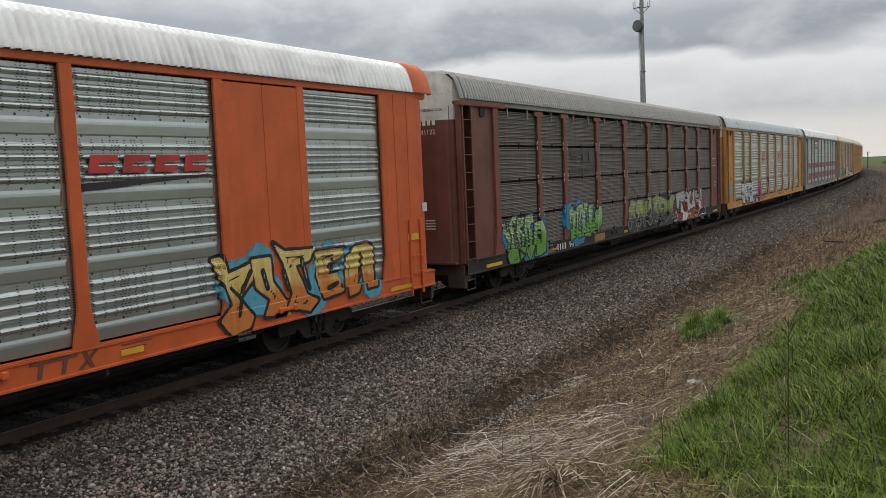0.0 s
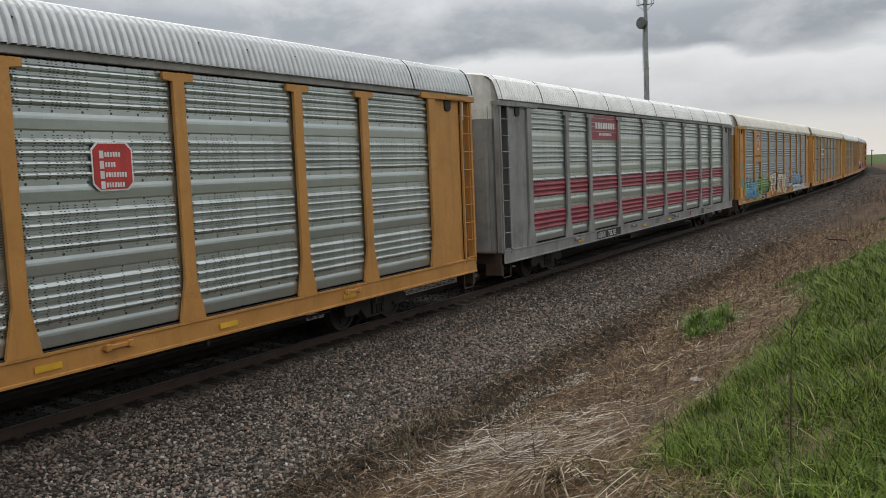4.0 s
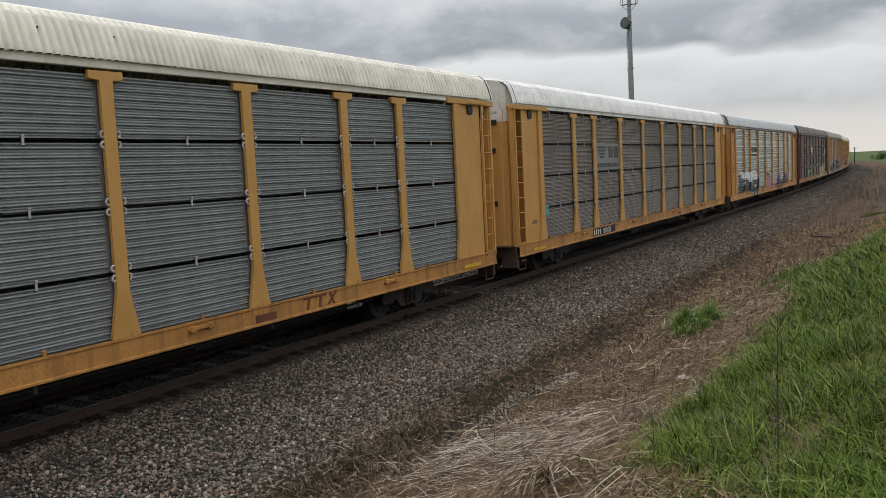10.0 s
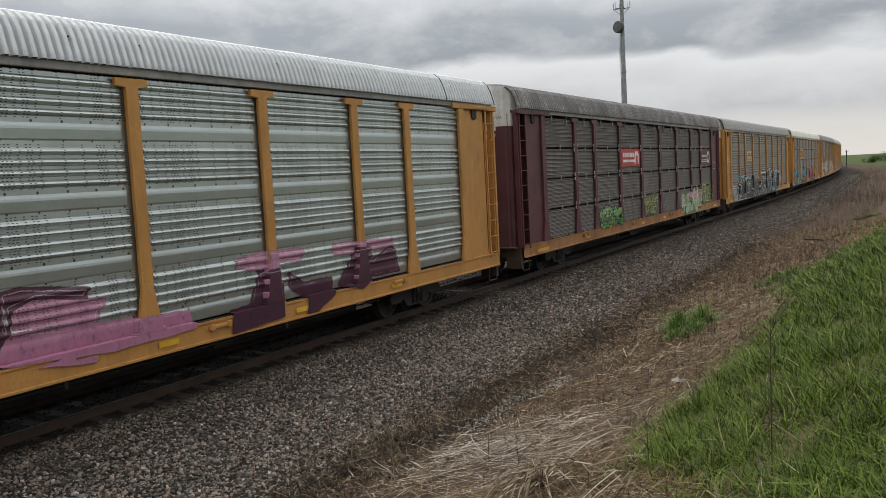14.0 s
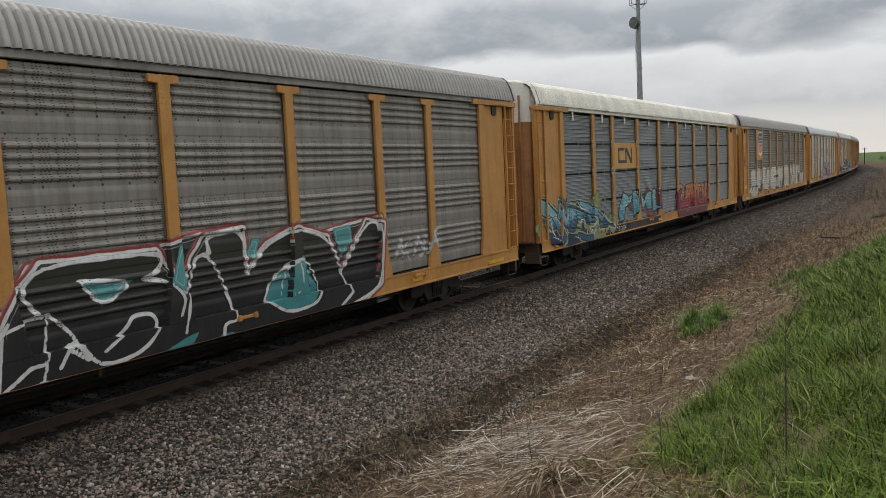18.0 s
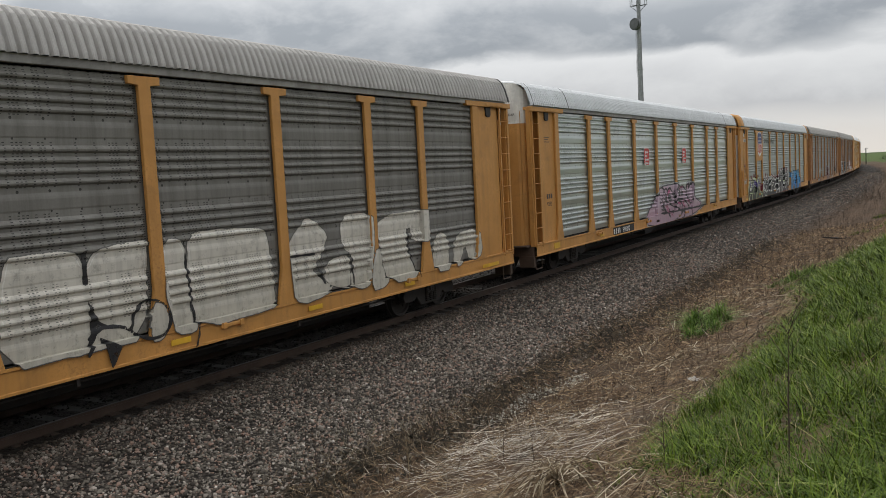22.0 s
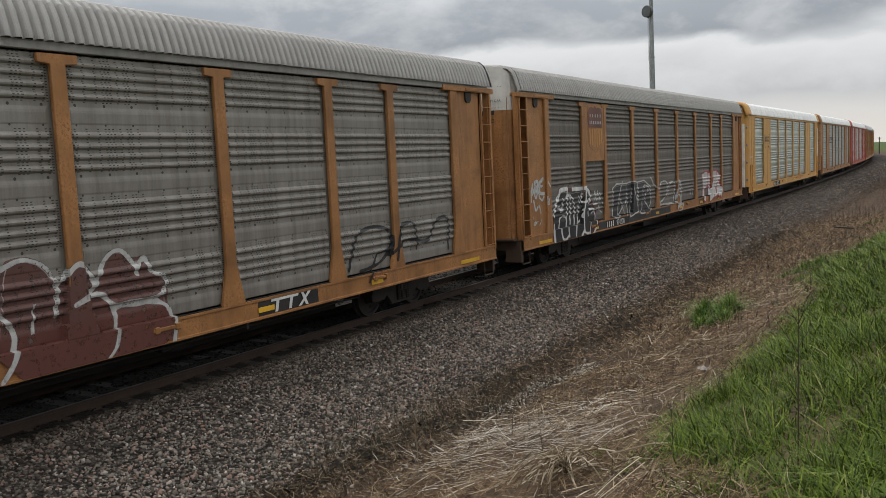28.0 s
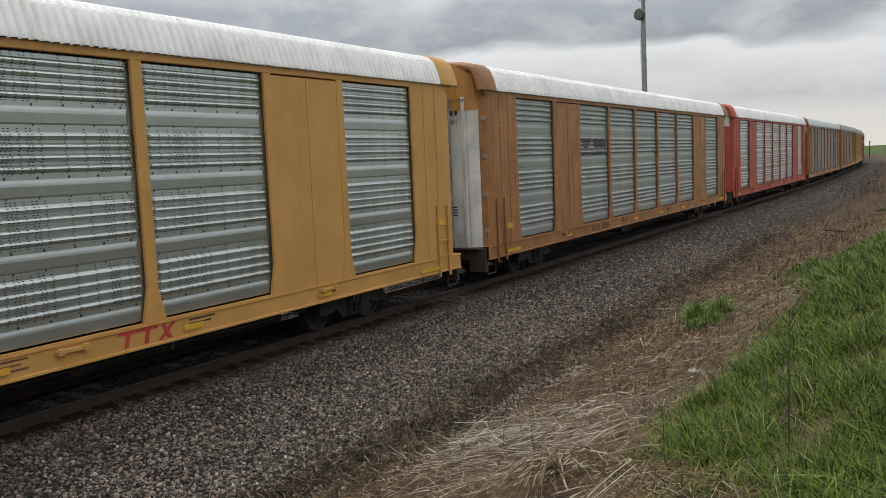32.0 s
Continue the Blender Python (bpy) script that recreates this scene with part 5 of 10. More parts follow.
def end_words(car, digits, white=False):
    """Words on the front end doors."""
    m = Matrix.Rotation(radians(3), 4, "Z")

    def put(words, x, z, size, mat_, out):
        at = Vector((0, -13.53 - 0.30, z)) + m @ Vector((x, -out, 0))
        part("lettering", text_mesh(words, size), mat_, car, tuple(at), turn=m @ ON_END)
    put("EXCESS HEIGHT CAR", 0.16, 4.84, 0.10, TEXT_BLACK, 0.03)
    put(digits, 0.38, 4.28, 0.17, TEXT_BLACK if not white else TEXT_WHITE, 0.03)
    for k in range(4):
        part("letter_bar", shared("end_bar", lambda: blocks("letter_bar", [(0, 0.09, -0.004, 0, 0, 0.12)])), TEXT_BLACK if not white else TEXT_WHITE, car, (0.40 + 0.14 * k, -13.845, 4.50))
    for k in range(4):
        part("small_print", shared("end_print", lambda: blocks("small_print", [(0, 0.30, -0.003, 0, 0, 0.03)])), TEXT_BLACK if not white else TEXT_WHITE, car, (0.5, -13.842, 1.9 + 0.07 * k))


def dust_marks(car, u, z, mat_, n=3, w=0.4):
    """Small lines of writing too small to read."""
    for k in range(n):
        plate(car, "small_print", u, u + w * (1 - 0.2 * (k % 2)), z - k * 0.07, z - k * 0.07 + 0.022, mat_, 1.4975, 0.002)


def dust_sill(car, u, mat_, n=3):
    for k in range(n):
        plate(car, "small_print", u, u + 0.55 - 0.1 * (k % 2), 0.98 - k * 0.065, 1.005 - k * 0.065, mat_, 1.543, 0.002)


RUST_MARK = paint("rust_brown_lettering", (0.17, 0.045, 0.018), rust=0.4, dirt_amt=0.4)
INK = (0.012, 0.012, 0.014)
PAPER = (0.62, 0.62, 0.60)
S_FIRE = spray_material("orange_yellow_spray", (0.62, 0.20, 0.04), (0.72, 0.55, 0.16), INK, (0.10, 0.36, 0.48), 0.06)
S_GREEN = spray_material("green_spray", (0.13, 0.34, 0.05), (0.36, 0.54, 0.24), INK, (0.03, 0.20, 0.36), 0.045)
S_ACID = spray_material("black_and_acid_spray", (0.016, 0.016, 0.018), (0.30, 0.36, 0.07), (0.36, 0.38, 0.40), (0.022, 0.024, 0.026), 0.028)
S_WHITE_RED = spray_material("white_on_red_spray", PAPER, (0.5, 0.5, 0.5), INK, (0.35, 0.04, 0.03), 0.05)
S_BLOCK = spray_material("white_block_spray", (0.52, 0.53, 0.53), (0.68, 0.68, 0.67), INK, None, 0.09, 0.1)
S_PINK_TAG = spray_material("magenta_tag_spray", (0.38, 0.05, 0.15), (0.38, 0.05, 0.15), (0.42, 0.10, 0.20), None, 0.01)
S_CYAN_TAG = spray_material("cyan_tag_spray", (0.08, 0.40, 0.48), (0.08, 0.40, 0.48), (0.15, 0.45, 0.5), None, 0.02)
S_BLUE = spray_material("blue_spray", (0.05, 0.24, 0.44), (0.18, 0.46, 0.62), INK, (0.20, 0.34, 0.10), 0.05)
S_LEAF = spray_material("dark_green_spray", (0.06, 0.20, 0.05), (0.20, 0.40, 0.10), INK, (0.20, 0.28, 0.06), 0.05)
S_CREAM = spray_material("cream_spray", (0.62, 0.50, 0.28), (0.72, 0.66, 0.48), INK, (0.42, 0.08, 0.03), 0.06)
S_SKY = spray_material("light_blue_spray", (0.15, 0.32, 0.52), (0.30, 0.48, 0.62), INK, (0.36, 0.36, 0.38), 0.05)
S_DRIP = spray_material("black_and_white_drip_spray", (0.02, 0.022, 0.025), (0.05, 0.055, 0.06), (0.035, 0.04, 0.045), (0.022, 0.025, 0.03), 0.03)
S_SNOW = spray_material("white_roller_paint", (0.70, 0.70, 0.69), (0.75, 0.75, 0.74), (0.66, 0.66, 0.66), (0.70, 0.70, 0.69), 0.03)
S_ROSE = spray_material("pink_spray", (0.42, 0.17, 0.27), (0.46, 0.22, 0.31), (0.44, 0.20, 0.30), None, 0.012, 0.45)
S_MIX = spray_material("pastel_spray", (0.38, 0.52, 0.32), (0.60, 0.42, 0.40), (0.10, 0.10, 0.10), (0.22, 0.38, 0.14), 0.05)
S_LEMON = spray_material("yellow_line_spray", (0.06, 0.09, 0.04), (0.05, 0.08, 0.04), (0.50, 0.48, 0.08), (0.04, 0.16, 0.06), 0.05)
S_NOIR = spray_material("black_with_white_rim_spray", (0.018, 0.018, 0.020), (0.030, 0.030, 0.032), (0.62, 0.62, 0.60), None, 0.05)
S_TEAL = spray_material("cyan_teal_spray", (0.015, 0.09, 0.18), (0.16, 0.44, 0.54), (0.010, 0.016, 0.04), (0.24, 0.28, 0.12), 0.045, 0.25, (0.42, 0.46, 0.28))
S_RUST = spray_material("cyan_on_rust_spray", (0.10, 0.36, 0.42), (0.22, 0.50, 0.52), INK, (0.18, 0.06, 0.05), 0.06)
S_RED = spray_material("red_yellow_spray", (0.38, 0.03, 0.04), (0.58, 0.22, 0.06), (0.03, 0.015, 0.05), (0.22, 0.02, 0.06), 0.05)
S_GHOST = spray_material("chalk_white_roller_paint", (0.50, 0.47, 0.40), (0.58, 0.55, 0.48), (0.10, 0.095, 0.085), None, 0.016, 0.35)
S_PINK = spray_material("pink_grey_spray", (0.40, 0.27, 0.32), (0.46, 0.35, 0.42), INK, None, 0.05, 0.12, (0.55, 0.55, 0.54))
S_AZURE = spray_material("azure_spray", (0.04, 0.22, 0.48), (0.06, 0.30, 0.56), INK, (0.05, 0.20, 0.40), 0.04)
S_PITCH = spray_material("black_spray_with_white_and_red_rim", INK, (0.024, 0.024, 0.018), (0.66, 0.66, 0.64), None, 0.055, 0.06, (0.36, 0.05, 0.04))
S_PITCH_RED = spray_material("black_spray_with_red_haze", INK, (0.020, 0.020, 0.018), (0.05, 0.02, 0.02), None, 0.04, 0.10, (0.20, 0.03, 0.035))
S_TEAL_FLAT = spray_material("teal_spray", (0.05, 0.24, 0.25), (0.10, 0.32, 0.32), (0.06, 0.26, 0.27), None, 0.01, 0.15)
S_LINE = spray_material("white_line_spray", (0.66, 0.66, 0.64), (0.70, 0.70, 0.68), (0.60, 0.60, 0.58), None, 0.008, 0.15)
S_LIME = spray_material("lime_line_spray", (0.46, 0.54, 0.30), (0.52, 0.58, 0.36), (0.42, 0.50, 0.28), None, 0.008, 0.15)
S_MAROON = spray_material("dark_maroon_spray", (0.055, 0.012, 0.030), (0.085, 0.022, 0.045), (0.07, 0.015, 0.035), None, 0.012, 0.2)
S_BRICK = spray_material("thin_brick_red_spray", (0.13, 0.045, 0.035), (0.12, 0.055, 0.045), (0.12, 0.05, 0.04), None, 0.01, 0.7)
S_SCARLET = spray_material("thin_red_spray", (0.46, 0.06, 0.035), (0.42, 0.07, 0.045), (0.34, 0.06, 0.04), None, 0.02, 0.55)
S_BERRY = spray_material("dark_red_spray", (0.19, 0.022, 0.032), (0.16, 0.02, 0.03), (0.17, 0.03, 0.035), None, 0.012, 0.45)
S_PURPLE = spray_material("violet_spray", (0.085, 0.065, 0.22), (0.10, 0.08, 0.26), (0.05, 0.04, 0.13), None, 0.01, 0.15)
S_NAVY = spray_material("dark_blue_spray", (0.008, 0.028, 0.075), (0.012, 0.05, 0.11), (0.008, 0.02, 0.05), None, 0.02, 0.1)
S_CHALK = spray_material("white_tag_spray", (0.52, 0.52, 0.50), (0.52, 0.52, 0.50), (0.45, 0.45, 0.44), None, 0.005, 0.5)
S_INK = spray_material("black_tag_spray", INK, INK, (0.02, 0.02, 0.02), None, 0.005, 0.5)
S_BLUSH = spray_material("white_with_red_rim_spray", PAPER, (0.56, 0.54, 0.54), (0.38, 0.04, 0.05), None, 0.06)
S_SMOKE = spray_material("grey_spray", (0.30, 0.30, 0.31), (0.40, 0.40, 0.41), (0.04, 0.04, 0.045), None, 0.05, 0.2, (0.55, 0.55, 0.54))
S_WINE = spray_material("wine_red_tag_spray", (0.12, 0.02, 0.03), (0.14, 0.03, 0.035), (0.16, 0.03, 0.04), None, 0.03)


def dress_train():
    c = CARS
    sty = [s["style"] for s in SPECS]

    def sp(i, u0, u1, z0, z1, n, fat, mat_, seed, cloud=0.35):
        forms = n if isinstance(n, str) else None
        spray(c[i], sty[i], u0, u1, z0, z1, 1 if forms else n, fat, mat_, seed, cloud, forms)

    def art(i, mat_, cloud, forms):
        drawn(c[i], sty[i], forms, mat_, cloud, 7 * len(c[i].children) + i, mat_ in (S_GHOST, S_BRICK, S_SMOKE, S_SKY, S_BLUE, S_PINK, S_LEAF))
    # orange car
    for k in range(4):
        u = 16.3 + k * 0.58
        flat_shape(c[0], "emblem_letter", [(u, 3.50), (u + 0.06, 3.76), (u + 0.52, 3.76), (u + 0.50, 3.66), (u + 0.20, 3.66), (u + 0.19, 3.60), (u + 0.46, 3.60), (u + 0.44, 3.50)], LOGO_RED, 1.512, 0.004)
    flat_shape(c[0], "emblem_swoosh", [(16.12, 3.36), (18.6, 3.45), (18.6, 3.42), (16.2, 3.25)], TEXT_BLACK, 1.512, 0.004)
    owner_mark(c[0], 15.15, BROWN)
    dust_sill(c[0], 16.6, BROWN, 2)
    plate(c[0], "warning_label", 24.3, 24.75, 1.83, 1.98, REFLECT_YELLOW, 1.545)
    plate(c[0], "small_label", 24.95, 25.15, 2.45, 2.65, TEXT_WHITE, 1.545)
    dust_marks(c[0], 23.9, 3.1, TEXT_BLACK, 4)
    art(0, S_FIRE, 0.3, [(0, [(18.5, 2.04), (18.72, 2.07), (18.8, 1.77), (19.34, 1.9), (19.53, 1.73), (19.02, 1.31), (19.33, 0.97), (19.24, 0.79), (18.8, 0.72), (18.54, 1.01), (18.88, 1.24)]), (0, [(19.35, 1.95), (19.84, 1.95), (19.87, 1.49), (20.28, 1.02), (20.12, 0.89), (19.61, 0.92), (19.77, 1.2), (19.44, 1.45)]), (0, [(19.91, 2.2), (20.22, 2.01), (21.04, 1.98), (20.91, 1.78), (20.5, 1.72), (20.77, 1.16), (21.09, 1), (20.83, 0.83), (20.2, 0.98), (20.38, 1.21), (20.17, 1.81)]), (0, [(21.17, 1.92), (22.05, 1.91), (22, 1.72), (21.49, 1.66), (21.56, 1.43), (22.01, 1.44), (21.89, 1.05), (21.26, 1), (21.05, 1.44)])])
    art(0, S_FIRE, 0.3, [(0, [(22.07, 1.66), (22.43, 1.91), (22.82, 1.93), (23.02, 1.85), (23.05, 1.01), (22.7, 1), (22.62, 1.48), (22.39, 0.98), (22.06, 0.92)])])
    art(0, S_INK, 0, [(0.04, [(19.33, 1.76), (19.1, 1.45)]), (0.05, [(19.63, 1.72), (19.72, 1.41)]), (0.05, [(20.16, 1.66), (20.28, 1.33)]), (0.05, [(20.67, 1.81), (20.86, 1.25)]), (0.04, [(21.67, 1.7), (21.62, 1.54)]), (0.05, [(21.81, 1.23), (21.54, 1.16)]), (0.04, [(22.61, 1.71), (22.53, 1.26)]), (0.03, [(18.84, 1.53), (19.08, 1.3), (18.99, 1.03)])])
    # brown car
    sp(1, 10.5, 13.6, 0.9, 1.95, "ARO", 0.15, S_ACID, 23)
    speed_mark(c[1], 5.1, 7.2, 3.15, 3.85, FADED, 1.500)
    number(c[1], "941122", 3.8, back=False)
    end_words(c[1], "941122", True)
    plate(c[1], "data_box", 23.9, 24.4, 3.1, 3.5, TEXT_WHITE, 1.4975, 0.003)
    plate(c[1], "data_box_inside", 23.93, 24.37, 3.13, 3.47, POST_RED, 1.501, 0.003)
    dust_marks(c[1], 24.2, 2.3, TEXT_WHITE, 4, 0.3)
    for k in range(5):
        plate(c[1], "sill_patch", 2.9 + 4.1 * k, 3.6 + 4.1 * k + 0.3 * (k % 2), 0.78, 1.02, YELLOW_OLD, 1.542, 0.004)
    art(1, S_GREEN, 0.3, [(0, [(0.15, 1.78), (0.44, 1.93), (0.63, 1.71), (0.87, 2.02), (1.17, 2.02), (0.91, 1.51), (1.1, 0.75), (0.87, 0.72), (0.5, 0.77), (0.39, 0.99), (0.67, 1.31)]), (0, [(1.22, 1.98), (1.64, 1.96), (1.57, 1.72), (1.33, 1.68), (1.64, 1.46), (1.64, 0.97), (1.2, 0.81), (1.13, 1.07), (1.33, 1.19), (1.13, 1.55)]), (0, [(1.74, 1.99), (2.19, 2.02), (2.3, 1.79), (2.01, 1.7), (2.19, 1.46), (2.1, 1.05), (1.82, 0.72), (1.64, 0.88), (1.77, 1.28), (1.65, 1.63)]), (0, [(2.32, 1.74), (2.71, 1.82), (2.96, 1.43), (2.91, 0.89), (2.51, 0.79), (2.08, 0.79), (2.24, 1.19)])])
    art(1, S_GREEN, 0.35, [(0, [(4.89, 1.94), (5.19, 2.06), (5.33, 1.89), (5.56, 1.92), (5.42, 1.16), (4.88, 0.98), (4.82, 1.45)]), (0, [(5.57, 2.02), (6.07, 2.14), (6.04, 1.82), (5.85, 1.52), (5.97, 1.07), (5.49, 1.04), (5.61, 1.55)]), (0, [(6.07, 2.14), (6.58, 2.15), (6.44, 1.56), (6.77, 1.29), (6.56, 1.01), (6.02, 1.07), (6.1, 1.6)]), (0, [(6.65, 2.03), (7.1, 2.04), (6.95, 1.38), (7.48, 2.01), (7.69, 1.82), (7.65, 1.35), (6.93, 1.05), (6.68, 1.3)])])
    art(1, S_ACID, 0.35, [(0, [(13.9, 1.93), (14.22, 2.03), (14.71, 1.96), (14.6, 1.74), (14.27, 1.65), (14.4, 1.32), (14.12, 1), (13.81, 0.99), (13.93, 1.41)]), (0, [(14.67, 1.97), (15.51, 1.81), (15.21, 1.65), (14.95, 1.69), (14.88, 1.46), (15.24, 1.44), (14.98, 1.05), (14.39, 0.78), (14.56, 1.29)]), (0, [(15.32, 1.79), (15.75, 1.77), (15.57, 1.43), (16.01, 1.86), (16.29, 1.96), (17, 1.87), (16.62, 1.43), (16.81, 1.04), (16.25, 0.96), (16.07, 1.34), (15.68, 1.03), (15.29, 0.9), (15.42, 1.29)])])
    art(1, S_BERRY, 0, [(0, [(16.81, 1.22), (17.03, 1.46), (17.85, 1.62), (17.9, 1.04), (17.76, 0.74), (17.08, 0.79)]), (0, [(17.88, 1.98), (18.05, 2.13), (18.22, 2.1), (18.2, 1.95)]), (0, [(18.42, 2.04), (18.86, 2.1), (19.3, 2.05), (19.22, 1.13), (18.49, 1.19), (18.38, 1.55)]), (0, [(20.18, 1.97), (21.35, 1.97), (21.73, 1.82), (22.28, 1.62), (22.17, 1.27), (21.67, 1.19), (20.53, 1.04), (19.21, 1.03), (19.03, 0.74), (18.59, 0.74), (18.55, 1.13)])])
    art(1, S_WHITE_RED, 0.3, [(0, [(17.08, 1.89), (17.35, 2.01), (17.88, 2.03), (18.51, 2.04), (18.48, 1.59), (18.11, 1.58), (17.67, 1.65), (17.68, 1.49), (17.51, 1.28), (17.28, 1.39), (17.21, 1.66)]), (0, [(17.91, 1.57), (18.17, 1.47), (18.36, 1.16), (18.77, 0.99), (18.52, 0.74), (17.82, 0.74), (17.95, 1.13)]), (0, [(18.52, 1.9), (18.79, 2), (19.02, 1.77), (19.29, 1.38), (19.27, 1.15), (18.76, 1.2), (18.73, 1.5), (18.52, 1.68)]), (0, [(19.12, 1.56), (19.2, 1.91), (19.53, 2.01), (19.71, 2.02), (19.61, 1.79), (19.42, 1.64), (19.48, 1.43), (19.8, 1.38), (19.99, 1.66), (19.93, 1.99), (20.16, 2.07), (20.32, 1.95), (20.28, 1.57), (20.41, 1.26), (19.7, 1.19), (19.3, 1.28)]), (0, [(20.39, 1.95), (20.62, 2.02), (20.79, 1.91), (20.94, 1.55), (21.15, 1.41), (21.42, 1.61), (21.34, 2.04), (21.61, 2.06), (21.65, 1.65), (21.51, 1.35), (21, 1.18), (20.71, 1.22), (20.53, 1.54)])])
    art(1, S_LINE, 0, [(0.014, [(18.56, 1.18), (18.76, 0.97), (18.52, 0.74), (17.81, 0.74)]), (0.014, [(18.76, 0.99), (19.21, 0.97), (19.23, 1.18)]), (0.014, [(19.19, 0.82), (20.16, 0.75), (19.93, 1.02)]), (0.014, [(20.42, 0.78), (20.91, 1.16), (21.67, 1.17), (22.06, 1.06), (21.98, 0.81), (21.16, 0.87), (20.68, 0.74)]), (0.014, [(17.19, 1.29), (16.91, 0.84), (16.34, 0.81)])])
    art(1, S_INK, 0, [(0.03, [(0.63, 1.71), (0.81, 1.45), (0.7, 1.15)]), (0.05, [(0.93, 1.82), (1.05, 1.64)]), (0.03, [(1.13, 1.07), (1.45, 0.92), (1.62, 1.22)]), (0.05, [(1.4, 1.46), (1.42, 1.17)]), (0.04, [(1.85, 1.6), (1.92, 1.25)]), (0.05, [(2.52, 1.5), (2.54, 1.18)]), (0.03, [(2.29, 1.7), (2.17, 0.86)]), (0.04, [(5.16, 1.71), (5.17, 1.4)]), (0.03, [(5.81, 1.95), (5.75, 1.32)]), (0.04, [(6.38, 1.84), (6.38, 1.34)]), (0.04, [(7.21, 1.75), (7.18, 1.47)]), (0.03, [(0.44, 1.89), (0.54, 1.65)])])
    art(1, S_INK, 0, [(0.05, [(17.77, 1.61), (17.82, 1.34), (17.62, 1.07)]), (0.045, [(18.11, 1.57), (18.49, 1.22), (18.71, 1.29)]), (0.015, [(19.29, 1.95), (19.33, 1.51)]), (0.025, [(19.85, 2), (19.87, 1.62), (19.65, 1.49)]), (0.03, [(20.3, 1.95), (20.46, 1.25)]), (0.025, [(20.79, 1.91), (20.87, 1.56), (21.21, 1.44)]), (0.02, [(17.1, 1.87), (17.22, 1.61), (17.31, 1.3)]), (0.02, [(19.3, 1.17), (19.7, 1.16), (20.2, 1.22)])])
    # yellow car with red badges
    sp(2, -1.15, -0.3, 1.3, 2.0, 2, 0.045, S_CYAN_TAG, 33)
    for i, us in ((2, (9.05, 14.77)), (12, (9.05, 14.63))):
        for u in us:
            red_badge(c[i], u, 3.54)
    number(c[2], "983009", 4.95)
    end_words(c[2], "983009")
    lettering(c[2], "9178", -0.85, 2.3, 0.16, TEXT_BLACK, 1.498)
    art(2, S_BLOCK, 0, [(0, [(2.13, 2), (3.07, 1.94), (3.04, 1.25), (2.65, 1.26), (2.62, 0.84), (2.04, 0.9), (2.23, 1.37), (2.14, 1.57)]), (0, [(3.1, 2.01), (3.5, 1.99), (3.47, 1.58), (3.61, 1.58), (3.64, 2), (4, 1.99), (3.85, 1.13), (3.57, 1.12), (3.51, 0.83), (3.2, 0.86), (3.27, 1.14), (3.06, 1.25)]), (0, [(4.07, 1.98), (5.04, 1.98), (4.99, 1.28), (4.82, 0.82), (4, 0.85), (4.14, 1.08), (4.02, 1.41)])])
    art(2, S_INK, 0, [(0.05, [(2.63, 1.73), (2.6, 1.41)]), (0.05, [(4.49, 1.66), (4.46, 1.25)]), (0.02, [(1.87, 1.2), (2.26, 1.64), (2.4, 1.25), (2.75, 1.67), (2.91, 1.32), (3.35, 1.79), (3.44, 1.29), (3.84, 1.83), (3.87, 1.33)]), (0.02, [(4.16, 1.29), (4.5, 1.76), (4.79, 1.41), (5.29, 1.51)])])
    art(2, S_PINK_TAG, 0, [(0.1, [(7.26, 1.82), (7.35, 1.09)]), (0.12, [(7.55, 1.49), (7.68, 0.92)]), (0.03, [(7.17, 1.94), (8.36, 2.09)]), (0.03, [(8.25, 1.47), (8.81, 1.93), (8.54, 1.51)]), (0.03, [(9.36, 1.23), (10.2, 2.16), (10.4, 1.11)]), (0.03, [(10.53, 1.1), (11.16, 1.95), (11.27, 1.45)]), (0.04, [(8.33, 0.77), (8.75, 1.16)])])
    # grey car with red stripes
    prof = perf_profile()
    for k in range(9):
        w, y = POSTS[k + 1] - POSTS[k], (POSTS[k] + POSTS[k + 1]) / 2 - MID
        for g, (lo, hi) in enumerate(((0.36, 0.93), (1.33, 1.78))):
            sub = [(z, x + 0.004) for z, x in prof if lo <= z <= hi]
            me = shared(("stripe", g, round(w, 2)), lambda: skin("red_stripe", [[(x * q + 0.006, yy, z) for yy, q in ((-w / 2, 0), (-w / 2 + 0.15, 0), (-w / 2 + 0.2, 1), (w / 2 - 0.2, 1), (w / 2 - 0.15, 0), (w / 2, 0))] for z, x in sub]))
            part("red_stripe", me, STRIPE_RED, c[3], (SIDE, y, PANEL_Z), "crimson painted band of ribs")
    plate(c[3], "name_panel", 4.8, 7.38, 4.12, 4.95, STRIPE_RED, 1.497, 0.008, "crimson panel with white lettering bars")
    bars(c[3], 5.25, 4.5, 8, 0.18, 0.2, 0.06, TEXT_WHITE, 1.506)
    bars(c[3], 5.6, 4.27, 11, 0.08, 0.09, 0.03, TEXT_WHITE, 1.506)
    number(c[3], "706763", 5.2)
    owner_mark(c[3], 16.42, STRIPE_RED, 1.545, 0.56)
    dust_sill(c[3], 13.9, TEXT_BLACK, 3)
    dust_sill(c[3], 11.6, TEXT_BLACK, 3)
    plate(c[3], "data_plate", 18.9, 19.25, 0.78, 1.02, TEXT_BLACK, 1.545)
    plate(c[3], "data_box", 24.3, 24.7, 3.1, 3.45, TEXT_BLACK, 1.4975, 0.003)
    plate(c[3], "data_box_inside", 24.32, 24.68, 3.12, 3.43, GREY, 1.501, 0.003)
    # shield car with bright graffiti
    badge_plate(c[4], 3.7)
    shield(c[4], 3.77, 4.26, 0.90, 1.04)
    lettering(c[4], "BUILDING AMERICA", 2.92, 3.36, 0.185, TEXT_BLACK, 1.549)
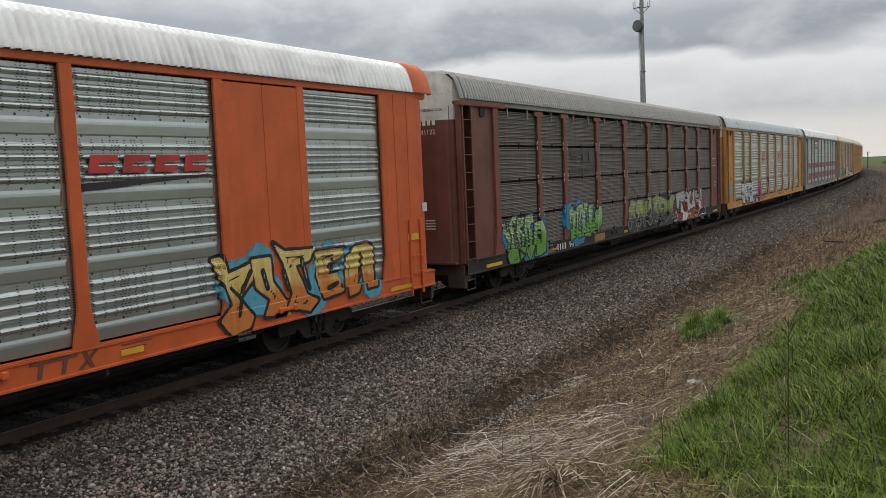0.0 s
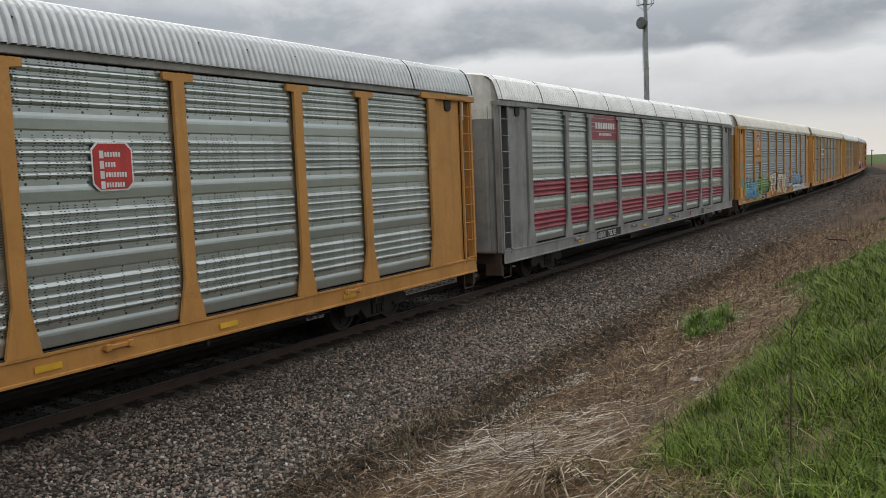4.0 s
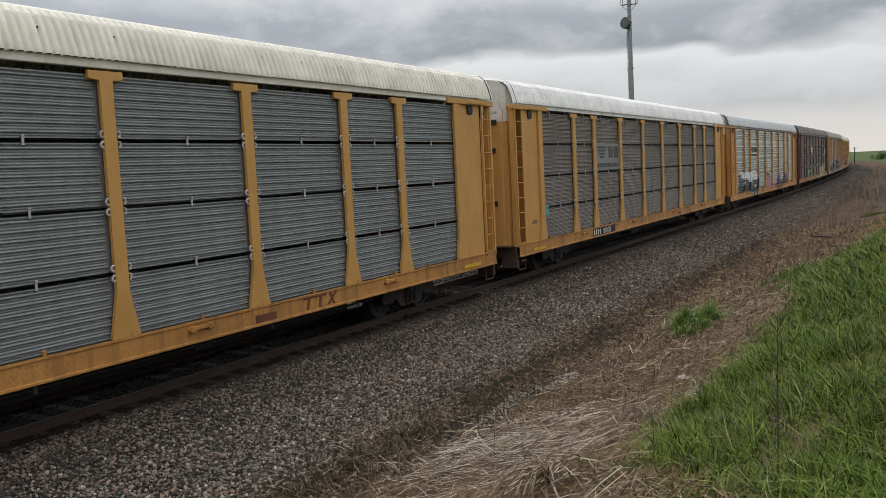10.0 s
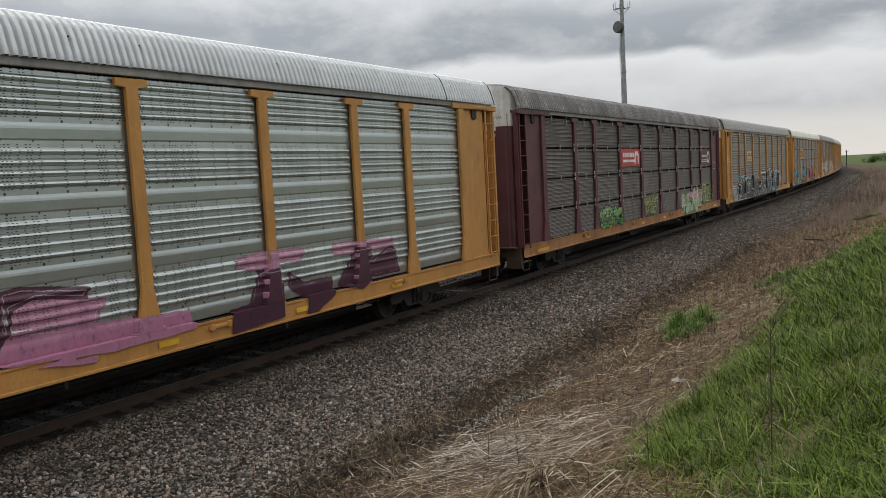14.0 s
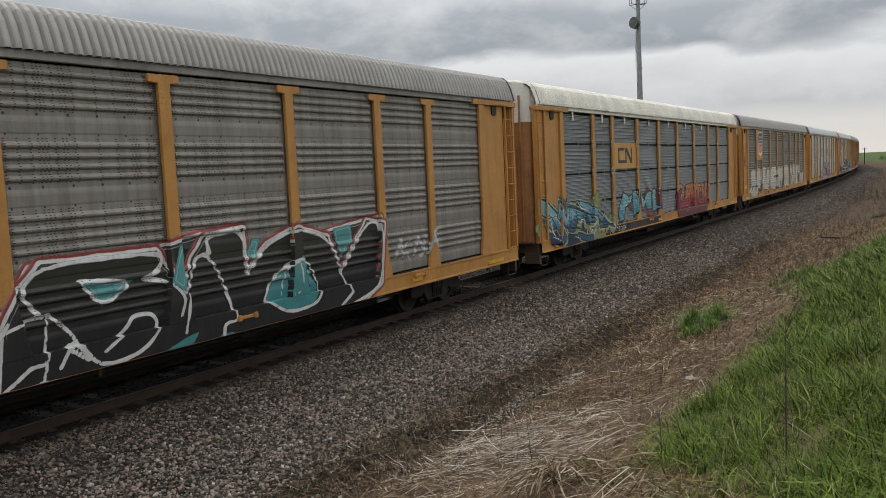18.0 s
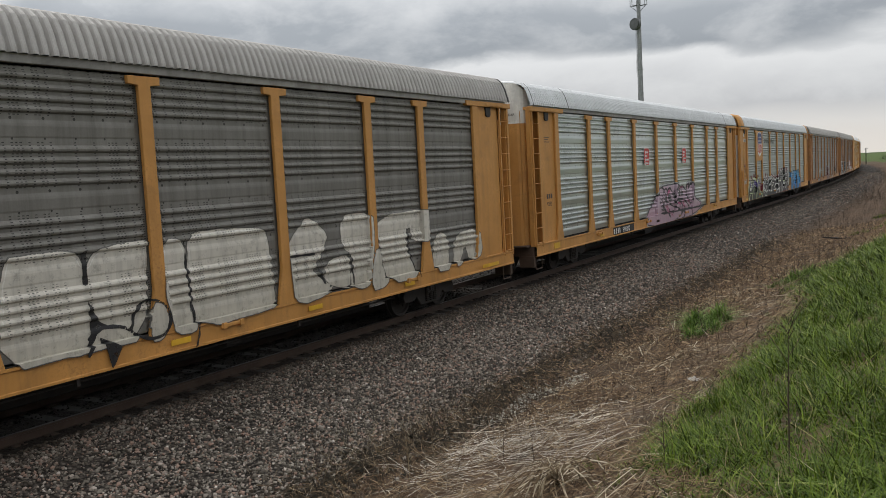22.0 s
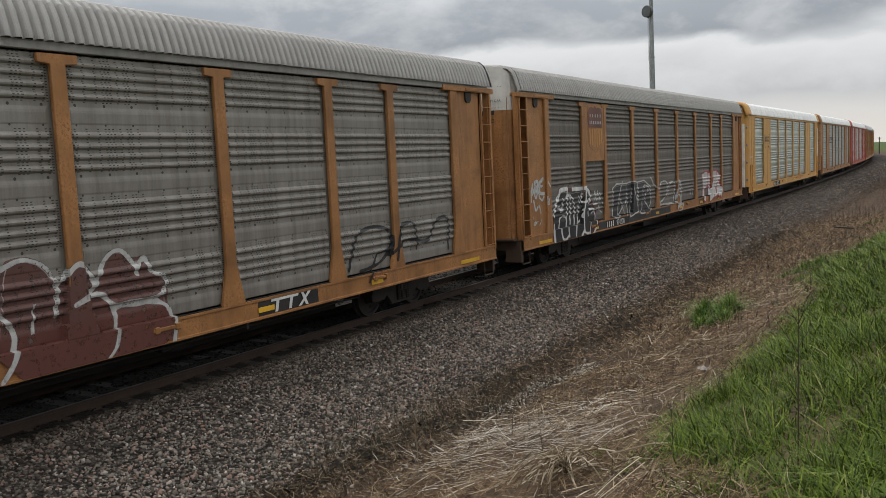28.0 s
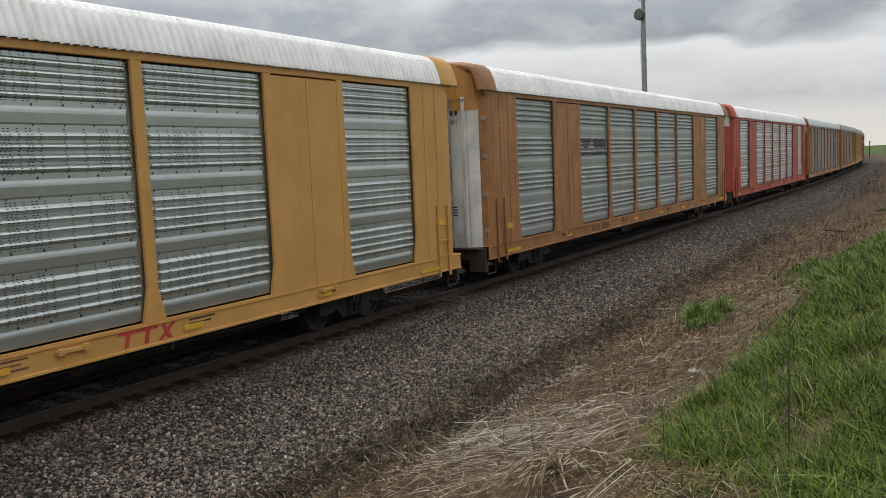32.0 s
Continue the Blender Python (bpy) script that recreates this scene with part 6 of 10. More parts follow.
    for u, z, r, m in ((-0.95, 2.75, 0.28, S_DOTS[0]), (-0.55, 2.9, 0.12, S_DOTS[0]), (-0.75, 1.95, 0.32, S_DOTS[0]), (-0.3, 2.0, 0.3, S_DOTS[1]), (-0.2, 1.85, 0.1, S_DOTS[2]), (-0.85, 1.35, 0.36, S_DOTS[2]), (-0.35, 1.35, 0.22, S_DOTS[3])):
        flat_shape(c[4], "paint_dot", [(u + r * math.cos(a * 0.3307), z + r * math.sin(a * 0.3307)) for a in range(19)], m, 1.497 + 0.0012 * len(c[4].children) / 200, 0.003, "spray-painted round dot")
    ring = [(-1.33 + 0.19 * math.cos(a * 0.3491), 1.83 + 0.19 * math.sin(a * 0.3491)) for a in range(18)]
    flat_shape(c[4], "ban_sign", ring, LOGO_RED, 1.4985, 0.003, "round red and white ban sign")
    flat_shape(c[4], "ban_sign_inside", [(-1.33 + (a + 1.33) * 0.78, 1.83 + (b - 1.83) * 0.78) for a, b in ring], TEXT_WHITE, 1.502, 0.003)
    flat_shape(c[4], "ban_sign_bar", [(-1.47, 1.94), (-1.44, 1.97), (-1.19, 1.72), (-1.22, 1.69)], LOGO_RED, 1.5055, 0.003)
    number(c[4], "971210", 4.2)
    end_words(c[4], "971210")
    dust_marks(c[4], -0.85, 3.9, TEXT_BLACK, 5)
    art(4, S_BLUE, 0.3, [(0, [(-0.18, 1.07), (0.16, 1.06), (0.67, 1.61), (1.54, 1.63), (1.44, 1.31), (2.64, 1.49), (4.24, 1.17), (2.58, 0.83), (1.49, 1.11), (0.79, 0.95), (-0.12, 0.93)]), (0, [(0.4, 1.82), (0.83, 2.13), (1.25, 2.04), (1.08, 1.55), (0.63, 1.16), (0.3, 1.3)]), (0, [(1.48, 1.73), (1.91, 2.07), (2.31, 1.93), (2.34, 1.38), (1.83, 1.11), (1.5, 1.2)]), (0, [(2.37, 1.78), (2.68, 1.94), (2.93, 1.3), (2.8, 0.74), (2.38, 0.97)]), (0, [(2.73, 1.73), (3.22, 2.05), (3.74, 1.46), (3.56, 1.26), (2.85, 1.31)])])
    art(4, S_INK, 0, [(0.12, [(0.88, 1.95), (0.85, 1.67)]), (0.1, [(1.82, 1.89), (1.86, 1.54)]), (0.1, [(3.2, 1.79), (3.18, 1.58)]), (0.03, [(0.3, 1.39), (0.59, 2.07), (0.95, 2.17)]), (0.03, [(1.32, 1.33), (1.56, 1.87), (1.98, 2.09), (2.38, 1.83)])])
    art(4, S_LEAF, 0.3, [(0, [(4.3, 1.95), (4.77, 2.13), (4.63, 1.52), (4.15, 1.24)]), (0, [(4.84, 1.84), (5.42, 1.96), (5.37, 1.32), (4.88, 1.2)]), (0, [(5.42, 1.96), (5.93, 1.92), (5.76, 1.15), (5.46, 1.19)]), (0, [(6.07, 1.84), (6.57, 1.92), (6.51, 1.18), (5.97, 1.15)]), (0, [(6.68, 1.85), (7.37, 1.92), (7.27, 1.16), (6.67, 1.16)])])
    art(4, S_CREAM, 0.3, [(0, [(7.88, 2.14), (9.19, 2.23), (9.22, 1.91), (8.89, 1.86), (8.68, 0.85), (8.16, 0.85), (8.41, 1.77), (7.89, 1.68)]), (0, [(9.19, 2.25), (10.2, 2.26), (10.16, 1.69), (9.64, 1.38), (9.91, 1.07), (9.1, 1.01), (9.24, 1.7)]), (0, [(10.28, 2.12), (10.81, 2.16), (10.78, 1.64), (11.23, 1.23), (10.72, 0.9), (10.11, 0.9)]), (0, [(10.91, 2.15), (12.14, 2.15), (11.94, 1.78), (11.26, 1.6), (11.83, 1.17), (11.53, 0.81), (10.89, 0.96)]), (0, [(12.13, 2.11), (13.42, 2.16), (14.18, 1.82), (13.18, 1.44), (13.93, 1.05), (13.51, 0.72), (12.4, 0.88), (12.63, 1.49)])])
    art(4, S_SCARLET, 0, [(0.06, [(17.14, 2.2), (17.21, 2.08)]), (0.05, [(17.53, 2.16), (17.64, 2.08)]), (0.07, [(18.21, 2.2), (18.32, 2.11)]), (0.08, [(18.99, 2.05), (19.07, 1.9)]), (0.05, [(20.15, 2.15), (20.31, 2.07)]), (0.03, [(22.47, 1.92), (22.51, 1.78)]), (0.05, [(16.27, 2.01), (16.17, 1.73)]), (0.06, [(15.37, 1.69), (16.03, 1.7)]), (0.05, [(15.27, 1.93), (15.44, 1.82)]), (0.07, [(21.16, 1.52), (21.54, 1.33)]), (0.03, [(21.06, 1.25), (21.55, 1.45)]), (0.03, [(15.47, 1.39), (15.9, 1.76)])])
    art(4, S_WHITE_RED, 0, [(0, [(15.25, 1.07), (15.39, 1.26), (15.59, 1.37), (15.93, 1.41), (16.25, 1.55), (16.33, 1.45), (15.99, 1.29), (15.82, 1.21), (15.63, 1.05)]), (0, [(16.81, 1.18), (17.32, 1.27), (17.98, 1.26), (18.69, 1.25), (19.45, 1.21), (20.49, 1.19), (20.67, 0.74), (19.61, 0.74), (18.64, 0.74), (17.76, 0.74), (16.95, 0.74), (16.68, 0.74), (16.77, 0.99)]), (0, [(21.58, 1.8), (22.07, 1.7), (22.57, 1.56), (22.95, 1.39), (23.09, 1.08), (23, 0.74), (22.36, 0.74), (21.61, 0.8), (21.02, 0.8), (20.68, 0.76), (20.71, 1.17), (21.17, 1.21), (22.2, 1.17), (22.29, 1.31), (22.1, 1.53)]), (0, [(19.13, 1.92), (19.24, 2.07), (19.53, 2.1), (19.83, 2.02), (20.02, 1.86), (19.71, 1.8)]), (0, [(19.87, 2.07), (20.14, 2.05), (20.19, 1.84), (19.92, 1.89)])])
    art(4, S_SKY, 0, [(0, [(16.35, 1.43), (16.49, 1.79), (16.6, 2.03), (16.71, 2.17), (16.94, 2.2), (17.09, 2.12), (17.31, 2.01), (17.31, 1.8), (17.19, 1.72), (17.36, 1.58), (17.41, 1.4), (17.24, 1.29), (17.01, 1.28), (16.71, 1.3), (16.62, 1.21), (16.69, 1.03), (16.53, 1.02), (16.44, 1.27)]), (0, [(17.4, 2), (17.54, 2.09), (17.68, 1.97), (17.78, 1.8), (17.78, 1.64), (17.98, 1.64), (18.09, 1.49), (18.21, 1.29), (17.49, 1.34), (17.35, 1.42), (17.49, 1.56), (17.38, 1.79)]), (0, [(17.7, 2.08), (17.81, 2.15), (18.06, 2.16), (18.31, 2.02), (18.38, 1.79), (18.22, 1.66), (17.88, 1.67), (17.78, 1.85)]), (0, [(18.43, 2.12), (18.59, 2.14), (18.78, 2.03), (18.86, 1.85), (18.84, 1.63), (18.68, 1.31), (18.42, 1.27), (18.35, 1.46), (18.51, 1.66), (18.44, 1.89)]), (0, [(18.94, 1.78), (19.22, 1.86), (19.61, 1.87), (20.01, 1.74), (20.33, 1.58), (20.36, 1.38), (20.17, 1.25), (19.76, 1.27), (19.47, 1.37), (19.18, 1.46), (18.92, 1.55), (18.86, 1.68)]), (0, [(20.22, 1.96), (20.56, 1.95), (20.72, 1.79), (20.77, 1.54), (20.63, 1.28), (20.38, 1.2), (20.36, 1.46), (20.25, 1.65)])])
    art(4, S_INK, 0, [(0.06, [(16.86, 1.68), (16.95, 1.53), (16.99, 1.4)]), (0.06, [(17.51, 1.72), (17.52, 1.56)]), (0.06, [(19.91, 1.86), (20.22, 1.75)]), (0.025, [(16.94, 1.86), (17.08, 1.72), (17.26, 1.78)]), (0.02, [(16.94, 1.86), (17.12, 1.99), (17.29, 1.85)]), (0.02, [(18.06, 2.14), (18.05, 1.69)]), (0.02, [(19.51, 1.86), (19.5, 1.36)]), (0.02, [(19.99, 1.72), (19.86, 1.3)]), (0.03, [(17.81, 1.57), (18.21, 1.48), (17.99, 1.34)]), (0.05, [(16.45, 1.39), (16.54, 1.07), (16.73, 0.89)]), (0.02, [(17.32, 1.25), (17.89, 1.21), (17.99, 1.04), (17.46, 1.06)]), (0.025, [(16.79, 0.91), (17.3, 1.04), (18.67, 0.99), (18.64, 0.74)]), (0.02, [(17.69, 0.82), (17.78, 0.99)]), (0.025, [(18.76, 0.97), (19.64, 1.04), (19.61, 0.76), (18.87, 0.76)]), (0.03, [(19.71, 0.74), (19.93, 0.9), (20.22, 1.01)]), (0.02, [(20.49, 1.15), (20.48, 0.82)]), (0.025, [(21.02, 0.81), (21.28, 1.07), (21.6, 1.16)]), (0.015, [(22.44, 1.55), (22.24, 1.09)]), (0.015, [(22.69, 1.47), (22.29, 1.05)]), (0.015, [(22.95, 1.31), (22.34, 1.02)]), (0.015, [(23.09, 1.07), (22.38, 0.96)]), (0.02, [(21.62, 0.82), (21.76, 1.04), (22.39, 1.07)]), (0.015, [(15.38, 1.11), (15.75, 1.34)]), (0.02, [(22.36, 0.74), (22.49, 0.95), (23.08, 0.93)])])
    art(4, S_BERRY, 0, [(0.07, [(17.87, 1.91), (17.91, 1.82)]), (0.05, [(18.27, 1.56), (18.29, 1.41)])])
    art(4, S_PURPLE, 0, [(0.09, [(16.51, 0.77), (16.64, 0.9)]), (0.05, [(18.19, 0.77), (18.32, 0.81)]), (0.05, [(20.47, 0.91), (20.61, 0.98)]), (0.03, [(16.77, 1.96), (16.93, 2.07)]), (0.03, [(17.55, 1.96), (17.63, 1.87)]), (0.04, [(19.69, 1.65), (19.8, 1.5)])])
    art(4, S_INK, 0, [(0.05, [(8.5, 2.03), (8.49, 1.83)]), (0.06, [(9.6, 2.06), (9.49, 1.68)]), (0.05, [(10.49, 1.96), (10.55, 1.59)]), (0.05, [(11.54, 1.93), (11.47, 1.78)]), (0.05, [(11.58, 1.47), (11.43, 1.28)]), (0.05, [(12.84, 1.9), (12.71, 1.72)]), (0.05, [(13.16, 1.2), (12.89, 1.03)]), (0.02, [(9.2, 2.28), (9.16, 1.01)]), (0.02, [(10.81, 2.16), (10.82, 0.89)])])
    # ribbed cars with a white and a faded emblem
    plate(c[5], "emblem_panel", 4.8, 7.45, 3.12, 3.95, TEXT_WHITE, 1.497)
    speed_mark(c[5], 5.0, 7.25, 3.2, 3.8, TEXT_BLACK, 1.508)
    number(c[5], "803221", 4.4)
    end_words(c[5], "803221")
    sp(5, -1.1, -0.4, 2.0, 2.75, 2, 0.05, S_WINE, 51)
    lettering(c[5], "33967", -0.8, 1.65, 0.16, TEXT_BLACK, 1.498)
    plate(c[6], "emblem_panel", 4.75, 7.4, 3.05, 4.0, ROW_MID, 1.493)
    speed_mark(c[6], 5.0, 7.25, 3.15, 3.9, FADED, 1.503)
    number(c[6], "810435", 4.3)
    end_words(c[6], "810435")
    sp(6, 0.1, 0.6, 1.7, 2.1, 1, 0.03, S_CYAN_TAG, 61)
    lettering(c[6], "23636", -0.8, 1.6, 0.15, TEXT_BLACK, 1.498)
    for i, us in ((5, (10.0, 16.9)), (6, (9.5, 16.4))):
        dust_sill(c[i], us[0], BROWN, 3)
        dust_sill(c[i], us[0] - 3.1, BROWN, 2)
        owner_mark(c[i], us[1] + 0.3, RUST_MARK if i == 5 else FADED)
        plate(c[i], "sill_patch", us[1] - 1.0, us[1] - 0.45, 0.78, 0.92, RUST_MARK, 1.543, 0.003)
    # shiny car with drip graffiti
    speed_mark(c[7], 5.0, 7.15, 3.3, 3.86, TEXT_BLACK, 1.506)
    number(c[7], "941729", 4.85)
    end_words(c[7], "941729")
    lettering(c[7], "50000", -0.85, 2.35, 0.17, TEXT_BLACK, 1.498)
    bars(c[7], -0.75, 2.56, 2, 0.1, 0.13, 0.05, TEXT_BLACK, 1.498)
    dust_marks(c[7], -0.9, 4.2, TEXT_BLACK)
    plate(c[7], "warning_label", -0.55, -0.1, 0.83, 1.0, REFLECT_YELLOW, 1.545)
    art(7, S_DRIP, 0, [(0, [(0.61, 1.09), (0.86, 2.28), (1.81, 2.23), (1.7, 1.95), (2.68, 2), (3.55, 1.8), (4.31, 1.66), (5.59, 1.71), (7.45, 1.86), (7.28, 0.93), (3.48, 1.13), (0.76, 1.26)]), (0, [(1.94, 1.97), (2.84, 1.93), (2.44, 1.33), (1.79, 1.31)])])
    art(7, S_SNOW, 0, [(0, [(1.88, 2.14), (2.21, 2.26), (2.67, 2.25), (2.74, 2.32), (3.41, 2.32), (3.59, 2.25), (4.36, 2.25), (6.35, 2.22), (7.22, 2.15), (7.1, 1.76), (6.06, 1.73), (5.61, 1.9), (5.56, 1.4), (5.44, 1.97), (4.74, 1.92), (4.68, 1.68), (4.31, 1.66), (4.23, 1.91), (3.75, 2.01), (3.56, 1.92), (2.84, 1.93), (2.17, 1.95)]), (0.02, [(0.63, 1.29), (0.88, 1.74), (0.81, 2.04), (1, 2.24), (1.43, 2.23), (1.81, 2.23), (1.85, 1.83)]), (0.02, [(2.38, 1.55), (2.58, 1.85), (2.59, 1.52)]), (0.02, [(5.16, 1.2), (5.59, 1.71), (6.82, 2.05)]), (0.02, [(6.25, 1.29), (6.88, 1.38)])])
    art(7, S_ROSE, 0, [(0, [(10.98, 1.96), (11.72, 1.92), (12.45, 1.73), (12.06, 1.23), (12.17, 0.87), (11.2, 1.01), (10.99, 1.28)]), (0, [(15.17, 2.01), (15.9, 2.08), (17.02, 2.02), (16.91, 1.81), (16.18, 1.84), (16.29, 1.36), (15.96, 1.2), (15.51, 1.16), (15.72, 1.74), (15.15, 1.86)]), (0, [(17.91, 2.02), (20.09, 1.94), (20.18, 1.7), (18.87, 1.77), (19.11, 1.08), (18.4, 1.12), (18.56, 1.75), (17.89, 1.82)]), (0, [(10.77, 1.51), (14.05, 1.3), (13.95, 1.5), (14.09, 1.02), (12.47, 0.98), (10.73, 1.11)])])
    art(7, S_MAROON, 0, [(0, [(10.83, 2.06), (11.15, 2.09), (12.18, 1.95), (12.12, 1.8), (11.3, 1.91), (10.96, 1.81), (10.93, 1.52), (10.76, 1.33)]), (0, [(14.94, 1.16), (15.44, 1.17), (15.72, 1.74), (16.25, 1.73), (16.24, 0.84), (14.88, 0.77)]), (0, [(16.48, 1.65), (16.95, 1.37), (17.85, 1.37), (17.81, 1.03), (17.24, 0.78), (16.89, 0.78), (17, 1.04), (16.53, 1.32)]), (0, [(18.68, 1.85), (19.2, 1.86), (19.27, 1.55), (19.96, 1.79), (20.18, 1.7), (20.36, 1.17), (19.23, 1.19), (18.79, 1), (18.01, 1.17)])])
    # maroon car
    plate(c[8], "emblem_panel", 7.7, 10.2, 3.25, 3.95, LOGO_RED, 1.497)
    bars(c[8], 7.95, 3.62, 7, 0.16, 0.17, 0.05, TEXT_WHITE, 1.507)
    plate(c[8], "emblem_line", 7.95, 9.5, 3.42, 3.52, TEXT_WHITE, 1.507, 0.003)
    flat_shape(c[8], "emblem_arch", [(9.45, 3.35), (9.45, 3.72), (9.58, 3.85), (9.85, 3.85), (10.0, 3.72), (10.0, 3.35), (9.86, 3.35), (9.86, 3.68), (9.60, 3.68), (9.60, 3.35)], TEXT_WHITE, 1.507, 0.003)
    plate(c[8], "emblem_panel", 21.0, 23.45, 3.1, 3.95, MAROON, 1.497)
    flat_shape(c[8], "emblem_ring", [(22.75 + 0.32 * math.cos(a * 0.4488), 3.52 + 0.32 * math.sin(a * 0.4488)) for a in range(14)], TEXT_WHITE, 1.507, 0.003)
    flat_shape(c[8], "emblem_ring", [(22.75 + 0.17 * math.cos(a * 0.4488), 3.52 + 0.17 * math.sin(a * 0.4488)) for a in range(14)], MAROON, 1.511, 0.003)
    bars(c[8], 21.3, 3.55, 11, 0.07, 0.1, 0.03, TEXT_WHITE, 1.507)
    for k in range(2):
        plate(c[8], "emblem_line", 21.25, 22.6, 3.36 - 0.08 * k, 3.40 - 0.08 * k, TEXT_WHITE, 1.507, 0.003)
    sp(8, 16.9, 20.7, 0.85, 1.85, 4, 0.17, S_MIX, 81, 0.35)
    sp(8, 21.1, 23.3, 1.2, 2.0, 3, 0.13, S_LEMON, 82, 0.3)
    sp(8, 4.9, 7.3, 1.1, 1.8, 3, 0.1, S_LEAF, 83, 0.25)
    sp(8, 10.7, 12.6, 1.2, 2.0, 2, 0.1, S_LEMON, 84, 0.2)
    end_words(c[8], "964747", True)
    plate(c[8], "data_box", 23.9, 24.4, 2.85, 3.25, TEXT_WHITE, 1.4975, 0.003)
    plate(c[8], "data_box_inside", 23.93, 24.37, 2.88, 3.22, MAROON, 1.501, 0.003)
    # long black piece
    plate(c[9], "painted_sill", 2.6, 18.2, 0.772, 1.028, TEXT_BLACK, 1.5415, 0.003, "sill blacked out with spray paint")
    sp(9, 19.3, 21.2, 1.4, 2.0, 3, 0.04, S_CHALK, 93)
    for k in range(3):
        u = 5.45 + k * 0.56
        flat_shape(c[9], "emblem_letter", [(u + 0.12, 3.32), (u, 3.44), (u, 3.72), (u + 0.12, 3.84), (u + 0.46, 3.84), (u + 0.46, 3.72), (u + 0.16, 3.70), (u + 0.15, 3.46), (u + 0.46, 3.44), (u + 0.46, 3.32)], REFLECT_YELLOW, 1.506, 0.004)
    plate(c[9], "emblem_line", 5.4, 7.1, 3.18, 3.26, REFLECT_YELLOW, 1.506, 0.004)
    plate(c[9], "quality_sign", -1.02, -0.22, 3.0, 3.56, REFLECT_YELLOW, 1.498, 0.008, "yellow sign with black words")
    lettering(c[9], "Quality", -0.86, 3.25, 0.16, TEXT_BLACK, 1.507)
    lettering(c[9], "Auto Rack", -0.98, 3.05, 0.16, TEXT_BLACK, 1.507)
    bars(c[9], -0.8, 3.43, 3, 0.1, 0.09, 0.04, TEXT_BLACK, 1.507)
    lettering(c[9], "9455", -0.65, 2.4, 0.15, TEXT_BLACK, 1.498)
    plate(c[9], "warning_label", -0.7, -0.1, 1.25, 1.42, REFLECT_YELLOW, 1.498, 0.004)
    sp(9, -0.75, -0.15, 1.4, 1.65, 3, 0.02, S_CHALK, 94)
    end_words(c[9], "851184")
    art(9, S_PITCH, 0, [(0, [(0.4, 1.4), (1.83, 1.3), (1.89, 1.93), (2.04, 2.11), (2.93, 1.43), (3.42, 2.17), (4.75, 2.25), (4.58, 1.59), (4.89, 2.11), (5.88, 2.06), (6.19, 1.48), (7.03, 2.21), (8.31, 2.33), (8.71, 1.8), (9.36, 2.12), (10.32, 1.66), (10.73, 2.26), (12.83, 2.3), (13.69, 2.43), (14.36, 2.48), (14.78, 2.02), (16.78, 2.18), (18.75, 2.39), (18.47, 1.19), (18.04, 0.93), (14.68, 0.94), (10.22, 0.72), (4.72, 0.77), (1.06, 0.78), (0.42, 0.9)])])
    art(9, S_PITCH, 0, [(0, [(10.25, 1.54), (10.52, 1.96), (10.89, 2.29), (12.84, 2.28), (13.29, 1.51), (13.54, 2.09), (13.83, 2.41), (14.71, 2.49), (14.75, 1.7), (15.28, 2.15), (16.07, 2.38), (17.04, 2.12), (17.35, 1.38), (18.34, 2.35), (18.85, 2.26), (18.65, 1.01), (18.01, 0.72), (17.66, 0.72), (15.61, 0.72), (12.38, 0.72), (10.14, 0.72)])])
    art(9, S_SMOKE, 0, [(0, [(0.16, 1.82), (1.38, 1.65), (1.88, 1.88), (1.75, 1.31), (1.54, 0.83), (0.42, 0.9), (0.33, 1.41)])])
    art(9, S_TEAL_FLAT, 0, [(0, [(11.48, 1.98), (12.36, 1.89), (11.79, 1.58)]), (0, [(15.18, 1.14), (15.4, 1.52), (16.16, 1.84), (16.59, 1.19), (16.42, 0.94), (15.66, 0.88)]), (0, [(12.8, 0.72), (13.15, 0.83), (13.5, 0.9), (13.32, 0.72)]), (0, [(13.9, 0.72), (14.01, 0.76), (14.28, 0.75), (14.23, 0.72)]), (0, [(13.03, 1.77), (13.24, 2.35), (13.36, 2.26), (13.3, 1.58)]), (0, [(14.78, 2.03), (14.92, 2.27), (15.1, 2.24), (14.94, 1.85)]), (0, [(17.2, 2.25), (17.76, 2.3), (17.81, 2), (17.38, 1.66)]), (0, [(1.8, 1.08), (2.27, 1.56), (2.3, 1.01)]), (0, [(2.26, 2.27), (2.61, 2.3), (2.97, 1.82), (2.66, 1.91)]), (0, [(5.31, 2.27), (6.76, 2.09), (6.49, 1.91), (5.53, 2.08)])])
    art(9, S_TEAL_FLAT, 0, [(0, [(5.49, 1.68), (5.79, 1.91), (5.75, 1.46)])])
    art(9, S_LINE, 0, [(0.025, [(10.79, 1.63), (10.53, 1.94), (10.89, 2.28), (12.84, 2.26), (12.96, 2.12), (12.81, 1.95), (12.45, 1.89), (12.94, 1.82), (13.29, 1.51), (13.16, 1.22)]), (0.017, [(11.44, 2), (12.4, 1.89), (11.79, 1.56), (11.44, 2)]), (0.025, [(10.92, 1.61), (11.26, 1.32), (11.52, 0.82), (11.91, 0.74), (12.43, 0.84), (12.78, 1.14), (12.66, 1.35), (12.31, 1.37), (12.16, 1.18), (11.73, 0.95)]), (0.017, [(10.65, 1.59), (10.92, 1.61), (10.83, 0.97), (10.73, 0.74)]), (0, [(10.73, 0.74), (10.44, 0.72), (11.07, 0.72)]), (0.017, [(10.24, 1.48), (10.65, 1.59)]), (0.017, [(10.17, 0.72), (10.58, 0.96), (10.83, 0.97)]), (0.017, [(11.16, 1.1), (11.52, 0.82), (11.25, 1.22), (11, 0.87)])])
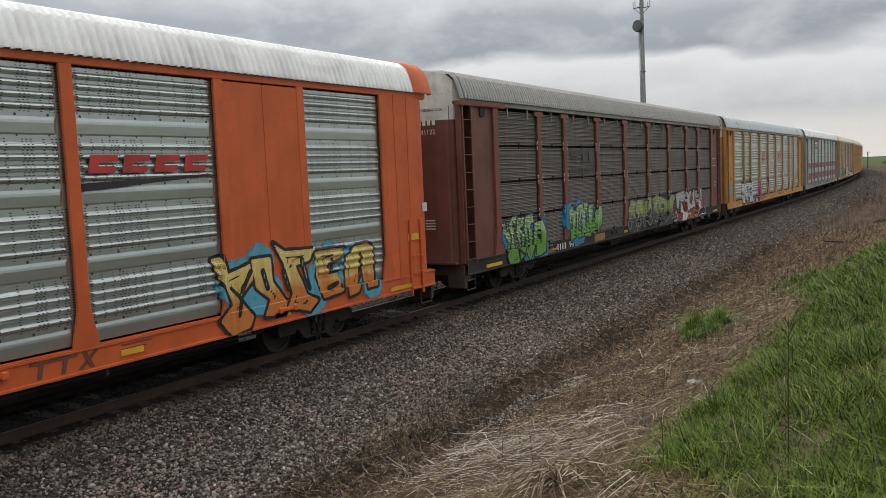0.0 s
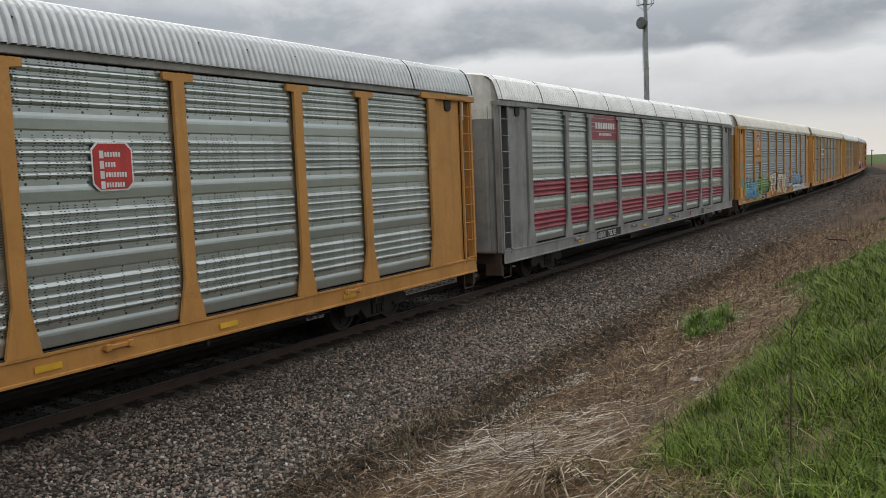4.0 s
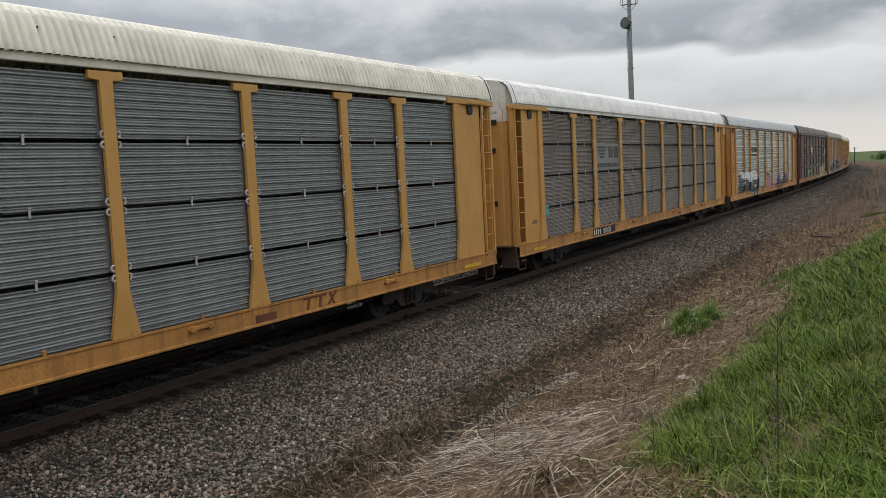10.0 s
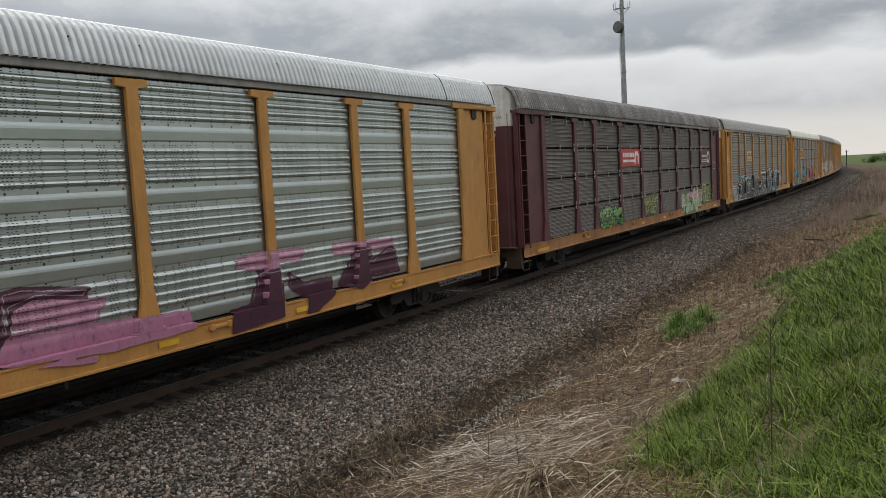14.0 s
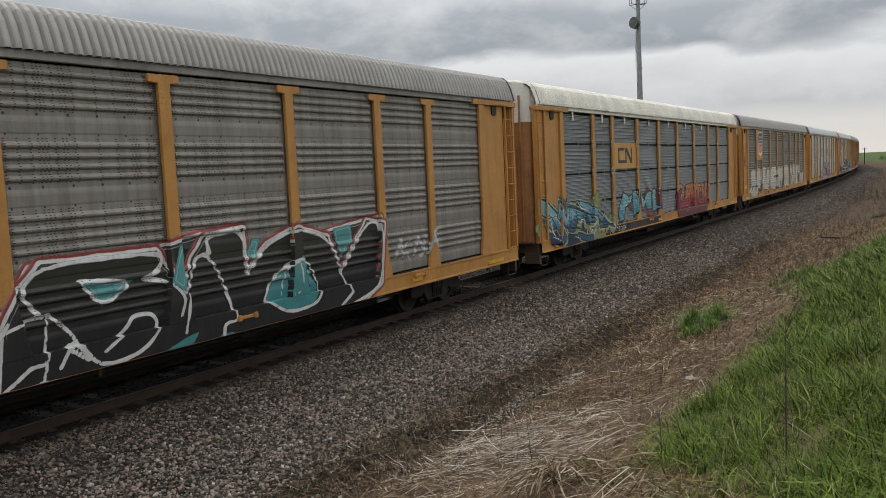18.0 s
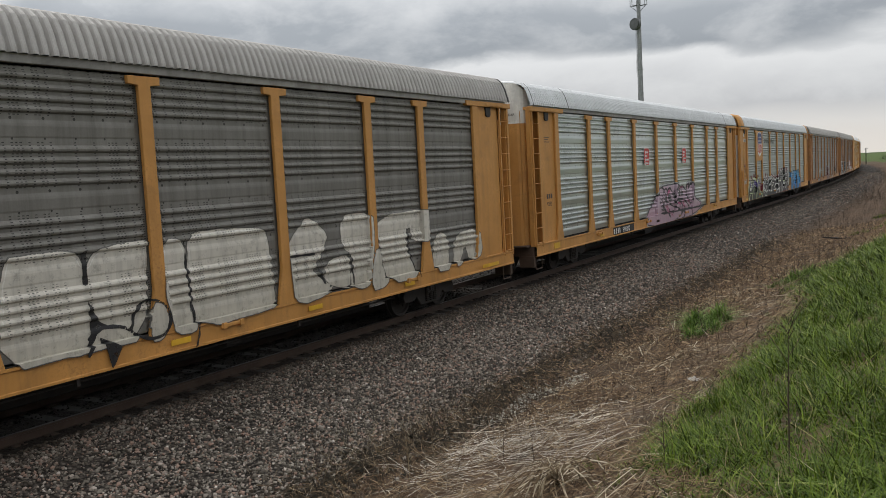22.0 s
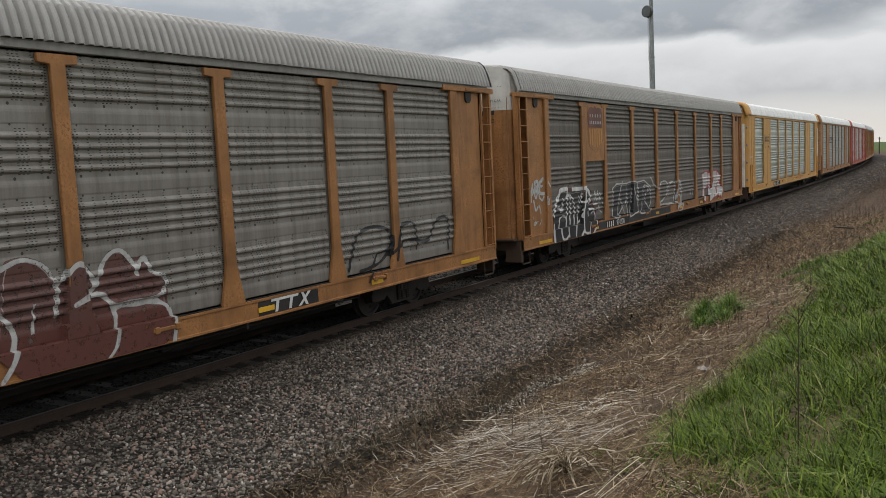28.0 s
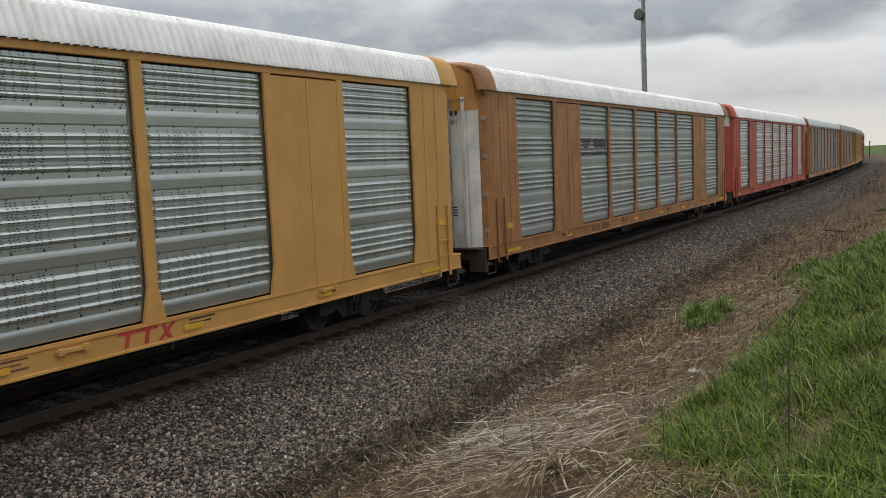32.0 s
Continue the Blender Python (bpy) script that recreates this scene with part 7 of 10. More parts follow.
    art(9, S_LINE, 0, [(0.022, [(13.23, 0.94), (13.54, 2.09), (13.91, 2.13), (14.45, 0.92), (14.06, 0.95), (14.03, 0.72)]), (0.033, [(13.91, 2.13), (13.83, 2.41), (14.71, 2.49), (14.75, 1.7)]), (0.025, [(14.75, 1.7), (15.28, 2.15), (16.07, 2.36), (16.9, 2.16), (17.24, 1.77), (17.35, 1.38)]), (0.019, [(15.12, 1.15), (15.34, 1.54), (16.23, 1.88), (16.69, 1.18), (16.49, 0.89), (15.66, 0.84), (15.12, 1.15)]), (0.011, [(15.56, 1.16), (15.71, 1.63), (16.09, 1.8), (16.12, 1.17), (15.56, 1.16)]), (0.022, [(17.35, 1.38), (18.34, 2.33), (18.82, 2.25), (18.65, 1.01), (18.19, 0.82), (17.66, 0.72)]), (0.019, [(17.35, 1.38), (17.63, 0.95), (17.2, 0.72)])])
    art(9, S_LINE, 0, [(0.019, [(1.84, 1.46), (2.04, 2.08), (2.9, 1.43), (2.93, 1.03), (2.35, 0.95), (1.84, 0.72)]), (0.017, [(1.96, 0.95), (2.32, 1.67), (2.6, 1.3), (2.38, 0.94)]), (0.017, [(2.15, 0.72), (2.46, 0.79), (2.83, 0.72)]), (0.019, [(2.93, 1.03), (3.41, 2.12), (4.69, 2.21), (4.27, 1.62), (4.24, 2.04), (3.58, 1.87), (3.46, 1.18)]), (0.017, [(4.68, 1.51), (4.84, 2.05), (5.88, 2.03), (5.89, 1.38), (5.19, 1.01), (4.88, 1.31), (5.75, 1.91)]), (0.017, [(6.01, 0.84), (6.5, 2.05), (6.7, 1.42), (6.96, 0.92)]), (0.019, [(7.09, 2.2), (7.21, 1.23), (7.7, 0.72), (8.32, 0.96), (9.29, 1.97), (8.98, 0.81), (9.62, 0.72), (10.31, 1.59)]), (0.017, [(7.61, 1.05), (8.23, 1.55), (8.15, 2.27)])])
    art(9, S_LINE, 0, [(0.014, [(4.01, 1.11), (4.62, 0.9), (4.47, 0.72), (3.84, 0.72), (3.88, 0.83), (4.2, 0.96)]), (0.011, [(0.16, 1.8), (1.38, 1.65), (1.88, 1.88)]), (0.011, [(0.33, 1.41), (0.42, 0.9), (1.54, 0.83), (1.76, 1.41)]), (0.011, [(0.52, 1.18), (0.99, 1.52), (1.43, 1.35), (1.07, 0.89)])])
    # cyan and red pieces
    plate(c[10], "emblem_panel", 4.9, 7.45, 3.08, 4.03, YELLOW_NEW, 1.497, 0.01)
    flat_shape(c[10], "emblem_letter", [(5.3, 3.28), (5.3, 3.85), (6.0, 3.85), (6.0, 3.75), (5.42, 3.74), (5.42, 3.39), (6.1, 3.39), (6.1, 3.28)], TEXT_BLACK, 1.509, 0.004)
    flat_shape(c[10], "emblem_letter", [(6.1, 3.28), (6.1, 3.85), (6.3, 3.85), (6.75, 3.45), (6.75, 3.85), (6.87, 3.85), (6.87, 3.28), (6.68, 3.28), (6.22, 3.70), (6.22, 3.28)], TEXT_BLACK, 1.509, 0.004)
    plate(c[10], "painted_sill", 0.1, 10.4, 0.772, 1.028, TEXT_BLACK, 1.5415, 0.003, "sill blacked out with spray paint")
    number(c[10], "712174", 4.1, mark=2)
    for u in (0.9, 3.6, 6.0, 9.0, 11.8, 14.6, 17.5):
        plate(c[10], "hanger", u, u + 0.13, 4.72, 4.98, WHITE, 1.515, 0.012)
    art(10, S_NAVY, 0, [(0, [(-1.82, 2.38), (-1.21, 2.26), (-0.88, 2.05), (-0.47, 1.86), (-0.32, 2.32), (0.01, 2.18), (0.41, 2.09), (1.77, 2.13), (2.59, 1.94), (3.68, 1.6), (4.68, 1.12), (4.97, 0.85), (3.62, 0.85), (2.14, 0.8), (1.17, 0.8), (0.29, 0.75), (-1.1, 0.91), (-1.4, 1.43), (-1.87, 1.85)])])
    art(10, S_TEAL, 0.3, [(0, [(-1.82, 2.32), (-1.32, 2.26), (-0.94, 2.03), (-0.47, 1.84), (-0.54, 1.71), (-1.02, 1.82), (-1.37, 1.77), (-1.86, 1.93)]), (0, [(-1.26, 1.68), (-0.91, 1.73), (-0.55, 1.68), (-0.18, 1.49), (0.06, 1.15), (0.04, 0.9), (-0.18, 0.84), (-0.28, 1.16), (-0.57, 1.4), (-0.94, 1.35), (-1.25, 1.49)]), (0, [(-0.38, 2.22), (-0.2, 1.91), (0.1, 1.58), (0.08, 1.33), (-0.24, 1.57), (-0.36, 1.84)]), (0, [(0.14, 2.07), (0.97, 1.94), (2.22, 1.64), (2.75, 1.34), (2.19, 1.35), (1.24, 1.54), (0.9, 1.16), (0.19, 1.22), (0.08, 1.59)]), (0, [(1.34, 2.1), (2.25, 1.96), (3.11, 1.65), (3.86, 1.33), (4.54, 1.04), (3.65, 1.21), (2.74, 1.56), (1.89, 1.71)]), (0, [(1.01, 1.09), (1.82, 0.92), (2.41, 0.9), (2.5, 0.74), (1.88, 0.74), (1.18, 0.9)]), (0, [(2.91, 1.43), (3.37, 1.32), (3.84, 1.08), (3.06, 1.1)])])
    art(10, S_LINE, 0, [(0.014, [(-0.4, 2.31), (-0.2, 2.01), (-0.15, 1.81), (0.08, 1.49)]), (0.014, [(-1.02, 1.8), (-0.55, 1.68), (-0.25, 1.44)]), (0.014, [(-0.25, 1.44), (0.05, 1.15), (0.09, 0.9), (-0.18, 0.8)]), (0.014, [(-0.91, 1.11), (-0.42, 0.98)]), (0.014, [(0.25, 1.86), (0.36, 1.53), (0.6, 1.82), (0.78, 1.47), (0.82, 1.89)]), (0.014, [(1.28, 2.05), (1.58, 1.86), (2.23, 1.74)]), (0.014, [(3.68, 1.57), (4.06, 1.29), (4.93, 0.91)]), (0.014, [(1.2, 1.13), (1.55, 1.5), (1.87, 1.46), (1.82, 1.01)]), (0.014, [(2.16, 1.01), (2.72, 1.35), (3.07, 1.16)]), (0.014, [(0.74, 0.99), (1.18, 0.89), (1.26, 0.74)]), (0.014, [(2.48, 0.74), (2.51, 1.04), (3.06, 1.13)]), (0.014, [(3.06, 1.07), (3.62, 0.92)]), (0.014, [(-1.03, 1.65), (-0.89, 1.31), (-0.72, 1.14)])])
    art(10, S_INK, 0, [(0.02, [(-1.82, 2.36), (-1.21, 2.22), (-0.82, 1.98), (-0.47, 1.8)]), (0.02, [(0.13, 2.02), (0.97, 1.9), (2.22, 1.63)]), (0.02, [(0.53, 1.88), (0.55, 1.3)]), (0.02, [(1.11, 1.76), (1.23, 1.43), (0.9, 1.15)]), (0.02, [(0.14, 1.34), (1.52, 1.2)]), (0.02, [(2.05, 1.65), (1.94, 1.34), (2.36, 1.26)]), (0.02, [(2.92, 1.55), (3.27, 1.27), (2.69, 1.05)]), (0.02, [(-0.31, 2.21), (-0.28, 1.83), (-0.19, 1.43)]), (0.02, [(-0.91, 1.68), (-0.63, 1.45), (-0.58, 1.11)])])
    art(10, S_RUST, 0.3, [(0, [(5.28, 1.52), (5.81, 2.18), (6.41, 2), (6.8, 2.04), (6.65, 1.78), (6, 1.64), (5.84, 1.2), (5.31, 1.14)]), (0, [(6.94, 2.16), (7.35, 2.2), (7.42, 1.44), (6.99, 1.21)]), (0, [(7.9, 2.1), (8.3, 1.71), (8.63, 2.04), (9.26, 2.07), (9.26, 1.4), (8.73, 1.38), (8.45, 1.7), (8.12, 1.37)]), (0, [(9.42, 2.14), (9.82, 2.14), (9.86, 1.5), (10.37, 1.38), (9.51, 1.26)])])
    art(10, S_RED, 0.25, [(0, [(13.38, 2.15), (13.68, 2.21), (14.17, 2.07), (14.26, 1.73), (13.81, 1.55), (14.06, 1.56), (14.39, 1.37), (14.34, 1.09), (13.13, 1.08), (13.26, 1.4), (13.9, 1.87), (13.42, 1.88)]), (0, [(14.59, 2.12), (14.98, 2.15), (15.45, 2.17), (15.53, 1.77), (15.33, 1.59), (15.49, 1.31), (15.17, 1.06), (14.47, 1.12)]), (0, [(15.57, 2.18), (16.02, 2.14), (16.05, 1.5), (16.44, 2.21), (16.68, 2.16), (16.51, 1.22), (16.08, 1.02), (15.54, 1.1)]), (0, [(16.68, 2.08), (17.38, 2.12), (17.44, 1.72), (17.08, 1.71), (17.18, 1.41), (17.51, 1.49), (17.48, 1.09), (16.84, 1.07)])])
    art(10, S_RED, 0.25, [(0, [(17.57, 2.11), (17.91, 2.1), (17.87, 1.68), (18.24, 2.11), (18.71, 2.13), (18.34, 1.63), (18.66, 1.11), (18.25, 1.04), (17.99, 1.49), (17.82, 1.05), (17.51, 1.03)])])
    art(10, S_WINE, 0, [(0, [(13.06, 1.12), (14.37, 1.13), (15.62, 1.12), (18.45, 1.05), (18.02, 0.72), (13.03, 0.81)])])
    art(10, S_INK, 0, [(0.045, [(13.54, 1.98), (13.81, 1.99), (13.84, 1.83), (13.57, 1.63)]), (0.03, [(13.96, 1.46), (13.6, 1.28)]), (0.04, [(14.99, 1.95), (15.02, 1.81)]), (0.04, [(14.96, 1.59), (14.99, 1.35)]), (0.04, [(16.3, 1.98), (16.2, 1.38)]), (0.04, [(17.11, 1.87), (16.99, 1.33)]), (0.035, [(18.05, 1.95), (18.1, 1.62)]), (0.03, [(18.08, 1.42), (18.16, 1.18)]), (0.03, [(14.5, 2.13), (14.42, 1.13)]), (0.03, [(15.53, 2.13), (15.5, 1.11)]), (0.03, [(17.53, 2.09), (17.48, 1.09)])])
    # chalk-white piece
    badge_plate(c[11], 3.7)
    shield(c[11], 3.93, 4.10, 1.36, 1.60)
    number(c[11], "987702", 5.6, BROWN, back=False)
    end_words(c[11], "987702")
    sp(11, -1.0, -0.4, 2.6, 3.4, 2, 0.02, S_INK, 112)
    plate(c[11], "warning_label", -0.8, -0.2, 1.4, 1.6, REFLECT_YELLOW, 1.498, 0.004)
    art(11, S_GHOST, 0, [(0, [(0.51, 1.24), (1.09, 1.36), (1.29, 1.58), (1.13, 1.81), (1.25, 2.35), (1.65, 2.53), (2.96, 2.38), (2.96, 1.37), (3.21, 1.12), (1.96, 0.75), (0.63, 0.99)]), (0, [(3.08, 2.37), (3.43, 2.57), (4.2, 2.54), (4.36, 2.04), (4.18, 1.22), (3.4, 1.2), (3.07, 1.59)]), (0, [(4.4, 2.51), (4.92, 2.5), (4.82, 1.38), (4.44, 1.37)]), (0, [(5.04, 2.59), (6.17, 2.56), (6.02, 2.15), (6.35, 1.73), (6.79, 2.53), (7.44, 2.55), (7.45, 1.02), (5.13, 1.16), (4.95, 1.62)]), (0, [(7.91, 2.57), (10.46, 2.51), (10.43, 0.9), (7.78, 1.05)])])
    art(11, S_GHOST, 0, [(0, [(10.71, 2.48), (11.18, 2.49), (11.59, 2.5), (11.85, 2.44), (11.94, 2.23), (12.07, 2.38), (12.22, 2.47), (12.97, 2.53), (13.05, 2.47), (12.86, 1.04), (11.89, 1.05), (10.56, 1.03)]), (0, [(12.99, 1.58), (13.24, 1.49), (13.29, 1.2), (13.14, 0.97), (12.91, 0.98)]), (0, [(13.34, 2.5), (13.68, 2.47), (13.78, 2.31), (13.78, 1.77), (13.84, 1.12), (13.82, 0.97), (13.39, 1), (13.33, 1.3), (13.25, 1.67)]), (0, [(13.83, 2.44), (13.98, 2.56), (14.67, 2.56), (15.63, 2.49), (15.71, 2.12), (15.75, 1.5), (15.79, 1.17), (15.62, 1.04), (13.88, 1), (13.82, 1.58), (13.81, 2.04)]), (0, [(16.15, 1.97), (16.27, 2.21), (16.7, 2.56), (16.89, 2.58), (17.38, 2.23), (17.25, 1.96), (16.94, 1.66), (16.86, 1.54), (17.17, 1.35), (17.63, 1.19), (16.62, 0.98), (16.2, 1.09), (16.17, 1.44)]), (0, [(17.78, 2.4), (18, 2.58), (18.79, 2.56), (18.82, 2.04), (18.66, 1.1), (18.34, 1.01), (17.96, 1.13), (18.1, 1.53), (18.03, 1.76), (17.8, 1.95)]), (0, [(17.25, 1.67), (17.66, 1.76), (17.99, 1.77), (18.05, 1.42), (17.98, 1.08), (17.42, 1.19), (17.19, 1.4)]), (0, [(18.79, 1.74), (18.98, 1.8), (19.31, 1.13), (19.15, 0.95), (18.6, 0.91)])])
    art(11, S_GHOST, 0, [(0, [(19.07, 2.46), (21.03, 2.51), (21.2, 2.28), (21.1, 1.74), (20.35, 1.81), (20.34, 2.15), (20.14, 2.04), (20.1, 1.67), (20.55, 0.97), (19.36, 0.98), (19.06, 1.77)]), (0, [(21.26, 1.8), (21.74, 1.92), (22, 1.61), (21.94, 0.98), (21.25, 0.99)]), (0, [(22.24, 1.78), (23.44, 1.89), (23.55, 1.17), (22.96, 1.06), (22.81, 1.53), (22.47, 1.04), (22.18, 1.01)])])
    art(11, S_INK, 0, [(0.03, [(1.13, 0.99), (1.71, 1.48), (2.7, 1.46), (3.5, 1.31)]), (0, [(3.22, 1.28), (4.08, 1.26), (3.77, 1.04)]), (0.08, [(9.42, 1.87), (10.41, 1.89)]), (0.07, [(9.36, 1.04), (10.34, 1.06)])])
    art(11, S_INK, 0, [(0.04, [(11.94, 2.42), (11.93, 2.02)]), (0, [(11.94, 1.78), (12.07, 1.45), (12.22, 1.36), (11.95, 1.2)]), (0.022, [(11.91, 1.21), (12.06, 1.34), (12.49, 1.31), (12.82, 1.03), (13.2, 1.04), (13.33, 1.3), (13.19, 1.54), (12.94, 1.64), (12.71, 1.49), (12.64, 1.23)]), (0.025, [(11.82, 1), (12, 1.25)]), (0, [(12.08, 1.21), (12.19, 0.75), (12.38, 1.03)]), (0.018, [(13.77, 2.46), (13.77, 1.95), (13.81, 1.49), (13.89, 1.02), (13.78, 0.74)]), (0.03, [(17.04, 1.56), (17.21, 1.28)]), (0.018, [(18.06, 1.76), (18.15, 1.09)]), (0.02, [(20.19, 2.1), (20.19, 1.59), (20.55, 1)]), (0.015, [(16.21, 1.91), (16.97, 1.88)])])
    # pink piece
    number(c[12], "990372", 4.85)
    end_words(c[12], "990372")
    lettering(c[12], "9202", -0.85, 2.15, 0.18, TEXT_BLACK, 1.498)
    bars(c[12], -0.85, 2.37, 3, 0.1, 0.14, 0.05, TEXT_BLACK, 1.498)
    dust_marks(c[12], -0.9, 4.2, TEXT_BLACK)
    plate(c[12], "warning_label", -0.55, -0.1, 0.83, 1.0, REFLECT_YELLOW, 1.545)
    art(12, S_PINK, 0, [(0, [(11.08, 2.21), (11.38, 2.17), (11.57, 1.95), (11.85, 2.06), (12.38, 2.17), (12.89, 1.69), (13.03, 2.08), (13.78, 2.33), (13.67, 1.92), (14.3, 2.22), (14.9, 1.88), (15.07, 2.26), (16.2, 2.21), (15.9, 1.62), (16.63, 1.49), (17.85, 1.16), (15.67, 0.8), (14.29, 0.75), (12.59, 0.72), (10.9, 0.72)]), (0, [(9.15, 1.31), (10.68, 2.16), (11.39, 2.27), (13.71, 2.3), (14.07, 1.59), (13.55, 0.72), (8.64, 0.72)])])
    art(12, S_INK, 0, [(0.04, [(11.08, 2.21), (11.33, 2.19), (11.57, 1.97), (11.52, 1.73), (11.31, 1.5), (11, 1.44)]), (0.04, [(11.53, 1.66), (11.78, 1.92), (12.08, 2.13), (12.38, 2.17), (12.67, 1.97), (12.98, 1.6), (12.95, 1.35)]), (0, [(12.02, 1.78), (12.2, 1.88), (12.38, 1.83), (12.5, 1.54), (12, 1.63)]), (0.04, [(12.98, 1.6), (12.96, 2.01), (13.78, 2.33), (13.67, 1.92), (13.5, 1.65), (12.98, 1.6)]), (0.04, [(13.64, 1.63), (13.75, 2.02), (14.22, 2.2), (14.83, 2.01), (15.02, 1.74)]), (0, [(13.98, 1.79), (14.11, 1.95), (14.42, 1.88), (14.32, 1.77)]), (0.035, [(12.98, 1.57), (13.64, 1.63), (14.23, 1.6), (14.94, 1.44), (15.61, 1.04), (15.61, 0.72)])])
    art(12, S_INK, 0, [(0.035, [(13.06, 1.44), (13.7, 1.54), (14.21, 1.4), (14.37, 1.1), (14.22, 0.77), (13.53, 0.72), (12.92, 0.72)]), (0, [(13.68, 1.05), (13.84, 1.16), (13.98, 1.02), (13.78, 0.91)])])
    art(12, S_INK, 0, [(0.035, [(14.81, 1.76), (15.21, 1.58), (15.72, 1.25), (15.95, 1.61)]), (0.04, [(14.93, 1.78), (15.07, 2.23), (15.41, 2.23), (15.34, 1.95), (15.55, 2.21), (16.2, 2.21), (16.12, 1.92), (15.9, 1.59)]), (0.03, [(10.99, 1.32), (11.75, 1.16), (12.01, 0.9)]), (0.03, [(11.53, 1.66), (12.85, 1.32), (14.32, 0.99)]), (0, [(11.1, 1.44), (11.4, 1.43), (11.81, 1.15), (11.9, 0.92), (11.53, 1.16)]), (0.03, [(12.93, 2.01), (12.83, 1.76), (13.01, 1.56)]), (0.03, [(10.97, 1.13), (13.3, 1.12), (17.79, 1.08)]), (0.03, [(9.15, 1.31), (10.68, 2.16), (10.77, 1.38), (11.56, 2.26), (12.27, 1.89), (11.5, 1.63), (12.38, 1.06)]), (0.03, [(12.81, 1.44), (13.3, 2.32), (14.34, 2.09), (13.44, 1.64), (14.69, 1.19)])])
    art(12, S_PINK_TAG, 0, [(0.02, [(11.83, 1.91), (12.08, 2.05), (12.31, 2.07)]), (0.02, [(11.88, 1.85), (12.1, 2), (12.34, 2.01)]), (0.02, [(11.72, 1.37), (12.19, 0.96)]), (0.02, [(11.84, 1.45), (12.37, 0.93)]), (0.025, [(13.16, 1.45), (13.69, 1.45), (14.05, 1.36)]), (0.02, [(13.82, 2.01), (14.06, 2.13), (14.36, 2.12)]), (0.02, [(14.22, 1.54), (14.5, 1.2)]), (0.02, [(14.38, 1.52), (14.63, 1.21)]), (0.02, [(15.12, 1.53), (15.63, 1.27)]), (0.02, [(15.15, 2.22), (15.08, 1.98)]), (0.02, [(15.42, 1.04), (15.57, 0.72)])])
    # second shield car
    plate(c[13], "painted_sill", 0.6, 15.0, 0.772, 1.028, TEXT_BLACK, 1.5415, 0.003, "sill blacked out with spray paint")
    badge_plate(c[13], 3.7)
    bars(c[13], 6.07, 0.82, 4, 0.13, 0.16, 0.07, TEXT_WHITE, 1.546)
    bars(c[13], 7.18, 0.82, 6, 0.11, 0.16, 0.07, TEXT_WHITE, 1.546)
    shield(c[13], 3.81, 4.12, 1.38, 1.58)
    lettering(c[13], "BUILDING", 5.5, 4.20, 0.40, TEXT_BLACK, 1.506)
    lettering(c[13], "AMERICA", 7.72, 4.18, 0.40, TEXT_BLACK, 1.506)
    plate(c[13], "name_label", -0.95, -0.25, 4.22, 4.42, WHITE, 1.498, 0.006)
    bars(c[13], -0.90, 4.25, 8, 0.05, 0.13, 0.03, EAVE, 1.505)
    plate(c[13], "name_label", -0.98, -0.72, 4.52, 4.74, WHITE, 1.498, 0.006)
    for u in (-1.02, -0.55, -0.28):
        plate(c[13], "joint_strip", u, u + 0.035, 1.10, 4.93, YELLOW, 1.496, 0.012)
    dust_marks(c[13], -0.8, 2.9, LOGO_RED, 4, 0.35)
    lettering(c[13], "1720", -0.80, 2.15, 0.15, TEXT_BLACK, 1.498)
    sp(13, -0.9, -0.3, 2.4, 3.0, 2, 0.025, S_INK, 134)
    sp(13, -0.9, -0.2, 1.7, 2.0, 3, 0.025, S_CHALK, 135)
    for z in (1.5, 2.0):
        plate(c[13], "small_label", -1.3, -1.1, z, z + 0.2, WHITE, 1.498, 0.004)
    art(13, S_BERRY, 0, [(0, [(0.19, 1.92), (0.26, 1.96), (0.68, 1.89), (0.74, 1.75), (0.24, 1.77)]), (0, [(1.09, 2.15), (1.22, 2.19), (1.56, 2.1), (1.69, 1.89), (1.19, 1.89)]), (0, [(1.91, 2.05), (2, 2.26), (2.22, 2.3), (2.51, 2.11), (2.51, 1.98)]), (0, [(2.69, 1.83), (2.83, 2.18), (3.09, 2.3), (3.32, 2.14), (3.58, 2.15), (4, 1.96), (4.09, 1.73), (3.95, 1.07), (4.29, 1.06), (4.63, 1.41), (4.43, 1.58)]), (0, [(4.93, 1.67), (5.37, 2.02), (5.56, 1.81), (5.12, 1.59)]), (0, [(5.84, 2.05), (6.03, 2.25), (6.26, 2.12), (6.1, 1.86)]), (0, [(6.54, 1.94), (6.82, 2.15), (6.94, 1.93), (6.78, 1.77)]), (0, [(7.66, 1.93), (7.99, 2.19), (8.2, 1.88), (7.96, 1.79)]), (0, [(8.55, 1.85), (8.79, 2.07), (9.03, 1.9), (8.85, 1.74)]), (0, [(9.26, 1.85), (9.52, 2.09), (9.86, 1.83)]), (0, [(9.98, 1.85), (10.38, 2.07), (10.55, 2.22), (11.21, 2.27), (11.73, 2.29), (10.84, 1.87)]), (0, [(13.21, 2.22), (13.42, 2.4), (15.09, 2.42), (15.3, 2.19)]), (0, [(-0.21, 1.31), (0.05, 1.63), (0.05, 1.08), (0.07, 0.74), (-0.16, 0.74)])])
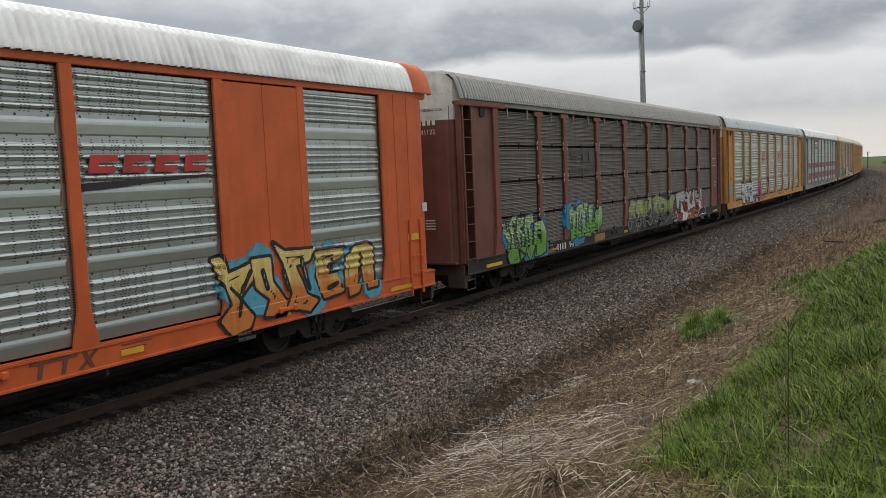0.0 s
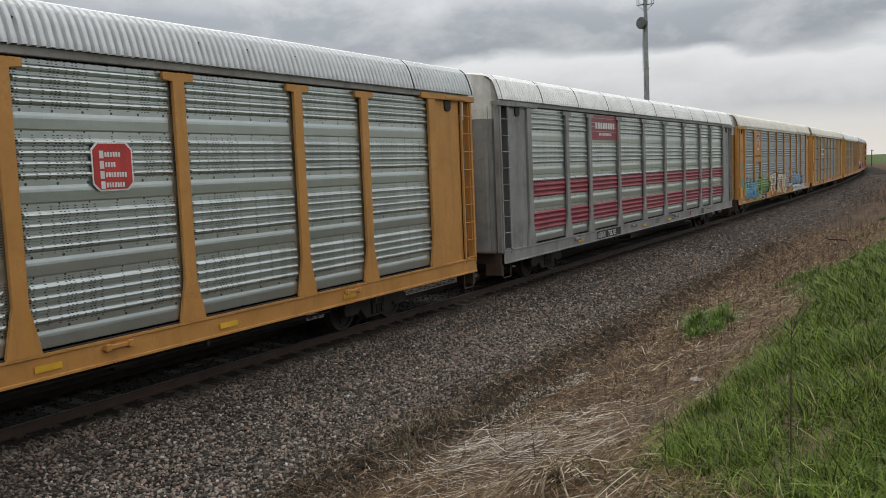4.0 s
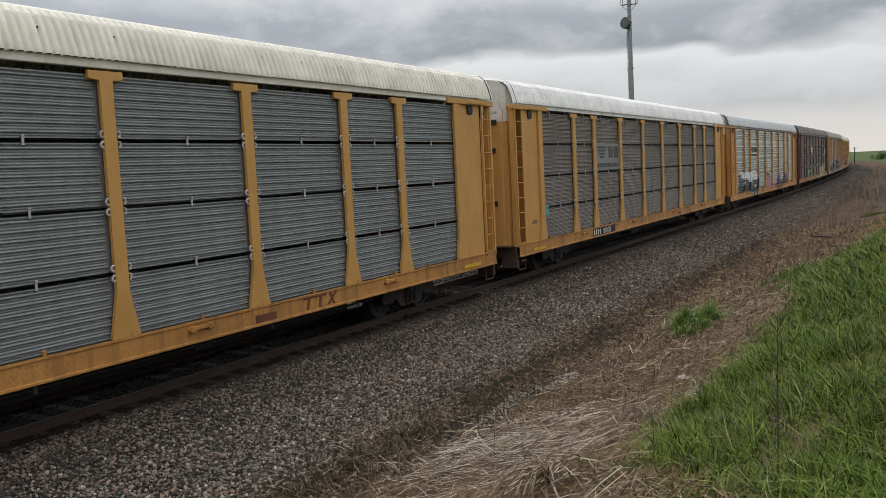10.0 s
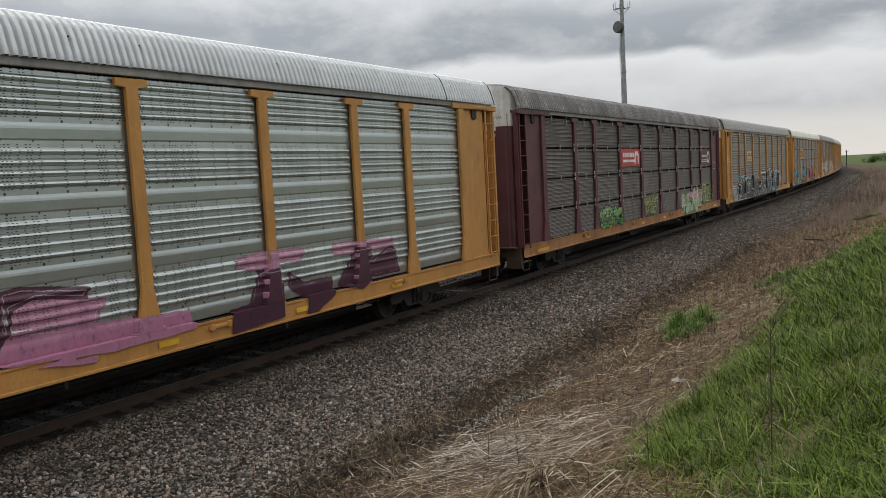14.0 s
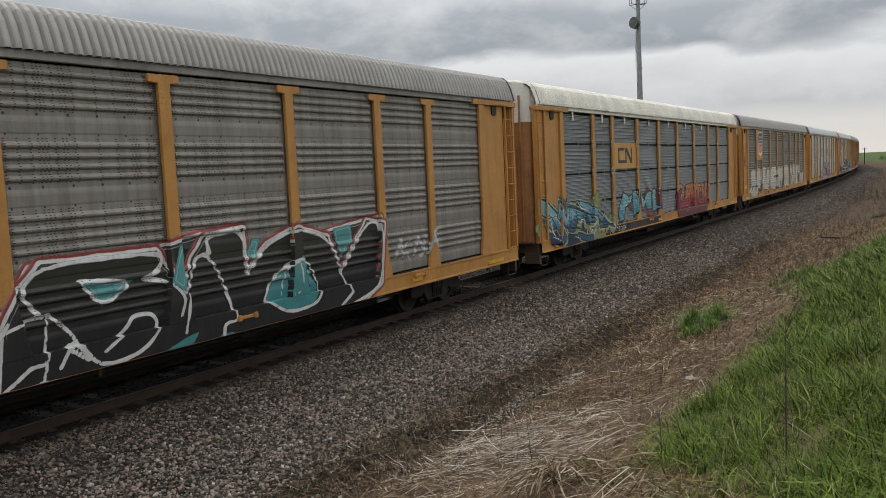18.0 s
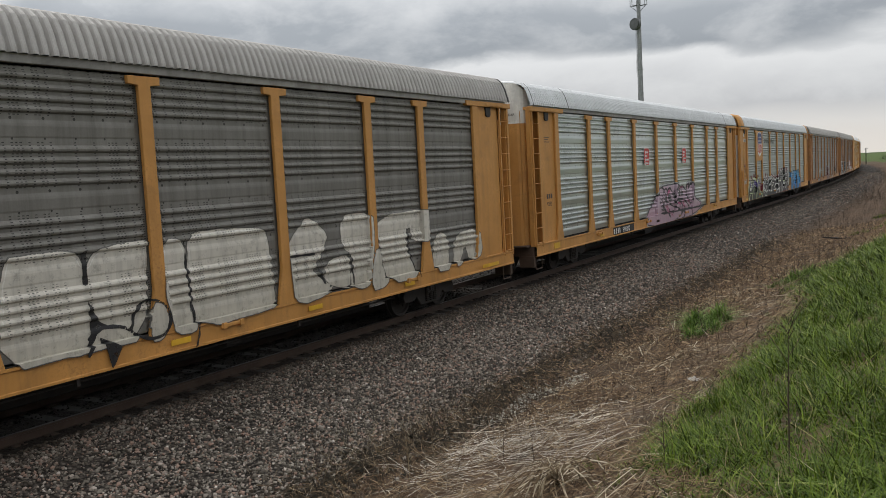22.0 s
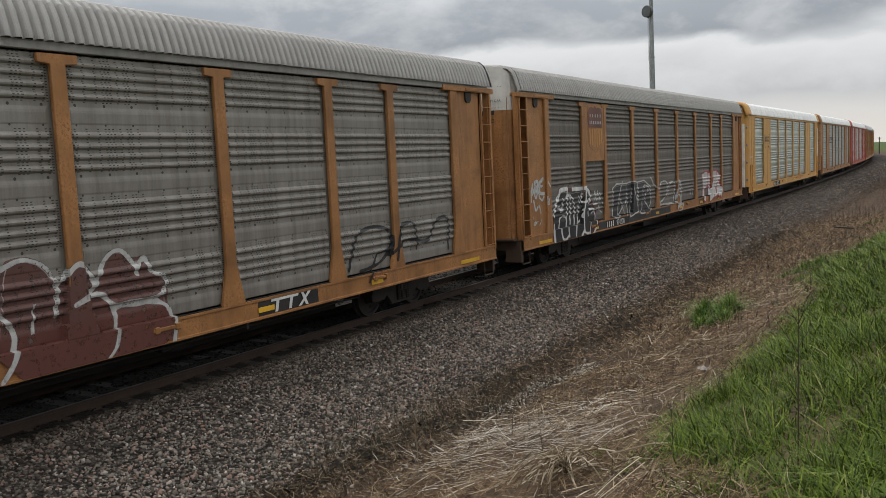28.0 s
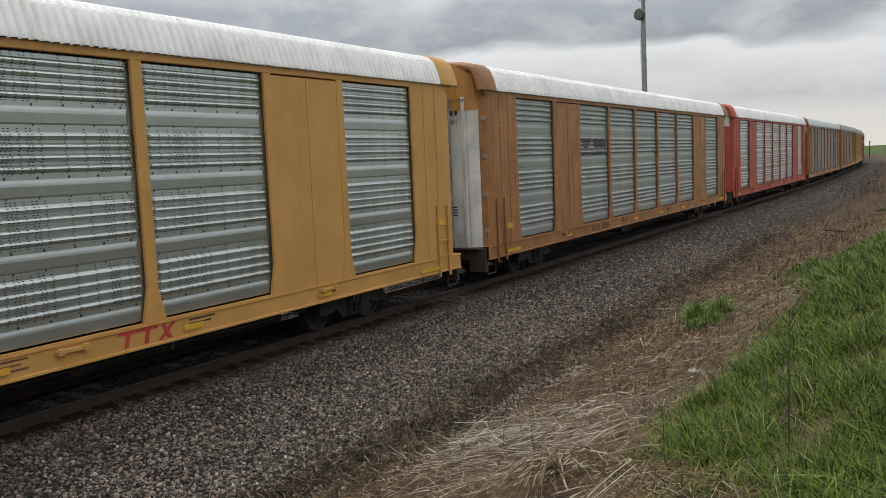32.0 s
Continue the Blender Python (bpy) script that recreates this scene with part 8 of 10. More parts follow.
    art(13, S_PITCH_RED, 0, [(0, [(-0.07, 0.74), (-0.07, 1.38), (0.1, 1.62), (0.72, 1.72), (0.95, 2.07), (1.16, 1.56), (1.46, 1.82), (1.8, 1.73), (1.87, 2.02), (2.57, 1.98), (2.87, 1.75), (3.06, 2), (3.82, 1.92), (3.95, 1.41), (4.27, 0.9), (4.68, 1.2), (4.82, 0.74), (3.16, 0.74), (1.9, 0.74), (0.3, 0.74)])])
    art(13, S_PITCH_RED, 0, [(0, [(4.73, 1.66), (5.19, 1.25), (5.69, 2.1), (6.43, 1.73), (7.15, 1.79), (8.19, 2.03), (9.28, 1.73), (10.68, 1.84), (11.55, 2.24), (13.22, 2.38), (13.79, 2.02), (14.86, 2.3), (14.96, 0.89), (9.19, 0.74), (4.64, 0.73)])])
    art(13, S_PURPLE, 0, [(0, [(0.78, 1.52), (0.86, 1.94), (0.97, 1.99), (1.08, 1.67), (1.22, 1.46), (1.28, 1.25), (1.06, 1.23), (0.88, 1.4)]), (0, [(1.44, 1.62), (1.73, 1.71), (1.84, 1.57), (1.76, 1.32), (1.49, 1.41)]), (0, [(1.86, 1.75), (2.11, 1.85), (2.66, 1.84), (2.79, 1.55), (2.67, 1.35), (2.53, 1.48), (1.93, 1.55)]), (0, [(2.95, 1.72), (3.05, 1.95), (3.21, 1.89), (3.25, 1.71), (3.47, 1.91), (3.82, 1.92), (3.94, 1.63), (3.77, 1.36), (3.5, 1.34), (3.26, 1.49), (3.15, 1.28), (2.92, 1.42)])])
    art(13, S_LIME, 0, [(0.065, [(0.16, 0.74), (-0.03, 0.9), (-0.11, 1.25), (-0.09, 1.47), (0.05, 1.67), (0.29, 1.73), (0.73, 1.79)]), (0.05, [(0.73, 1.79), (0.84, 2.03), (0.95, 2.09), (1.06, 1.91), (1.15, 1.71), (1.22, 1.46), (1.39, 1.09)]), (0.025, [(0.7, 1.15), (1.19, 1.12)]), (0.04, [(0.07, 0.74), (0.28, 1.02), (0.53, 1.03), (0.7, 1.53)]), (0.014, [(0.28, 1.32), (0.6, 1.6)]), (0.014, [(0.31, 1.17), (0.66, 1.49)]), (0.014, [(0.27, 1.46), (0.48, 1.61)]), (0.045, [(0.99, 1.05), (1, 0.74)]), (0.035, [(1.26, 1.89), (1.3, 1.55), (1.42, 1.43)]), (0.035, [(1.54, 1.91), (1.73, 1.69), (1.86, 1.57)]), (0.045, [(1.84, 1.67), (1.74, 1.06)]), (0.065, [(1.83, 2), (2.5, 1.97), (2.71, 1.75)]), (0.025, [(2.08, 1.59), (2.37, 1.5)]), (0.025, [(2.36, 1.4), (2.28, 0.74)]), (0.025, [(2.36, 1.4), (2.71, 0.98), (2.73, 0.85)]), (0.05, [(2.83, 1.7), (2.81, 1.92), (2.98, 2.06), (3.23, 2.04), (3.29, 1.86)]), (0.05, [(3.29, 1.86), (3.57, 2.03), (3.82, 1.92), (3.94, 1.63), (3.85, 1.31), (4.19, 1.03), (4.17, 0.78)]), (0.035, [(2.86, 1.65), (3.14, 1.13), (3.19, 0.85), (3.09, 0.74)]), (0.045, [(3.52, 1.57), (3.66, 1.22), (3.73, 0.96)]), (0.03, [(3.55, 0.95), (4.13, 0.97)]), (0.05, [(3.72, 0.88), (3.69, 0.74)]), (0.015, [(2.2, 0.74), (3.08, 0.74)]), (0.045, [(4.54, 1.68), (4.61, 1.21), (4.46, 0.88), (4.14, 0.74)]), (0.04, [(11.32, 1.56), (12.02, 1.58)]), (0.03, [(12.76, 1.5), (13.34, 1.55)])])
    art(13, S_LINE, 0, [(0.03, [(0.81, 1.42), (1.09, 1.35)]), (0.03, [(0.95, 1.51), (0.98, 1.29)]), (0.02, [(0.87, 1.28), (1.06, 1.43)]), (0.05, [(4.58, 1.73), (4.61, 1.44), (4.69, 1.25), (4.87, 1.05)]), (0.04, [(4.58, 1.73), (5.01, 1.51), (5.38, 1.77), (5.58, 2.05), (5.68, 2.21), (5.79, 2.03), (6.11, 1.69), (6.28, 2.12), (6.49, 1.91), (6.78, 1.74), (7.01, 1.59)]), (0.035, [(7.01, 1.59), (6.97, 1.96), (6.86, 1.79)]), (0.04, [(5.76, 1.67), (5.53, 1.51), (5.4, 1.28), (5.92, 1.13), (6.25, 0.99), (6.27, 1.3), (6.53, 1.59)]), (0.03, [(5.76, 1.67), (6.06, 1.39)]), (0.035, [(6.74, 1.31), (6.72, 1.06), (6.98, 1.05)]), (0.03, [(5.08, 1.14), (5.91, 0.97), (5.84, 0.74), (5.21, 0.79), (5.07, 1.03)]), (0.04, [(7.34, 1.74), (7.42, 2.05), (7.6, 1.81), (7.95, 1.74), (8.33, 2.05), (8.44, 1.81), (8.85, 1.7), (9.15, 1.91), (9.28, 1.73)]), (0.04, [(7.23, 1.39), (7.51, 1.69), (7.88, 1.52), (7.59, 1.21), (7.83, 1.05), (7.32, 0.98)]), (0.035, [(7.99, 1.3), (8.14, 1.49), (8.4, 1.37), (8.24, 1.14)]), (0.03, [(8.42, 1.56), (8.97, 1.48), (8.81, 1.35), (8.4, 1.34)]), (0.03, [(8.37, 1.04), (9.21, 1.03)]), (0.04, [(9.27, 1.66), (9.87, 1.68), (9.95, 1.89), (10.12, 1.72), (10.51, 1.81)]), (0.04, [(8.77, 0.94), (9.39, 1.29), (10.16, 1.44), (10.46, 1.26)]), (0.045, [(9.37, 1.15), (9.47, 0.74)]), (0.04, [(9.81, 0.96), (10.44, 1.03), (10.71, 1.16), (10.74, 0.74)]), (0.03, [(10.34, 1.64), (10.79, 1.3), (10.79, 0.74)]), (0.04, [(10.68, 1.84), (11.55, 2.16), (12.03, 2.4), (11.92, 1.66), (11.56, 1.54), (11.42, 0.74)]), (0.03, [(11.96, 2.05), (12.88, 2.43), (12.88, 2.07), (12.2, 1.48), (11.94, 0.74)]), (0.03, [(12.86, 1.83), (13.6, 2.16), (14.07, 2.46), (14.04, 1.66), (13.34, 1.55), (13.92, 1.17), (13.87, 0.74)]), (0.03, [(14.48, 2.35), (14.34, 1.3), (14.73, 0.74)]), (0.03, [(15.13, 2.35), (14.85, 2.21), (15.12, 1.76), (14.91, 1.34), (15.41, 0.85), (15.38, 0.74)]), (0.035, [(12.94, 1.42), (13.1, 1.07), (13.37, 0.97), (13.51, 1.17)]), (0.02, [(12.34, 0.99), (12.74, 1.27), (13.33, 1.35)])])
    art(13, S_INK, 0, [(0.02, [(5.12, 1.62), (5.01, 1.45)]), (0.025, [(4.73, 1.66), (4.95, 1.46), (5.09, 1.26)])])
    art(13, S_AZURE, 0.2, [(0, [(16.05, 1.87), (17.19, 2.08), (17.37, 1.23), (16.82, 0.72), (16.09, 0.72)]), (0, [(17.71, 2.11), (18.78, 2.09), (18.49, 0.72), (17.58, 0.72)]), (0, [(19.06, 2.12), (20.54, 2.11), (20.77, 1.16), (19.8, 0.72), (18.93, 0.72)])])
    art(13, S_INK, 0, [(0.025, [(15.96, 0.8), (16.34, 1.95), (17.34, 2.07), (17.14, 1.43), (16.38, 1.31), (17.22, 0.72)]), (0.025, [(17.74, 0.72), (17.97, 2.1)]), (0.025, [(17.91, 1.37), (18.72, 1.35), (18.84, 2.09), (18.6, 0.72)]), (0.025, [(19.22, 0.72), (19.35, 2.07), (20.72, 2.08), (20.48, 1.39), (19.45, 1.3), (21.03, 0.72)])])
    # grimy cars
    sp(14, 4.6, 7.7, 1.45, 2.0, 6, 0.022, S_CHALK, 142)
    owner_mark(c[14], 16.9, TEXT_WHITE, 1.555)
    plate(c[14], "sill_patch", 16.6, 18.2, 0.775, 1.025, BLACK, 1.543, 0.004)
    number(c[14], "978982", 3.8)
    end_words(c[14], "978982")
    badge_plate(c[15], 3.7, YELLOW_OLD)
    shield(c[15], 3.77, 4.14, 1.38, 1.58, True)
    plate(c[15], "painted_sill", 0.2, 12.0, 0.772, 1.028, TEXT_BLACK, 1.5415, 0.003, "sill blacked out with spray paint")
    number(c[15], "974220", 4.6)
    owner_mark(c[15], 16.4, FADED)
    end_words(c[15], "974220")
    art(14, S_BRICK, 0, [(0, [(12.13, 2.25), (12.44, 2.32), (12.78, 2.16), (12.92, 1.88), (13.12, 2.16), (13.38, 2.09), (13.49, 1.83), (13.71, 2.21), (13.95, 2.26), (14.18, 2.07), (14.39, 2.12), (14.47, 1.86), (14.78, 1.73), (14.69, 1.39), (14.82, 1.1), (14.66, 0.72), (13.45, 0.72), (11.94, 0.72)])])
    art(14, S_CHALK, 0, [(0.03, [(12.12, 2.18), (12.44, 2.3), (12.78, 2.15), (12.91, 1.84), (12.83, 1.47)]), (0.03, [(12.92, 1.88), (13.16, 2.15), (13.37, 2.07), (13.5, 1.75), (13.1, 1.57)]), (0.03, [(13.46, 1.75), (13.71, 2.19), (13.95, 2.26), (14.16, 2.03), (14.21, 1.85)]), (0.03, [(14.2, 1.94), (14.37, 2.13), (14.45, 1.84), (14.76, 1.75), (14.64, 1.44), (13.78, 1.46)]), (0.03, [(13.1, 1.57), (13.56, 1.7), (13.8, 1.37), (13.72, 0.89), (13.55, 0.72)]), (0.03, [(13.77, 1.42), (14.64, 1.4), (14.82, 1.1), (14.72, 0.72)]), (0.025, [(12.49, 1.3), (12.54, 1.67)]), (0.03, [(12.06, 1.61), (12.26, 1.35), (12.18, 0.99), (11.97, 0.75)])])
    art(14, S_INK, 0, [(0.03, [(19.26, 1.21), (19.51, 1.92), (20.1, 2.04), (20.7, 1.93), (20.76, 1.5), (20.22, 1.2), (19.63, 1.16)]), (0.03, [(20.85, 1.24), (21.02, 1.96), (21.69, 2.03), (21.75, 1.39)]), (0.03, [(20.65, 1.39), (21.32, 1.68), (22.23, 1.46), (22.52, 1.96), (23.16, 2.04), (23.09, 1.24)]), (0.025, [(19.8, 0.91), (20.24, 1.44), (20.66, 1.51)])])
    art(15, S_PITCH_RED, 0, [(0, [(0.19, 0.82), (0.25, 1.46), (0.49, 1.73), (0.86, 2.12), (0.87, 2.23), (1.39, 2.22), (1.94, 2.16), (2.6, 2.17), (3.31, 2.07), (3.24, 1.75), (3.71, 1.43), (3.67, 1.01), (2.96, 0.76), (2.39, 0.74), (1.3, 0.74), (0.34, 0.74)])])
    art(15, S_LINE, 0, [(0.065, [(0.25, 0.76), (0.19, 1.04), (0.28, 1.41), (0.44, 1.69), (0.62, 1.97), (0.86, 2.12), (0.88, 2.26), (1.45, 2.28)]), (0.035, [(1.47, 2.3), (1.43, 2.05), (1.27, 1.06), (1.34, 0.81)]), (0.045, [(1.37, 2.01), (1.56, 2.09), (1.8, 2.01), (1.93, 1.76), (1.95, 1.28), (1.86, 0.81)]), (0.055, [(1.88, 2.24), (2.61, 2.22), (2.75, 2.26), (3.35, 2.09), (3.21, 1.75)]), (0.03, [(1.36, 1.37), (1.19, 1.45), (0.96, 1.48), (0.79, 1.37), (0.72, 1.03), (0.84, 0.77), (1.06, 0.74), (1.31, 0.87)]), (0.045, [(1.63, 1.8), (1.6, 1.19)]), (0.03, [(2.22, 1.72), (2.18, 1.15), (2.37, 1.22)]), (0.03, [(2.59, 2.07), (2.46, 1.79), (2.78, 1.8), (3.06, 1.82)]), (0.035, [(2.78, 2.25), (2.74, 1.81), (2.53, 1.44), (2.55, 0.94), (2.61, 0.8), (3.04, 0.75)]), (0.045, [(2.32, 0.74), (2.55, 0.89)]), (0.03, [(2.87, 1.34), (2.85, 1.49), (3.1, 1.46), (3.15, 1.19), (3, 0.75)]), (0.03, [(3.18, 1.52), (3.56, 1.53), (3.74, 1.27), (3.62, 0.91), (3.33, 0.74)]), (0.045, [(0.69, 1.76), (0.95, 1.62), (1.1, 1.96)]), (0.02, [(3.67, 1.83), (3.78, 2.1), (3.82, 1.78)]), (0.02, [(4.01, 2.08), (3.92, 1.77)]), (0.02, [(4.2, 1.93), (4.02, 1.49)]), (0.015, [(3.43, 1.72), (3.5, 1.66), (3.89, 1.67)])])
    art(15, S_CHALK, 0, [(0.035, [(-1.16, 2.06), (-1.18, 2.27), (-1.15, 2.39), (-1.02, 2.4), (-1, 2.31), (-1.12, 2.23)]), (0.035, [(-0.84, 2.47), (-0.95, 2.24), (-0.85, 2.09), (-0.73, 2.3), (-0.82, 2.47)]), (0.035, [(-0.41, 2.46), (-0.62, 2.44), (-0.66, 2.27), (-0.43, 2.24)]), (0.035, [(-0.64, 2.27), (-0.63, 2.11), (-0.43, 2.03), (-0.31, 2.15)]), (0.02, [(-0.18, 2.15), (-0.18, 1.9)]), (0.02, [(-0.06, 2.08), (-0.13, 2), (-0.07, 1.91), (-0.18, 1.9)]), (0.012, [(-1.08, 1.6), (-1.04, 1.32), (-0.71, 1.5), (-0.69, 1.29), (-0.51, 1.5)]), (0.012, [(-0.98, 1.46), (-0.59, 1.39)])])
    art(15, S_NOIR, 0, [(0, [(5.44, 2.06), (5.83, 2.2), (6.85, 2.18), (6.8, 1.64), (5.73, 1.05), (5.35, 1.1)]), (0, [(6.85, 2.18), (7.51, 2.22), (8.09, 2.15), (7.88, 1.14), (6.96, 1), (6.83, 1.51)]), (0, [(8.09, 2.17), (8.84, 2.2), (9.47, 1.98), (9.55, 1.35), (9.12, 0.99), (8.11, 1.04)])])
    art(15, S_CHALK, 0, [(0.03, [(5.82, 1.04), (5.98, 1.72), (6.44, 2.27)]), (0.025, [(6.08, 1.71), (6.64, 1.04)]), (0.025, [(7.07, 0.99), (7.39, 2.08), (7.88, 1.14)]), (0.025, [(8.48, 1.06), (8.7, 2.1), (9.47, 1.91), (8.65, 1.58), (9.39, 1.09)]), (0.02, [(3.54, 1.66), (3.81, 2.05), (4.02, 1.71), (4.22, 2.12), (4.34, 1.62)]), (0.02, [(3.36, 1.38), (3.84, 1.52), (4.31, 1.35)]), (0.03, [(9.64, 2.31), (10.3, 1.84)]), (0.02, [(1.05, 1.97), (1.07, 1.6)]), (0.025, [(1.56, 1.72), (1.66, 2.17)]), (0.025, [(2.23, 1.44), (2.35, 2)])])
    art(15, S_CHALK, 0, [(0.03, [(10.58, 1.67), (10.91, 2.08), (11.85, 2.09), (11.63, 1.43), (10.69, 1.23)]), (0.03, [(11.8, 1.42), (12.01, 2), (12.86, 2.02), (12.62, 1.19)]), (0.03, [(12.87, 1.24), (13.22, 2.08), (13.94, 1.79), (13.7, 1.16), (12.95, 0.92)]), (0.03, [(10.68, 1.16), (12.44, 1.13)]), (0.05, [(-1.14, 2.31), (-1.07, 2.53)]), (0.05, [(-0.92, 2.59), (-0.7, 2.61), (-0.77, 2.3), (-0.94, 2.36), (-0.92, 2.59)]), (0.05, [(-0.37, 2.66), (-0.61, 2.56), (-0.63, 2.25), (-0.3, 2.23)]), (0.03, [(-0.15, 2.56), (-0.01, 2.43)]), (0.03, [(-1.02, 2.06), (-0.92, 1.73), (-0.68, 1.94), (-0.57, 1.68)])])
    art(15, S_BLUSH, 0, [(0, [(17.23, 2.13), (17.87, 2.23), (18.54, 2.2), (18.1, 1.58), (17.64, 1.44), (17.52, 0.85), (17.25, 0.95), (17.38, 1.57)]), (0, [(18.31, 2.17), (18.69, 2.13), (18.53, 1.31), (18.8, 1.59), (19.18, 2.14), (19.16, 1), (18.33, 0.82)]), (0, [(19.27, 2.19), (19.98, 2.24), (20.02, 1.67), (19.72, 1.37), (19.87, 1.07), (19.24, 0.99)]), (0, [(20.07, 2.18), (20.71, 1.95), (20.59, 1.72), (20.27, 1.76), (20.84, 1.28), (20.61, 0.9), (19.95, 0.94)])])
    art(15, S_CHALK, 0, [(0.03, [(12.91, 1.88), (13.08, 2.04), (13.4, 2.03), (13.62, 1.77), (13.56, 1.55)]), (0.03, [(13.2, 1.68), (13.49, 1.68), (13.84, 1.42), (13.84, 1.02), (13.6, 0.76), (13.18, 0.72)]), (0.03, [(12.86, 1.38), (13.18, 1.46), (13.39, 1.19), (13.13, 1.02), (12.84, 1.16)]), (0.04, [(12.96, 0.84), (13.29, 0.99), (13.62, 0.99)]), (0.02, [(15.03, 1.38), (15.09, 1.54), (15.25, 1.55), (15.2, 1.35)]), (0.02, [(15.28, 1.33), (15.42, 1.57), (15.63, 1.52), (15.59, 1.3)])])
    # flush-sided cars
    for a, b in ((2.88, 3.02), (4.32, 4.18)):
        flat_shape(c[16], "emblem_bracket", [(a, 3.42), (a, 4.05), (b, 4.05), (b, 3.98), (a + (b - a) * 0.45, 3.98), (a + (b - a) * 0.45, 3.49), (b, 3.49), (b, 3.42)], TEXT_BLACK, 1.545, 0.004)
    for k in range(3):
        u = 3.08 + k * 0.36
        flat_shape(c[16], "emblem_letter", [(u + 0.08, 3.58), (u, 3.65), (u, 3.83), (u + 0.08, 3.90), (u + 0.29, 3.90), (u + 0.29, 3.81), (u + 0.12, 3.80), (u + 0.12, 3.68), (u + 0.29, 3.67), (u + 0.29, 3.58)], TEXT_BLACK, 1.545, 0.004)
    lettering(c[16], "B11961", -1.25, 2.68, 0.16, TEXT_WHITE, 1.545)
    for u in (3.0, 3.2, 4.0, 4.2):
        flat_shape(c[16], "round_vent", [(u + 0.06 * math.cos(a * 0.5236), 3.28 + 0.06 * math.sin(a * 0.5236)) for a in range(12)], TEXT_BLACK, 1.545, 0.003)
    for i in (16, 17):
        for k in range(12):
            plate(c[i], "rivet", 2.95 + 0.28 * (k % 6), 2.975 + 0.28 * (k % 6), 2.2 + 1.0 * (k // 6), 2.225 + 1.0 * (k // 6), BROWN, 1.543, 0.004)
    number(c[16], "695577", 5.7)
    end_words(c[16], "695577")
    plate(c[16], "warning_label", -0.75, -0.35, 1.45, 1.6, REFLECT_YELLOW, 1.545)
    owner_mark(c[16], 15.35, LOGO_RED)
    dust_sill(c[16], 16.7, TEXT_BLACK, 2)
    dust_sill(c[16], 13.4, BROWN, 3)
    plate(c[16], "warning_label", 24.3, 24.75, 1.83, 1.98, REFLECT_YELLOW, 1.545)
    speed_mark(c[17], 4.85, 7.2, 3.35, 3.9, TEXT_BLACK, 1.506)
    number(c[17], "691881", 5.6, BROWN, back=False)
    end_words(c[17], "691881")
    plate(c[17], "warning_label", -0.75, -0.35, 1.45, 1.6, REFLECT_YELLOW, 1.545)


STRIPE_RED = paint("crimson_stripe_paint", (0.26, 0.025, 0.045), rust=0.15, rough=0.45, dirt_amt=0.25)
S_DOTS = [paint("teal_spray_dot", (0.05, 0.36, 0.30), rust=0.1), paint("grey_spray_dot", (0.25, 0.25, 0.26), rust=0.1), paint("yellow_spray_dot", (0.62, 0.46, 0.08), rust=0.1), paint("red_orange_spray_dot", (0.46, 0.09, 0.03), rust=0.1)]
dress_train()

# ---- ballast, grass, straw and weeds ----
rng = np.random.default_rng(7)


def scatter(name, bases, locs, mats, pick, smooth=False):
    """One mesh of many small copies: mats (n, 3, 3), locs (n, 3), pick: which base each one is."""
    vs, fs, off = [], [], 0
    for k, (bv, bf) in enumerate(bases):
        idx = np.where(pick == k)[0]
        if not len(idx):
            continue
        bv = np.array(bv, float)
        v = np.einsum("nij,vj->nvi", mats[idx], bv) + locs[idx][:, None, :]
        f = np.array(bf)[None] + (off + np.arange(len(idx)) * len(bv))[:, None, None]
        vs.append(v.reshape(-1, 3))
        fs.append(f.reshape(-1, f.shape[-1]))
        off += len(idx) * len(bv)
    V, F = np.concatenate(vs), np.concatenate(fs)
    me = bpy.data.meshes.new(name)
    me.vertices.add(len(V))
    me.vertices.foreach_set("co", V.astype(np.float32).reshape(-1))
    n = F.shape[1]
    me.loops.add(F.size)
    me.loops.foreach_set("vertex_index", F.reshape(-1).astype(np.int32))
    me.polygons.add(len(F))
    me.polygons.foreach_set("loop_start", np.arange(0, F.size, n).astype(np.int32))
    me.update(calc_edges=True)
    if smooth:
        me.polygons.foreach_set("use_smooth", [True] * len(F))
    return me


def spin_mats(n, tilt=1.0):
    a, b, c = (rng.uniform(0, 2 * np.pi, n) for _ in range(3))
    b, c = b * tilt, c * tilt
    ca, sa, cb, sb, cc, sc = np.cos(a), np.sin(a), np.cos(b), np.sin(b), np.cos(c), np.sin(c)
    z, o = np.zeros(n), np.ones(n)
    A = np.stack([np.stack([ca, -sa, z], -1), np.stack([sa, ca, z], -1), np.stack([z, z, o], -1)], 1)
    B = np.stack([np.stack([cb, z, sb], -1), np.stack([z, o, z], -1), np.stack([-sb, z, cb], -1)], 1)
    C = np.stack([np.stack([o, z, z], -1), np.stack([z, cc, -sc], -1), np.stack([z, sc, cc], -1)], 1)
    return A @ B @ C


def heights(xy):
    return np.array([rough_z(x, y) for x, y in xy])


